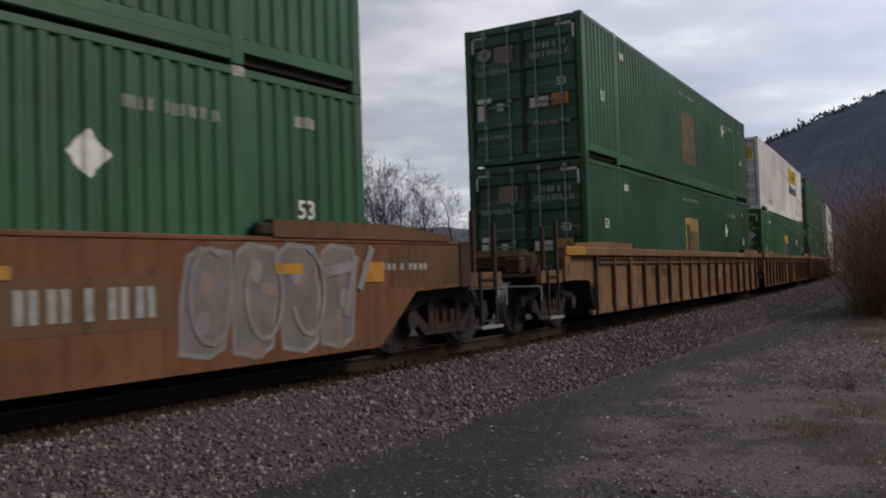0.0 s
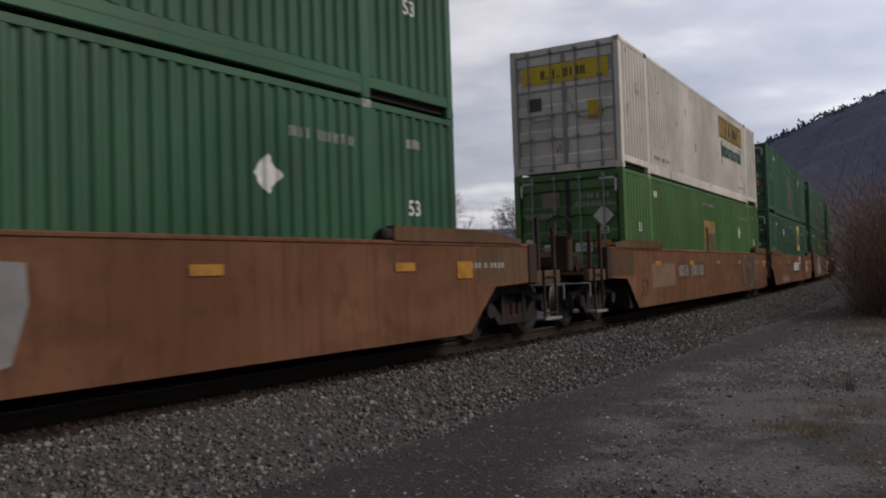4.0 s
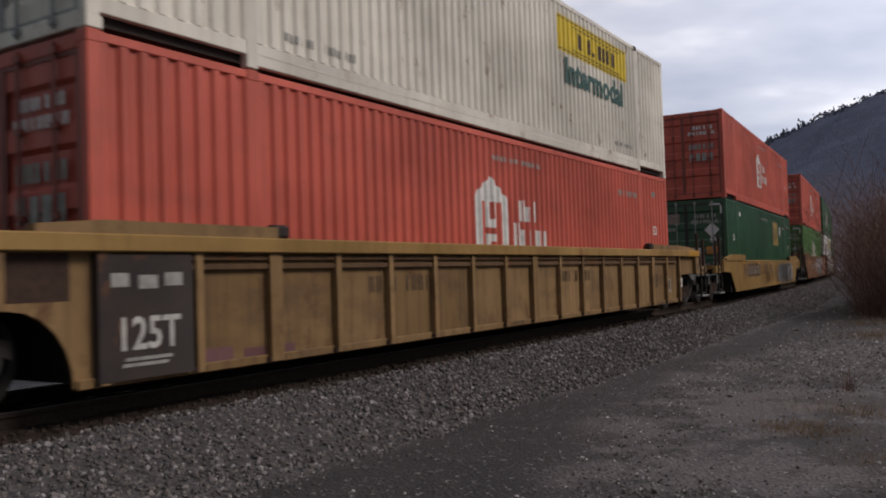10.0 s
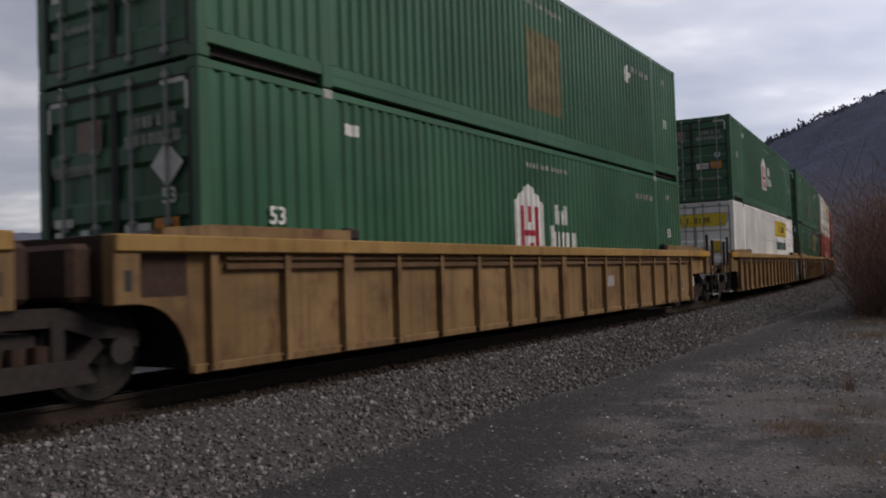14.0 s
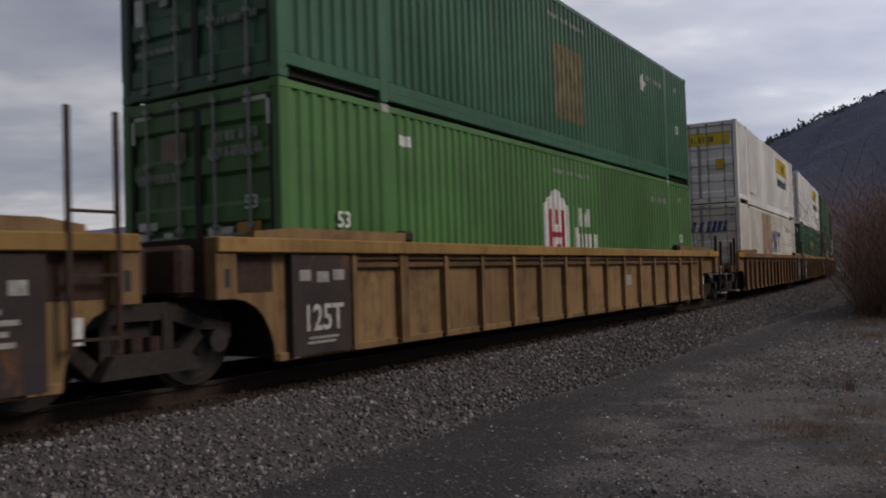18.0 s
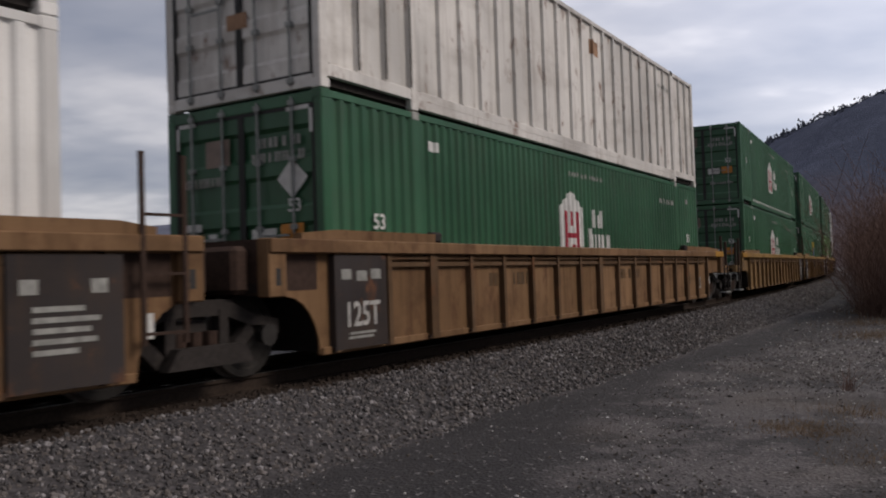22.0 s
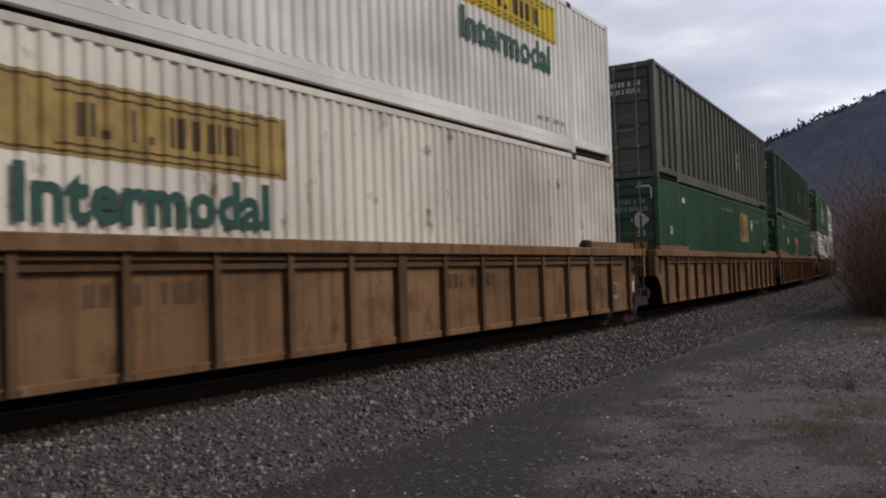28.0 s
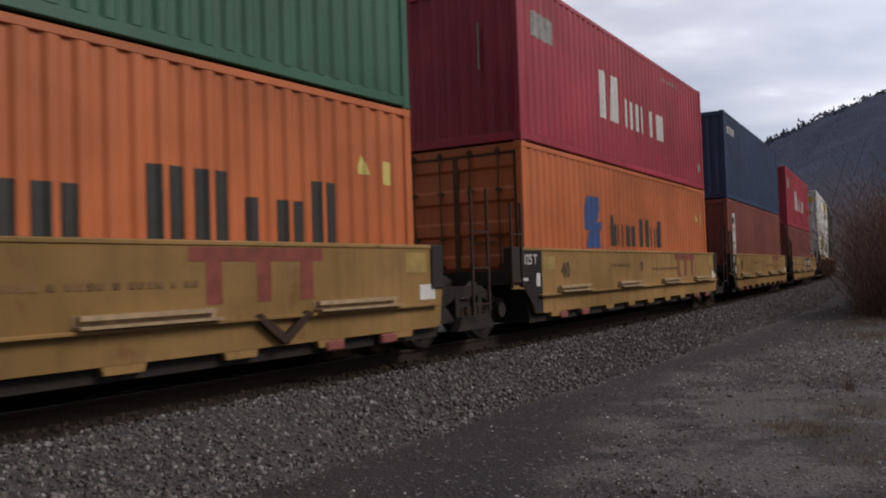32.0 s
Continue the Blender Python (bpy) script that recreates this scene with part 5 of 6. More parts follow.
def arch_outline(L, ext, top, low, kind):
    """The side plate from end to end: ext holds how far it runs past the load, front and rear."""
    def end(e, nose):
        x = L / 2
        if kind == "round":
            a, b = x + (0.05 if e > 1.7 else 0.42), x + e
            return [(a, low)] + [(a + 0.55 * (1 - math.cos(t)), low + (0.86 - low) * math.sin(t)) for t in np.linspace(0.25, math.pi / 2, 6)] + [(b, 0.88), (b, top)]
        if kind == "notch" and e > 1.2:
            return [(x + 0.25, low), (x + 0.50, 0.62), (x + e, 0.70), (x + e, top)]
        if kind == "notch":
            return [(x + 0.02, low), (x + 0.16, low + 0.02), (x + max(0.2, min(0.34, e - 0.04)), 0.76), (x + e, 0.78), (x + e, top)]
        if kind == "slant" and e < 1.5:
            return [(x + 0.05, low), (x + 0.40, 0.60), (x + e, 0.66), (x + e, top)] if nose else [(x + 0.05, low), (x + 0.67, 0.84), (x + e, 0.88), (x + e, top)]
        if kind == "slant":
            return [(x - 0.15, low), (x + min(0.62, e - 0.08), 0.84), (x + e, 0.88), (x + e, top)]
        return [(x + 0.20, low), (x + 0.35, low + 0.05), (x + 0.75, 0.86), (x + e, 0.88), (x + e, top)]
    f, r = end(ext[0], True), end(ext[1], False)
    return f + [(-x, z) for x, z in r[::-1]]


def ladder(parent, x, y, z0, z1, mat, w=0.42):
    """Two stiles and rungs, cut as one lattice."""
    def make(bm):
        zt = min(z1, 1.75)
        n = max(2, int((zt - z0) / 0.36))
        xs, zs = [-0.022, 0.022, w - 0.022, w + 0.022], [z0]
        for i in range(n):
            z = z0 + 0.1 + (zt - z0 - 0.2) * i / (n - 1)
            zs += [z - 0.013, z + 0.013]
        zs.append(z1)
        front = [[bm.verts.new((a, -0.016, b)) for b in zs] for a in xs]
        back = [[bm.verts.new((a, 0.016, b)) for b in zs] for a in xs]
        solid = {(i, j) for i in range(3) for j in range(len(zs) - 1) if i != 1 or j % 2 == 1}
        for i, j in solid:
            bm.faces.new((front[i][j], front[i + 1][j], front[i + 1][j + 1], front[i][j + 1]))
            bm.faces.new((back[i][j], back[i][j + 1], back[i + 1][j + 1], back[i + 1][j]))
            for di, dj, p, q in ((-1, 0, (i, j), (i, j + 1)), (1, 0, (i + 1, j + 1), (i + 1, j)), (0, -1, (i + 1, j), (i, j)), (0, 1, (i, j + 1), (i + 1, j + 1))):
                if (i + di, j + dj) not in solid:
                    bm.faces.new((front[p[0]][p[1]], front[q[0]][q[1]], back[q[0]][q[1]], back[p[0]][p[1]]))
    return part("ladder", ("ladder", z0, z1, w), make, mat, parent, pose(x, y, 0))


def well_car(kind, L, front, rear, mat, label, marks=None):
    car = tagged(new("well_car"), label, "rail car", "cars of the train")
    reach = {"rib": (1.87, 1.08, 1.30), "smooth": (1.90, 0.80, 1.48), "low": (1.90, 1.90, 1.90), "sill": (1.85, 0.22, 1.0)}[kind]
    ext = (reach[0] if front == "c" else reach[1], reach[0] if rear == "c" else reach[2])
    top, low = {"rib": (1.47, 0.20), "smooth": (1.49, 0.19), "low": (1.22, 0.20), "sill": (1.44, 0.345)}[kind]
    shape = {"rib": "round", "smooth": "slant", "low": "slant", "sill": "notch"}[kind]
    lip = 0.12 if kind == "rib" else 0.19
    k = (kind, L, front, rear)
    ysheet = 1.37 if kind == "rib" else 1.44
    outline = arch_outline(L, ext, top - (0.10 if kind == "rib" else 0.0), low, shape)
    for sgn in (-1, 1):
        part("side_sheet", ("side_sheet", k, sgn), lambda bm: slab(bm, outline, sgn * ysheet, sgn * (ysheet - 0.03)), mat, car)
        part("top_chord", ("top_chord", k, sgn), lambda bm: box(bm, -L / 2 - ext[1], L / 2 + ext[0], sgn * 1.335, sgn * (1.50 if kind == "rib" else 1.455), top - (0.15 if kind == "rib" else 0.05), top + 0.004, 0.012), "yellow_car" if kind == "rib" and mat == "ochre" else mat, car)
        if kind == "rib":
            for dz, w_ in ((0.20, 0.022), (0.285, 0.030)):
                part("guide_bar", ("guide_bar", k, sgn, dz), lambda bm: box(bm, -L / 2, L / 2, sgn * 1.385, sgn * 1.43, top - dz - w_, top - dz + w_, 0.006), "post_brown", car)
            part("bottom_sill", ("bottom_sill", k, sgn), lambda bm: box(bm, -L / 2 - 0.4, L / 2 + 0.4, sgn * 1.30, sgn * 1.40, low - 0.02, low + 0.07, 0.01), mat, car)
            middle = (-8.2, -7.25, -6.23, -5.21, -4.17, -3.19, -2.14, -0.77, 0.02, 0.78, 2.14, 3.18, 4.13, 5.16, 6.25, 7.25, 8.2)
            for x in middle if front == rear == "a" else [1.032 * i for i in range(-8, 9)]:
                wid = 0.18 if min(abs(x), abs(abs(x) - 6.22)) < 0.1 else 0.085
                if sgn > 0:
                    continue
                part("side_post", ("side_post", wid, sgn), lambda bm: slab(bm, [(-wid / 2, low), (wid / 2, low), (wid / 2, top - 0.14), (-wid / 2, top - 0.14)], sgn * 1.365, sgn * 1.455), "post_brown" if mat == "ochre_old" else mat, car, pose(x, 0, 0))
                if sgn < 0:
                    part("gusset", ("gusset", wid, sgn), lambda bm: box(bm, -wid / 2 - 0.03, wid / 2 + 0.03, sgn * 1.366, sgn * 1.44, low + 0.0, low + 0.05), "brown_steel", car, pose(x, 0, 0))
            if sgn > 0:
                far_posts = part("side_posts", ("far_side_posts", L), lambda bm: [box(bm, x - 0.12, x + 0.02, 1.37, 1.455, low, top - 0.14) for x in (-8.2, -7.25, -6.23, -5.21, -4.19, -3.17, -2.14, -0.8, 0.0, 0.8, 2.14, 3.17, 4.19, 5.21, 6.23, 7.25, 8.2)] and bm, mat, car)
                far_posts["kind"] = "stuff"
        if kind == "sill":
            part("ledge", ("ledge", k, sgn), lambda bm: box(bm, -L / 2 - 0.05, L / 2 + 0.05, sgn * 1.43, sgn * 1.52, 0.63, 0.665, 0.006), mat, car)
            for i, x in enumerate((-4.6, -1.5, 1.6, 4.5)):
                part("step_ledge", ("step_ledge", sgn), lambda bm: slab(bm, [(-0.75, 0.675), (0.75, 0.675), (0.75, 0.79), (-0.75, 0.79)], sgn * 1.435, sgn * 1.455) and slab(bm, [(-0.75, 0.675), (0.75, 0.675), (0.75, 0.70), (-0.75, 0.70)], sgn * 1.455, sgn * 1.58) and slab(bm, [(-0.72, 0.745), (0.72, 0.745), (0.72, 0.79), (-0.72, 0.79)], sgn * 1.455, sgn * 1.52), "ledge", car, pose(x, 0, 0))
            for i in range(9):
                x = -L / 2 + 0.7 + i * (L - 1.4) / 8
                part("sill_foot", ("sill_foot", sgn), lambda bm: slab(bm, [(-0.20, 0.265), (0.20, 0.265), (0.23, 0.36), (-0.23, 0.36)], sgn * 1.435, sgn * 1.36), mat, car, pose(x, 0, 0))
            for x in (-L / 2 + 1.0, -L / 2 + 2.0, L / 2 - 2.0, L / 2 - 1.0):
                part("jack_pad", ("jack_pad", sgn), lambda bm: box(bm, -0.15, 0.15, sgn * 1.38, sgn * 1.465, 0.215, 0.335, 0.02), "jack", car, pose(x, 0, 0), "dull red jacking pad")
            part("end_panel", ("end_panel", k, sgn), lambda bm: slab(bm, [(-L / 2 + 0.12, low), (-L / 2 + 0.12, top), (-L / 2 - 1.0, top), (-L / 2 - 1.0, 0.86), (-L / 2 - 0.62, 0.82), (-L / 2 - 0.12, low + 0.02)], sgn * 1.446, sgn * 1.45), "black", car)
        for e, ex, typ in ((1, ext[0], front), (-1, ext[1], rear)):
            if typ == "c" and kind == "rib":
                part("chord_end", ("chord_end", k, sgn, e), lambda bm: box(bm, e * (L / 2 + ex - 0.95), e * (L / 2 + ex + 0.003), sgn * 1.33, sgn * 1.503, top - 0.153, top + 0.008, 0.012), "yellow_end", car, None, "orange-yellow painted end of the chord")
            part("load_guide", ("load_guide", k, sgn, e), lambda bm: slab(bm, [(e * (L / 2 - 1.9), top), (e * (L / 2 + ex - 0.5), top), (e * (L / 2 + ex - 0.5), top + 0.07), (e * (L / 2 + 0.2), top + lip), (e * (L / 2 - 1.9), top + lip)], sgn * 1.345, sgn * 1.475), "post_brown" if kind == "smooth" else mat, car) if kind != "sill" else None
            if kind == "smooth" and sgn < 0:
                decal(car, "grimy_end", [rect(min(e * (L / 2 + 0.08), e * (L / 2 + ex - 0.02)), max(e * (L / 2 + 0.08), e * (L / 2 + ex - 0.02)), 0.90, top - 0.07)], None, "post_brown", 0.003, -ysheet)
            if kind != "sill":
                part("guide_block", ("guide_block", k, sgn, e), lambda bm: box(bm, e * (L / 2 - 2.1), e * (L / 2 - 1.85), sgn * 1.33, sgn * 1.47, top + 0.004, top + 0.15, 0.03), "frame", car)
    part("floor", ("floor", L), lambda bm: box(bm, -L / 2 - 0.2, L / 2 + 0.2, -1.34, 1.34, 0.20, 0.33), "frame", car)
    for e, ex, typ in ((1, ext[0], front), (-1, ext[1], rear)):
        x = L / 2 + ex
        part("bulkhead", ("bulkhead", L, e, kind), lambda bm: slab(bm, [(e * (L / 2 + 0.12), 0.30), (e * (L / 2 + 0.22), 0.30), (e * (L / 2 + 0.5), 1.02), (e * (L / 2 + 0.2), 1.02)], -1.35, 1.35), "frame", car)
        part("end_deck", ("end_deck", k, e), lambda bm: box(bm, e * (L / 2 + 0.25), e * x, -1.34, 1.34, 0.90, 1.02, 0.01), "frame", car)
        # ribbed cars' joint plates are coloured dark for the shade between cars
        part("end_plate", ("end_plate", k, e), lambda bm: slab(bm, [(e * (x - 0.04), 0.88), (e * x, 0.88), (e * x, top), (e * (x - 0.04), top)], -1.36, 1.36) if typ == "a" and kind != "sill" else box(bm, e * (x - 0.05), e * x, -1.40, 1.40, 0.85, 1.08), {"sill": "black", "smooth": "brown_steel"}.get(kind, mat if typ == "c" else "brown_steel"), car)
        if kind == "rib":
            decal(car, "post_slot", [rect(min(e * (x - 0.16), e * (x - 0.09)), max(e * (x - 0.16), e * (x - 0.09)), 0.98, 1.16)], None, "seal", 0.003, -1.47, "dark slot in the end post")
            if typ == "a":
                decal(car, "grimy_end", [rect(min(e * (x - 0.85), e * (x - 0.28)), max(e * (x - 0.85), e * (x - 0.28)), 0.92, top - 0.16)], None, "brown_steel", 0.003, -ysheet)
                part("joint_cover", ("joint_cover", L, e), lambda bm: box(bm, e * (x + 0.02), e * (x + 0.26), -1.22, 1.22, 0.90, 1.40, 0.05), "brown_steel", car)
        for s_ in (-1, 1):
            part("end_post", ("end_post", k, e, s_), lambda bm: box(bm, e * (x - 0.26), e * (x + 0.01), s_ * 1.30, s_ * 1.47, 0.86, top + 0.006, 0.012), {"sill": "black", "smooth": "brown_steel"}.get(kind, mat), car)
        if typ == "c":
            xt = L / 2 + 1.75
            truck(car, e * xt)
            part("draft_sill", ("draft_sill", L, e), lambda bm: box(bm, e * (L / 2 + 0.4), e * (L / 2 + 2.9), -0.28, 0.28, 0.72, 1.02, 0.02), "frame", car)
            part("coupler", ("coupler", L, e), lambda bm: [box(bm, e * (L / 2 + 2.9), e * (L / 2 + 3.3), -0.09, 0.09, 0.78, 0.96), box(bm, e * (L / 2 + 3.22), e * (L / 2 + 3.50), -0.20, 0.20, 0.72, 1.0, 0.05)] and bm, "brown_steel", car)
            part("platform", ("platform", L, e), lambda bm: [box(bm, e * (x + 0.0), e * (x + 0.95), -1.30, 1.30, 0.96, 1.02), box(bm, e * (x + 0.02), e * (x + 0.93), -1.42, -1.30, 0.84, 1.06, 0.01), box(bm, e * (x + 0.02), e * (x + 0.93), 1.30, 1.42, 0.84, 1.06, 0.01)] and bm, {"sill": "buff", "smooth": "post_brown"}.get(kind, mat), car)
            ladder(car, e * (x + 0.50) - 0.21, -1.44, 0.25, 1.06, "frame")
            ladder(car, e * (x + 0.50) - 0.21, 1.44, 0.25, 1.06, "frame")
            for s_ in (-1, 1):
                part("step", ("step", s_), lambda bm: box(bm, -0.3, 0.3, s_ * 1.30, s_ * 1.50, 0.24, 0.28), "rod", car, pose(e * (x + 0.5), 0, 0))
                for dx, h in ((0.20, 1.95), (0.78, 1.80)):
                    part("handrail_post", ("handrail_post", h), lambda bm: box(bm, -0.035, 0.035, -0.035, 0.035, 1.02, h, 0.008), "brown_steel", car, pose(e * (x + dx), s_ * 1.38, 0))
            part("uncoupling_lever", ("uncoupling_lever", L, e), lambda bm: [tube(bm, (e * (x + 1.0), -1.45, 0.80), (e * (x + 1.0), -0.25, 0.80), 0.016, None, 6), tube(bm, (e * (x + 1.0), -1.45, 0.80), (e * (x + 1.0), -1.45, 0.55), 0.016, None, 6)] and bm, "rod", car)
            part("air_hose", ("air_hose", L, e), lambda bm: [tube(bm, (e * (x + 1.2), 0.3, 0.75), (e * (x + 1.5), 0.32, 0.35), 0.03, None, 6), tube(bm, (e * (x + 1.5), 0.32, 0.35), (e * (x + 1.8), 0.3, 0.42), 0.03, None, 6)] and bm, "seal", car)
            if e == -1:
                part("brake_stand", ("brake_stand", L, kind), lambda bm: [box(bm, -x - 0.75, -x - 0.5, -0.95, -0.65, 1.02, 1.75 if kind == "smooth" else 1.30, 0.03), box(bm, -x - 0.45, -x - 0.05, -0.9, 0.7, 1.02, 1.45, 0.12), tube(bm, (-x - 0.1, -0.9, 1.2), (-x - 0.1, 0.6, 1.2), 0.2, None, 10)] and bm, "brown_steel", car)

                def hand_wheel(bm):
                    ring(bm, (0, 0, 0), (1, 0, 0), 0.27, 0.018)
                    for i in range(5):
                        a = i * 2 * math.pi / 5
                        tube(bm, (0, 0, 0), (0, 0.27 * math.cos(a), 0.27 * math.sin(a)), 0.012, None, 5)
                if kind == "smooth":
                    part("brake_wheel", "brake_wheel", hand_wheel, "rail", car, pose(-x - 0.82, -0.80, 1.85))
            if kind == "sill" and e == 1:
                part("brake_stand", ("brake_stand_red", L), lambda bm: [tube(bm, (x + 0.42, -1.25, 1.36), (x + 0.42, -0.75, 1.36), 0.27, 0.25, 14), box(bm, x + 0.30, x + 0.54, -1.15, -0.85, 1.02, 1.30, 0.02), tube(bm, (x + 0.42, -1.29, 1.36), (x + 0.42, -1.25, 1.36), 0.10, None, 10)] and bm, "brake_red", car, None, "red brake drum on a post")
        else:
            part("articulation", ("articulation", L, e), lambda bm: box(bm, e * (L / 2 + 0.4), e * (L / 2 + 1.55), -0.35, 0.35, 0.70, 0.98, 0.05), "frame", car)
            if e == -1:
                truck(car, -(L / 2 + (1.93 if L > 14 else 1.80)))
                if kind == "sill":
                    ladder(car, -(L / 2 + 1.05), -1.47, 0.80, 2.15, "brown_steel", 0.36)
                part("side_step", ("side_step", L), lambda bm: slab(bm, [(-0.55, 0.22), (0.55, 0.22), (0.42, 0.42), (-0.42, 0.42)], -1.28, -1.16), "frame", car, pose(-(L / 2 + 1.90), 0, 0))
            else:
                tall = {"smooth": 2.08, "low": 2.08, "sill": 2.3}.get(kind, 2.2 if mat == "ochre_old" else 2.5)
                ladder(car, L / 2 + (0.42 if kind == "rib" else (0.48 if kind == "smooth" else 0.95)), -1.49, 0.50, tall, "brown_steel", 0.44)
                ladder(car, L / 2 + 0.78, 1.42, 0.50, tall, "brown_steel", 0.44)
    if marks:
        marks(car, L, ysheet, top)
    return car


def blob(r, x, z, w, h, n=9):
    """A rounded uneven convex shape."""
    ph = r.random() * 0.6
    return [(x + w / 2 * math.cos(ph + 2 * math.pi * i / n) * r.uniform(0.86, 1.0), z + h / 2 * math.sin(ph + 2 * math.pi * i / n) * r.uniform(0.88, 1.0)) for i in range(n)]


def hull(pts):
    pts = sorted(set(pts))
    def half(seq):
        out = []
        for p in seq:
            while len(out) > 1 and (out[-1][0] - out[-2][0]) * (p[1] - out[-2][1]) - (out[-1][1] - out[-2][1]) * (p[0] - out[-2][0]) <= 0:
                out.pop()
            out.append(p)
        return out[:-1]
    return half(pts) + half(pts[::-1])


def graffiti(car, x0, x1, z0, z1, n, fill, edge, spots, seed, y, hole=None, up=0.0, low=None):
    """Spray-painted bubble shapes, with outlines, holes and splashes; no writing."""
    r = random.Random(seed)
    w = (x1 - x0) / n
    outer, inner, holes, splash = [], [], [], []
    for i in range(n):
        x = x0 + (i + 0.5) * w
        hh = (z1 - z0) * r.uniform(0.86, 1.0)
        zc = (z0 + z1) / 2
        lean_ = r.uniform(-0.12, 0.12) * w
        core = hull([(x - 0.46 * w + lean_, zc + hh * 0.42), (x - 0.2 * w + lean_, zc + hh * 0.5), (x + 0.44 * w + lean_, zc + hh * 0.46), (x + 0.5 * w + lean_ * 0.3, zc + hh * 0.1), (x + 0.42 * w - lean_, zc - hh * 0.42), (x + 0.1 * w - lean_, zc - hh * 0.5), (x - 0.46 * w - lean_, zc - hh * 0.44), (x - 0.52 * w, zc)])
        outer.append(core)
        inner.append([(x + (px - x) * 0.88, zc + (pz - zc) * 0.91) for px, pz in core])
        style = r.randrange(4)
        if style < 2:
            holes.append(hull(blob(r, x + r.uniform(-0.05, 0.1) * w, zc + 0.17 * hh, 0.30 * w, 0.24 * hh)))
        if style > 0:
            holes.append(hull([(x - 0.13 * w, zc - 0.5 * hh), (x + 0.13 * w, zc - 0.5 * hh), (x + 0.04 * w, zc - 0.12 * hh), (x - 0.04 * w, zc - 0.12 * hh)]))
        if style == 3:
            holes.append(hull([(x + 0.1 * w, zc + 0.05 * hh), (x + 0.5 * w, zc + 0.02 * hh), (x + 0.5 * w, zc + 0.12 * hh), (x + 0.1 * w, zc + 0.16 * hh)]))
        splash.append(hull(blob(r, x + r.uniform(-0.35, 0.35) * w, zc + r.uniform(-0.3, 0.3) * hh, 0.30 * w, 0.22 * hh)))
    for nm, polys, mat, lift in (("outline", outer, edge, 0.003), ("fill", inner, fill, 0.006), ("lower", [clip_below(p, (z0 + z1) / 2 - 0.04) for p in inner] if low else [], low, 0.0075), ("shadow", holes, hole or edge, 0.009), ("splash", splash, spots, 0.012)):
        for poly in polys:
            decal(car, "graffiti_" + nm, [poly], None, mat, lift + up, -y)


def clip_below(poly, z):
    """The part of a convex shape that lies below z."""
    out = []
    for (xa, za), (xb, zb) in zip(poly, poly[1:] + poly[:1]):
        if za <= z:
            out.append((xa, za))
        if (za - z) * (zb - z) < 0:
            out.append((xa + (xb - xa) * (z - za) / (zb - za), z))
    return out


def arc(x, z, rx, rz, w, a0, a1, n=9):
    """A curved spray stroke, as a run of short plates."""
    t = [radians(a0 + (a1 - a0) * i / n) for i in range(n + 1)]
    p = [((x + (rx - w / 2) * math.cos(a), z + (rz - w / 2) * math.sin(a)), (x + (rx + w / 2) * math.cos(a), z + (rz + w / 2) * math.sin(a))) for a in t]
    return [hull([*p[i], *p[i + 1]]) for i in range(n)]


def stroke(xa, za, xb, zb, w):
    """A straight spray stroke of width w."""
    d = math.hypot(xb - xa, zb - za)
    nx, nz = -(zb - za) / d * w / 2, (xb - xa) / d * w / 2
    return hull([(xa + nx, za + nz), (xa - nx, za - nz), (xb + nx, zb + nz), (xb - nx, zb - nz)])


def spray_letters(car, text, x0, x1, zc, h, y, fill, edge, lean=0.0, up=0.0, thick=0.05):
    """Fat sprayed letters, each with an outline behind it."""
    w = (x1 - x0) / len(text)
    size = h / 0.80
    for i, c in enumerate(text):
        wide_ = {"M": 0.80, "O": 0.72, "N": 0.72, "S": 0.56, "T": 0.60, "Z": 0.64}.get(c, 0.62)
        m = pose(x0 + (i + 0.5) * w, 0, zc + 0.02 * h * math.sin(3.1 * i + 1), 90, 0, 0) @ Matrix(((w * 0.96 / (wide_ * size), lean, 0, 0), (0, 1, 0, 0), (0, 0, 1, 0), (0, 0, 0, 1)))
        for nm, mat, f, lift in (("outline", edge, thick + 0.035, 0.004), ("fill", fill, thick, 0.0075)):
            ob = new("graffiti_" + nm, text_mesh(c, size, mat, f))
            ob.parent = car
            ob.matrix_local = Matrix.Translation((0, -y - lift - up, 0)) @ m


def wildstyle(car, x0, x1, z0, z1, tones, n, seed, y, up=0.0, tilt=0.25, thin=1.0):
    """A dense spray piece of tangled strokes and curves; no writing."""
    r = random.Random(seed)
    for k, tone in enumerate(tones):
        shapes = []
        for i in range(n):
            x, hh = r.uniform(x0, x1), (z1 - z0) * r.uniform(0.30, 0.85)
            z = r.uniform(z0, z1 - hh)
            if r.random() < 0.55:
                d = r.uniform(-tilt, tilt)
                shapes.append(stroke(x, z, x + d * hh, z + hh, r.uniform(0.05, 0.15) * thin))
            else:
                a = r.uniform(0, 360)
                rx = min(hh * 0.4, 0.26)
                shapes += arc(x, z + hh / 2, rx, hh / 2 - 0.05, r.uniform(0.06, 0.11) * thin, a, a + r.uniform(120, 250), 6)
        decal(car, "graffiti_piece", shapes, None, tone, 0.003 + 0.006 * k + up, -y)


def car_number(car, x0, x1, z, y, tone="mark_dim"):
    decal(car, "number_plate", [rect(x0 - 0.12, x1 + 0.12, z - 0.10, z + 0.38)], None, "black" if tone == "mark_white" else "post_brown", 0.003, -y)
    decal(car, "number_marking", word(x0, x1, z, z + 0.28, "llll llllll", 0.28), None, tone, 0.007, -y)


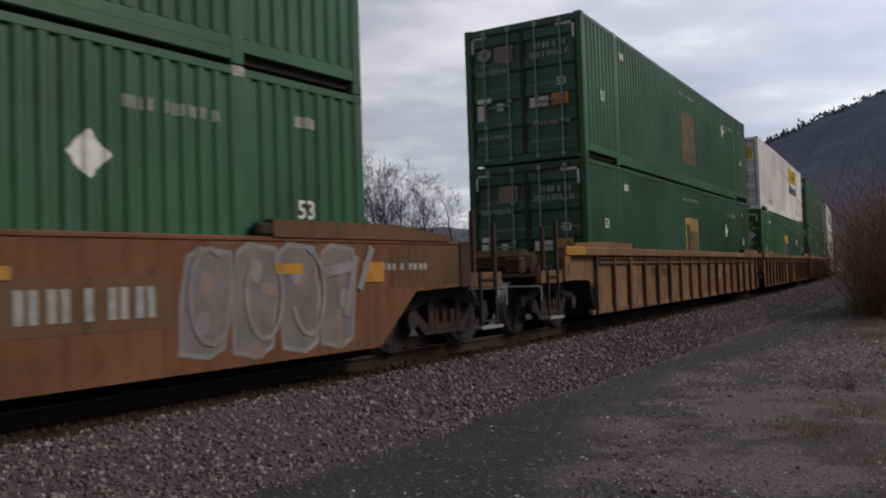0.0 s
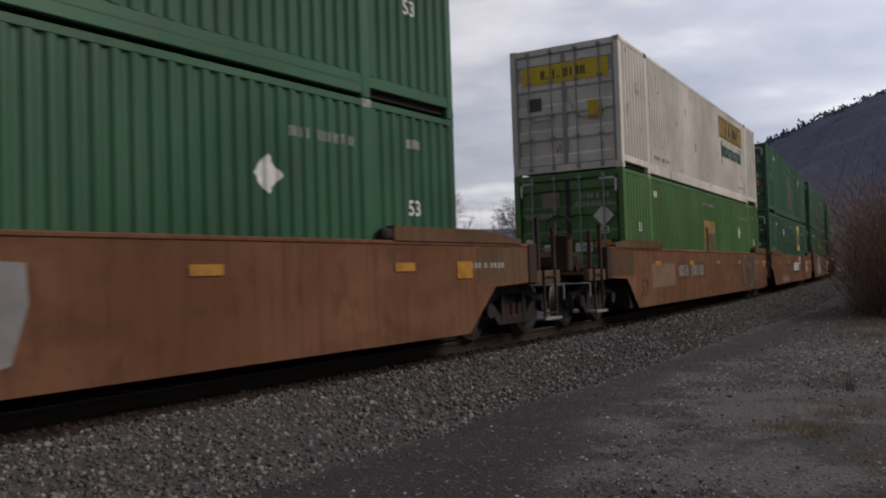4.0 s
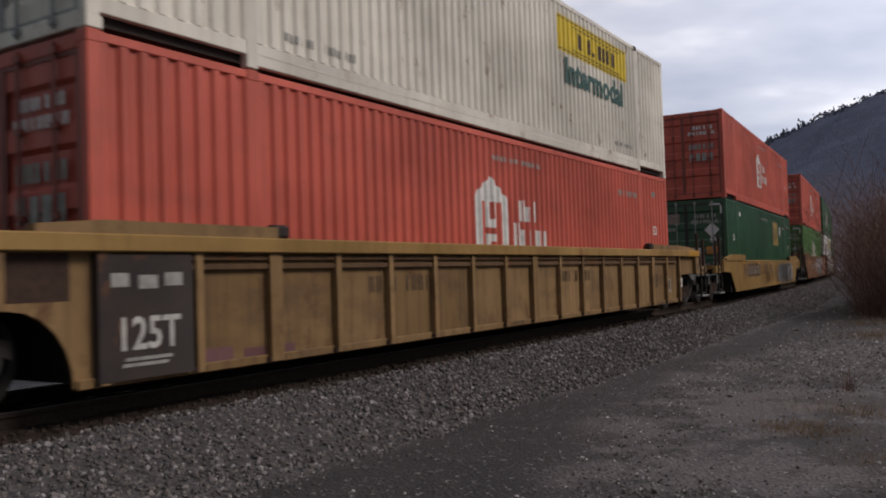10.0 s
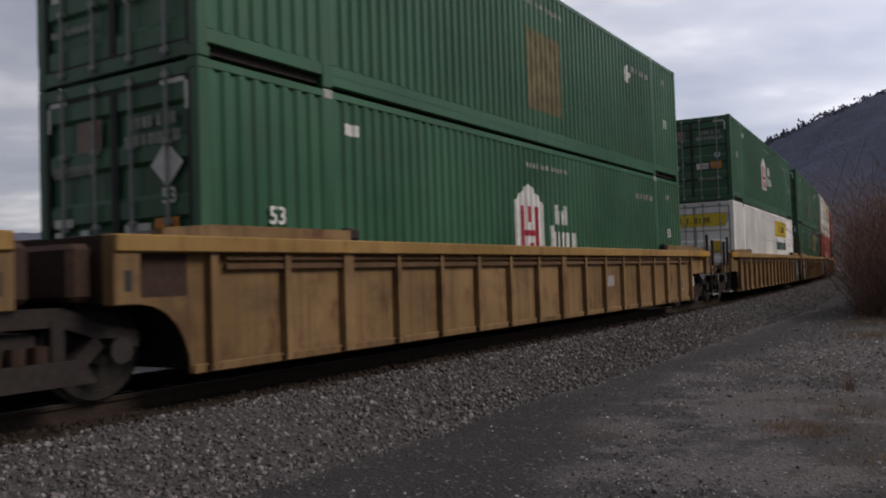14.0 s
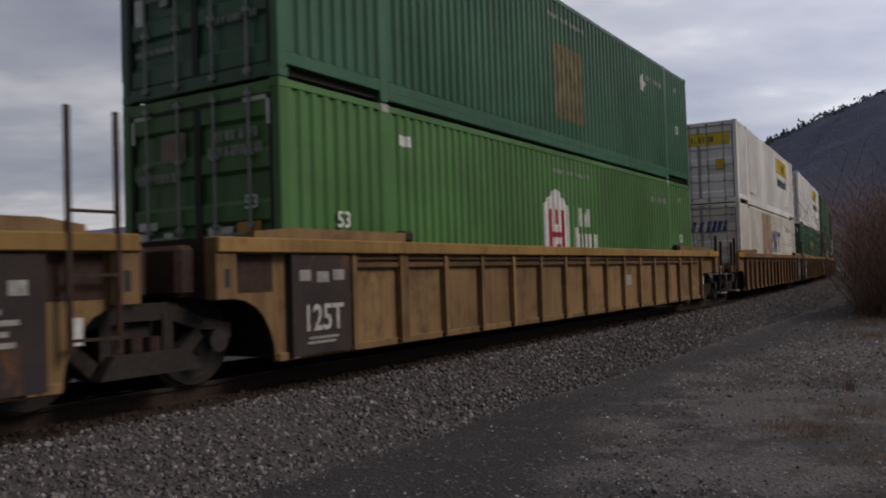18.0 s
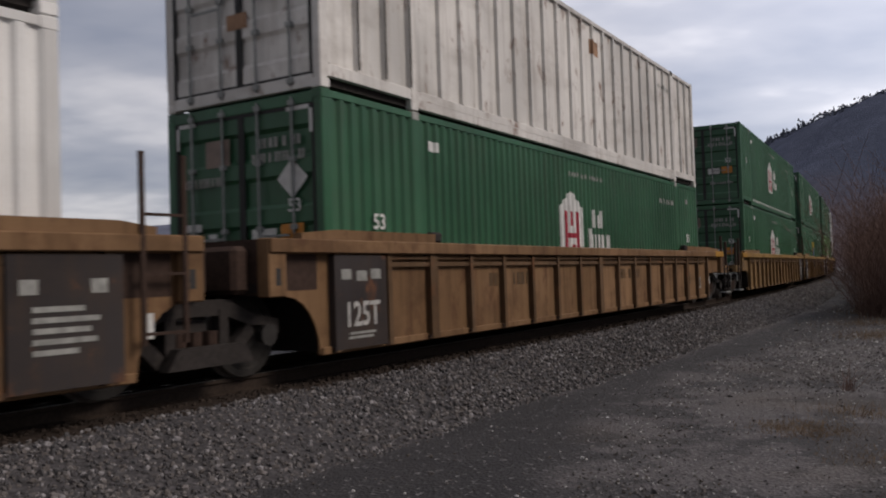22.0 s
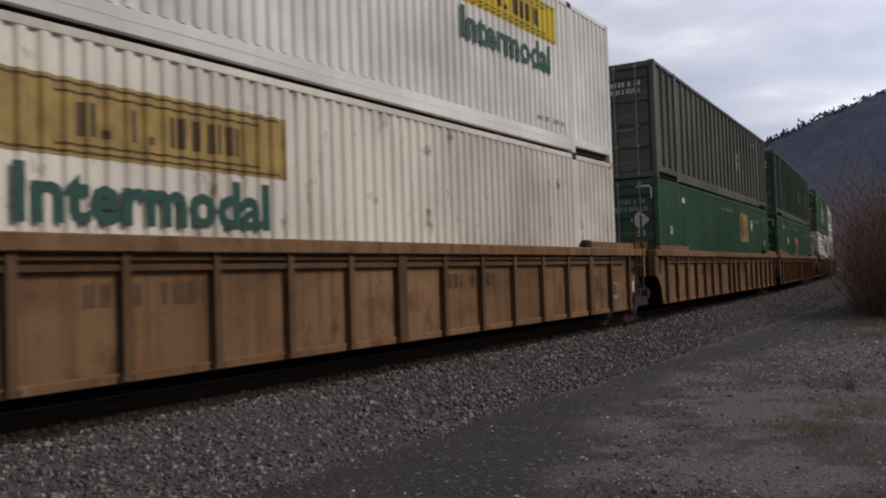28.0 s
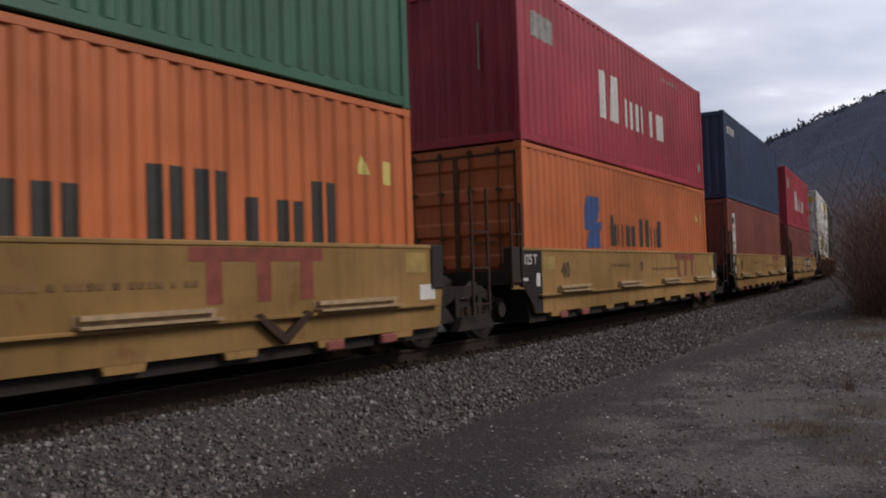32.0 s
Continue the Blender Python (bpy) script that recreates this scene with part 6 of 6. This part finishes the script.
def tag_panel(car, x, y, low=0.22):
    """Black stencilled panel with its load figure."""
    decal(car, "data_panel", [rect(x, x + 1.0, low, 1.30)], None, "panel_black", 0.004, -y, "black stencil panel")
    decal(car, "stencil_marking", [rect(x + 0.12, x + 0.30, 1.02, 1.14), rect(x + 0.68, x + 0.88, 1.02, 1.14), rect(x + 0.40, x + 0.60, 1.0, 1.12), rect(x + 0.25, x + 0.75, 0.38, 0.41), rect(x + 0.22, x + 0.70, 0.33, 0.36)], None, "mark_dim", 0.008, -y)
    lettering(car, "125T", x + 0.5, -y - 0.010, 0.60, 0.40, "mark_stencil", (90, 0, 0), 0.82)


def rib_marks(kind):
    def marks(car, L, y, top):
        y, ys = 1.457, 1.37
        plate = lambda name, x0, x1, z0, z1: part(name, (name, round(x0, 2), round(x1, 2), z0, z1), lambda bm: box(bm, x0, x1, -y - 0.002, -ys + 0.01, z0, z1, 0.004), "panel_black", car)
        if "p" in kind:
            plate("panel_plate", -8.32, -7.32, 0.22, 1.30)
            tag_panel(car, -8.32, y)
        if "q" in kind:
            x = 7.32
            plate("panel_plate", x, x + 1.0, 0.22, 1.30)
            decal(car, "data_panel", [rect(x, x + 1.0, 0.22, 1.30)], None, "panel_black", 0.004, -y, "black stencil panel")
            decal(car, "stencil_marking", [rect(x + 0.1, x + 0.25, 0.98, 1.10), rect(x + 0.7, x + 0.85, 0.98, 1.10), *[rect(x + 0.2, x + 0.2 + 0.55 * w_, 0.50 + 0.085 * i, 0.545 + 0.085 * i) for i, w_ in enumerate((0.7, 1.0, 0.9, 1.05, 0.8))]], None, "mark_dim", 0.008, -y)
        if "m" in kind:
            decal(car, "maroon_patch", [rect(-7.30, -6.75, 0.22, 0.40), rect(-6.6, -5.85, 0.22, 0.36)], None, "maroon", 0.004, -ys, "dull maroon repair patch")
        lettering(car, "53", 6.52, -ys - 0.006, 0.74, 0.44, "mark_brown")
        if "q" not in kind:
            decal(car, "data_window", [rect(7.32, 7.70, 0.45, 0.77)], None, "mark_dim", 0.003, -1.37)
            decal(car, "data_window", [rect(7.36, 7.66, 0.52, 0.74)], None, "mark_charcoal", 0.007, -1.37)
        if "w" in kind:
            decal(car, "placard", [rect(-3.12, -2.66, 0.77, 0.93) if "t" in kind else rect(2.25, 2.68, 0.70, 0.92)], None, "mark_dim", 0.004, -ys)
        if "t" in kind:
            decal(car, "logo_bar", word(1.5, 3.0, 0.70, 0.98, "llll", 0.25), None, "mark_white", 0.004, -ys)
        if "r" in kind:
            decal(car, "logo_bar", [rect(0.95, 2.75, 1.00, 1.12), rect(1.2, 1.36, 0.62, 1.0), rect(1.8, 1.96, 0.62, 1.0), rect(2.4, 2.56, 0.62, 1.0)], None, "maroon", 0.003, -ys, "faded red bars")
        if "d" in kind:
            decal(car, "worn_lettering", word(-4.5, -3.1, 0.85, 1.05, "llll llll", 0.3) + word(1.2, 2.6, 0.85, 1.05, "lll lllll", 0.3), None, "mark_brown", 0.004, -ys)
        decal(car, "reflector", [rect(x, x + 0.10, 0.55, 0.78) for x in (L / 2 + 0.50,)], None, "mark_white", 0.004, -1.37)
        if "b" in kind:
            part("brace", "brace", lambda bm: [tube(bm, (-0.55, -1.40, 1.24), (-0.06, -1.43, 0.78), 0.04, None, 6), tube(bm, (0.5, -1.40, 1.24), (0.06, -1.43, 0.78), 0.04, None, 6)] and bm, "brown_steel", car, pose(-1.55, 0, 0))
    return marks


def smooth_marks(kind):
    def marks(car, L, y, top):
        decal(car, "reflector", [rect(x, x + 0.42, 1.10, 1.21) for x in (-6.6, -3.4, -0.2, 3.0, 6.2)] + [rect(7.62, 8.02, 0.98, 1.22)], None, "mark_orange_yellow", 0.014, -y, "orange-yellow reflector")
        if kind != "Y":
            lettering(car, "53", -7.45, -y - 0.006, 0.60, 0.56, "mark_worn_brown", (90, 0, 0), 1.1)
        decal(car, "stencil_marking", word(L / 2 - 0.2, L / 2 + 0.9, 1.12, 1.20, "lllll", 0.2), None, "mark_dim", 0.004, -y)
        if kind == "A":
            graffiti(car, 5.0, 7.5, 0.22, 1.46, 4, "ash_spray", "mark_silver", "mark_silver", 1, y, "haze_paint")
            for i, x in enumerate((5.35, 6.05, 6.7)):
                decal(car, "graffiti_piece", arc(x, 0.90, 0.25, 0.46, 0.055, 60 + 70 * i, 330 + 60 * i, 10), None, "mark_silver", 0.017, -y)
            decal(car, "graffiti_piece", [stroke(6.9, 1.1, 7.45, 1.18, 0.12), stroke(7.3, 0.6, 7.5, 1.3, 0.10), stroke(7.55, 0.9, 7.8, 1.4, 0.10)], None, "mark_silver", 0.017, -y)
            car_number(car, 1.8, 4.8, 0.74, y)
            r = random.Random(4)
            for i in range(9):
                decal(car, "graffiti_backdrop", [hull(blob(r, -6.2 + i * 0.46, 0.80 + 0.16 * math.sin(i * 1.9), 0.85, r.uniform(0.8, 1.15), 8))], None, "olive_spray", 0.0015 + 0.0002 * i, -y)
            decal(car, "graffiti_spot", [hull(blob(r, -6.0, 0.86, 0.26, 0.24)), hull(blob(r, -5.85, 1.28, 0.22, 0.14))], None, "pale_spray", 0.006, -y)
            spray_letters(car, "RN", -5.15, -2.65, 0.84, 1.14, y, "pale_spray", "mark_charcoal")
            decal(car, "graffiti_dome", arc(-1.65, 0.32, 0.50, 0.46, 0.28, 8, 172, 10), None, "pale_spray", 0.005, -y)
            decal(car, "graffiti_dome", arc(-1.58, 0.30, 0.30, 0.28, 0.20, 5, 175, 8), None, "mark_charcoal", 0.008, -y)
        elif kind == "A2":
            decal(car, "logo_plate", [rect(-1.17, 1.42, 0.60, 1.22)], None, "black", 0.004, -y)
            decal(car, "logo_bar", [rect(-0.98, -0.33, 0.72, 1.12), rect(-0.18, 0.47, 0.72, 1.12), rect(0.62, 1.27, 0.72, 1.12)], None, "mark_white", 0.008, -y)
            decal(car, "graffiti_block", [rect(1.58, 2.2, 1.24, 1.40), rect(1.62, 1.80, 1.02, 1.22), rect(1.95, 2.12, 0.98, 1.22)], None, "mark_white", 0.006, -y, "white spray-painted blocks")
            spray_letters(car, "MT", 2.72, 4.55, 0.80, 0.98, y, "mark_white", "post_brown", 0.18, 0.0, 0.04)
            decal(car, "graffiti_spot", [hull(blob(random.Random(5), 5.5, 0.80, 0.55, 0.42)), hull(blob(random.Random(6), 5.35, 1.1, 0.18, 0.3)), hull(blob(random.Random(7), 5.65, 1.1, 0.18, 0.3))], None, "mark_white", 0.006, -y)
            r = random.Random(8)
            for i in range(6):
                decal(car, "peeled_patch", [hull(blob(r, -5.4 + i * 0.38, 0.36 + 0.06 * r.random(), 0.62, r.uniform(0.25, 0.46)))], None, "haze_paint" if i % 3 else "ash_spray", 0.003 + 0.0004 * i, -y)
            for i in range(4):
                decal(car, "graffiti_line", arc(-5.1 + 0.75 * i, 1.24, 0.36, 0.22, 0.045, 10, 170, 8), None, "rust_patch", 0.006, -y)
            decal(car, "graffiti_line", arc(-3.15, 1.12, 0.32, 0.26, 0.08, -150, 60, 9) + [stroke(-3.05, 0.88, -2.95, 0.55, 0.09), stroke(-2.95, 0.58, -3.2, 0.26, 0.08), stroke(-4.65, 0.92, -4.25, 0.84, 0.05)], None, "mark_charcoal", 0.007, -y)
        elif kind == "A3":
            graffiti(car, 3.6, 6.75, 0.22, 1.44, 3, "post_brown", "post_brown", "mark_charcoal", 9, y, "mark_charcoal")
            decal(car, "graffiti_piece", arc(4.2, 0.85, 0.40, 0.52, 0.09, 20, 250, 10) + arc(5.1, 0.70, 0.34, 0.40, 0.08, 100, 330, 10) + [stroke(5.6, 0.4, 6.1, 1.4, 0.14), stroke(6.0, 0.5, 6.5, 1.3, 0.12)], None, "haze_paint", 0.018, -y)
            decal(car, "logo_bar", [rect(-6.9, -4.9, 0.60, 1.15)], None, "tan_haze", 0.004, -y)
            car_number(car, -4.5, -1.85, 0.82, y)
        elif kind == "R":
            decal(car, "graffiti_backdrop", [rect(-5.9, 0.75, 0.215, 1.44)], None, "olive_spray", 0.002, -y)
            decal(car, "graffiti_piece", [stroke(-5.7, z, 0.6, z + 0.02, 0.05) for z in (0.34, 0.52, 0.70, 0.86)], None, "mark_charcoal", 0.0026, -y)
            spray_letters(car, "ZBOTS", -6.0, 0.85, 0.83, 1.06, y, "spray_fade", "mark_silver", 0.0, 0.0, 0.075)
            r = random.Random(10)
            for i in range(12):
                decal(car, "graffiti_splash", [hull(blob(r, -5.7 + i * 0.55, r.choice((0.82, 0.98, 1.16, 1.24)), r.uniform(0.25, 0.45), r.uniform(0.16, 0.30)))], None, "mark_purple", 0.016, -y)
            decal(car, "graffiti_piece", [stroke(1.0, 1.1, 2.3, 1.14, 0.12), stroke(1.15, 1.05, 1.2, 0.72, 0.16), stroke(1.55, 1.05, 1.6, 0.74, 0.16), stroke(1.95, 1.05, 2.0, 0.74, 0.16), stroke(2.2, 0.7, 2.5, 1.2, 0.10)], None, "maroon", 0.004, -y)
            decal(car, "graffiti_backdrop", [hull(blob(r, 1.0 + 0.45 * i, 0.40 + 0.1 * (i % 2), 0.75, 0.35)) for i in range(4)], None, "olive_spray", 0.003, -y)
            graffiti(car, 2.6, 7.7, 0.28, 1.44, 5, "pale_spray", "mark_silver", "mark_purple", 11, y, "post_brown", 0.0, "ash_spray")
        elif kind == "H":
            decal(car, "graffiti_splash", [hull(blob(random.Random(20 + i), -1.6 + i * 1.3, 0.85 + 0.2 * math.sin(i * 2), 1.3, 0.9)) for i in range(8)], None, "mark_pink", 0.002, -y, "salmon spray paint")
            graffiti(car, -0.96, 4.7, 0.22, 1.47, 5, "pale_spray", "mark_charcoal", "mark_charcoal", 12, y, None, 0.004, "ash_spray")
            decal(car, "graffiti_piece", [stroke(-0.9 + 1.13 * i, 1.46, -0.75 + 1.13 * i, 0.24, 0.07) for i in range(1, 5)], None, "mark_charcoal", 0.020, -y)
            decal(car, "worn_lettering", word(5.3, 7.2, 0.86, 0.98, "llll lllll", 0.2, 0.02) + word(5.5, 6.3, 1.08, 1.18, "llll", 0.2), None, "mark_charcoal", 0.008, -y)
            car_number(car, -4.5, -1.9, 0.74, y)
        elif kind == "Y":
            r = random.Random(13)
            for i in range(10):
                decal(car, "graffiti_backdrop", [hull(blob(r, 2.4 + i * 0.42, 0.66 + 0.10 * math.sin(i * 2.1), 0.8, r.uniform(0.75, 1.0), 8))], None, "mark_charcoal" if i < 6 else "ash_spray", 0.0012 + 0.0001 * i, -y)
            wildstyle(car, 2.1, 4.8, 0.23, 1.17, ("blue_spray", "mark_black", "mark_silver", "mark_charcoal"), 15, 16, y)
            graffiti(car, 4.7, 6.7, 0.24, 1.16, 4, "mark_silver", "mark_charcoal", "blue_spray", 21, y, "mark_charcoal", 0.028)
            wildstyle(car, 4.6, 6.8, 0.24, 1.15, ("pale_spray", "mark_charcoal"), 9, 22, y, 0.045)
            wildstyle(car, -6.5, 2.0, 0.62, 1.15, ("ochre_old", "haze_paint", "post_brown"), 26, 23, y, 0.0, 0.6, 0.45)
            wildstyle(car, -1.5, 2.3, 0.25, 0.85, ("ochre_old", "post_brown"), 26, 24, y, 0.0, 0.1, 0.42)
            car_number(car, -5.4, -3.1, 0.74, y)
        elif kind == "G":
            graffiti(car, -2.0, 1.5, 0.28, 1.36, 3, "mark_silver", "rust_red", "mark_charcoal", 15, y)
    return marks


def sill_marks(letter, num=False):
    def marks(car, L, y, top):
        y2 = 1.45
        lettering(car, "125 T", -L / 2 - 0.34, -y2 - 0.008, 1.24, 0.23, "mark_white", (90, 0, 0), 0.9)
        decal(car, "stencil_marking", [rect(-L / 2 - 0.12, -L / 2 + 0.02, 0.80, 1.02), rect(-L / 2 - 0.75, -L / 2 - 0.45, 0.90, 0.95)], None, "mark_white", 0.006, -y2)
        lettering(car, "40", -L / 2 + 1.15, -y - 0.008, 1.05, 0.40, "mark_brown")
        lettering(car, letter, -0.6, -y - 0.008, 1.08, 0.26, "mark_brown")
        decal(car, "yellow_patch", [rect(-L / 2 + 0.2, -L / 2 + 0.7, 1.08, 1.30), rect(L / 2 - 0.6, L / 2 - 0.15, 1.08, 1.34)], None, "mark_worn_yellow", 0.004, -y)
        decal(car, "worn_lettering", word(-2.6, -1.4, 1.1, 1.16, "lllllll", 0.2) + word(0.2, 2.2, 1.0, 1.06, "llllllllll", 0.2), None, "ochre_old", 0.004, -y)
        if num:
            car_number(car, 0.6, 3.3, 0.96, y, "mark_white")
        else:
            decal(car, "logo_bar", [rect(2.05, 3.92, 1.24, 1.38), rect(2.26, 2.46, 0.82, 1.24), rect(2.92, 3.12, 0.82, 1.24), rect(3.56, 3.76, 0.82, 1.24)], None, "mark_ttx_red", 0.004, -y, "large faded red bars")
        if letter == "E":
            part("v_brace", "v_brace", lambda bm: [slab(bm, [(-0.42, 0.66), (-0.34, 0.70), (0.04, 0.44), (-0.02, 0.36)], -1.46, -1.52), slab(bm, [(0.42, 0.66), (0.34, 0.70), (-0.04, 0.44), (0.02, 0.36)], -1.465, -1.525)] and bm, "brown_steel", car, pose(3.25, 0, 0))
        decal(car, "reflector", [rect(L / 2 - 0.3, L / 2 + 0.05, 0.72, 0.92)], None, "mark_white", 0.004, -y)
    return marks


# ---- the train: car, its two ends, and its two loads ----
RUST = ("smooth", 16.15, "rust_red", "rust-brown smooth-sided well car, weathered and spray-painted")
OCHRE = ("rib", 16.15, "ochre", "yellow ochre well car with ribbed sides and grime")
OLD = ("rib", 16.15, "ochre_old", "rust-stained ochre well car with ribbed sides")
YEL = ("low", 16.15, "yellow_car", "yellow smooth-sided well car covered in spray paint")
BUFF = ("sill", 12.19, "buff", "short buff-yellow well car with black ends")

TRAIN = [
    (RUST, "c", "a", "emp", "emp", smooth_marks("")),
    (RUST, "a", "a", "jb", "jb", smooth_marks("")),
    (RUST, "a", "c", "jb", "jbcream", smooth_marks("G")),
    (OLD, "c", "a", "empfade", "emp", rib_marks("d")),
    (OLD, "a", "a", "jb", "emp", rib_marks("d")),
    (OLD, "a", "c", "empfade", "empold", rib_marks("dw")),
    (RUST, "c", "a", "empfade", "emp", smooth_marks("A")),
    (RUST, "a", "a", "empfade", "empbig", smooth_marks("A2")),
    (RUST, "a", "c", "jbcream:old", "emplit", smooth_marks("A3")),
    (RUST, "c", "a", "empfade", "emp", smooth_marks("G")),
    (RUST, "a", "a", "hub", "jb", smooth_marks("R")),
    (RUST, "a", "c", "hubred", "hublit", smooth_marks("H")),
    (YEL, "c", "c", "hubred", "empold:fore", smooth_marks("Y")),
    (OCHRE, "c", "a", "jbcream", "hubred:low", rib_marks("pmd")),
    (OCHRE, "a", "a", "empfade", "empold:fore", rib_marks("pqdbr")),
    (OCHRE, "a", "c", "hub", "jb", rib_marks("qw")),
    (OCHRE, "c", "a", "empfade", "hub", rib_marks("w")),
    (OCHRE, "a", "a", "jb", "emp", rib_marks("pq")),
    (OLD, "a", "c", "jb", "swift", rib_marks("qw")),
    (OCHRE, "c", "a", "empfade", "hublit", rib_marks("pw")),
    (OCHRE, "a", "a", "hub", "emp", rib_marks("pqwtb")),
    (OCHRE, "a", "c", "hub:tape", "hub", rib_marks("qw")),
    (OLD, "c", "a", "sheetwhite", "hub", rib_marks("pd")),
    (OLD, "a", "a", "jb", "jb", rib_marks("pqb")),
    (OLD, "a", "c", "hub", "jb", rib_marks("q")),
    (OLD, "c", "a", "sheetgreen", "empold:back", rib_marks("d")),
    (OLD, "a", "a", "sheetgreen:grey", "empold:fore", rib_marks("d")),
    (OLD, "a", "c", "jb", "jbcream:turned", rib_marks("d")),
    (BUFF, "c", "a", "kline", "oxide86", sill_marks("B", True)),
    (BUFF, "a", "a", "navy", "oxide:strip", sill_marks("C")),
    (BUFF, "a", "a", "kline", "hapag", sill_marks("D")),
    (BUFF, "a", "a", "green40", "hapag:big", sill_marks("E")),
]
DECK = 0.362
RIDERS = []   # thing, place along the train, height
place, behind = 382.35, None   # where the first load lies along the line at the 16 s mark, less the run below
for (kind, L, mat, label), front, rear, upper, lower, marks in TRAIN:
    if behind:
        # loads lie this far apart over a shared truck or a pair of couplers
        shared = 3.211 if L < 14 else 3.166
        place -= behind[0] / 2 + L / 2 + (shared if front == "a" else (7.652 if L < 14 else 7.037))
    behind = (L,)
    RIDERS.append((well_car(kind, L, front, rear, mat, label, marks), place + 0.20, 0.0))   # the loads sit a little back of the middle
    low = make_container(lower)
    RIDERS.append((low, place, DECK))
    RIDERS.append((make_container(upper), place, DECK + low["size"][1] + 0.004))


RUN = (-7.7686, 15.7017, -0.00662, 0.000164)
SURGE = [(0, -0.04), (1, 0.09), (2, 0.06), (3, -0.12), (4.5, 0), (6, 0.13), (7, -0.09), (8, -0.04), (9, -0.02), (10, 0.04), (11, -0.14), (12, 0), (13, 0.01), (16, -0.04), (17, 0.04), (18, 0.11), (19, 0.16), (20, -0.11), (21, 0), (22, -0.01), (23, 0.2), (24, 0), (25, -0.19), (28, -0.12), (29, -0.02), (30, -0.1), (31, 0.03), (32, -0.01)]   # slack running in and out of the couplings, in metres


def travelled(t):
    """How far the train has gone along the line, in metres."""
    u_ = t - 16
    return RUN[0] + RUN[1] * u_ + RUN[2] * u_ ** 2 + RUN[3] * u_ ** 3 + float(np.interp(t, [a for a, _ in SURGE], [b for _, b in SURGE]))


def motions():
    times = [i * 1.0 for i in range(33)]
    for thing, place, z in RIDERS:
        walk(thing, [(t, pose_on_line(place + travelled(t), z)) for t in times])
    # wheels roll while they pass the camera; far off they are a speck
    at = {thing.name: place for thing, place, z in RIDERS}
    for wheel, car, along, dx, y in WHEELS:
        here = [i for i in range(0, 961) if -1.0 < at[car.name] + along + travelled(i / FPS) < 22.0]
        rows = [(0.0, 0.0)] + [(i / FPS, math.degrees((travelled(i / FPS) - travelled(here[0] / FPS)) / 0.46)) for i in here if i not in (0, 960)]
        rows.append((32.0, rows[-1][1]))
        walk(wheel, [(t, pose(dx, y, 0.46, 0, a, 0)) for t, a in rows])


motions()
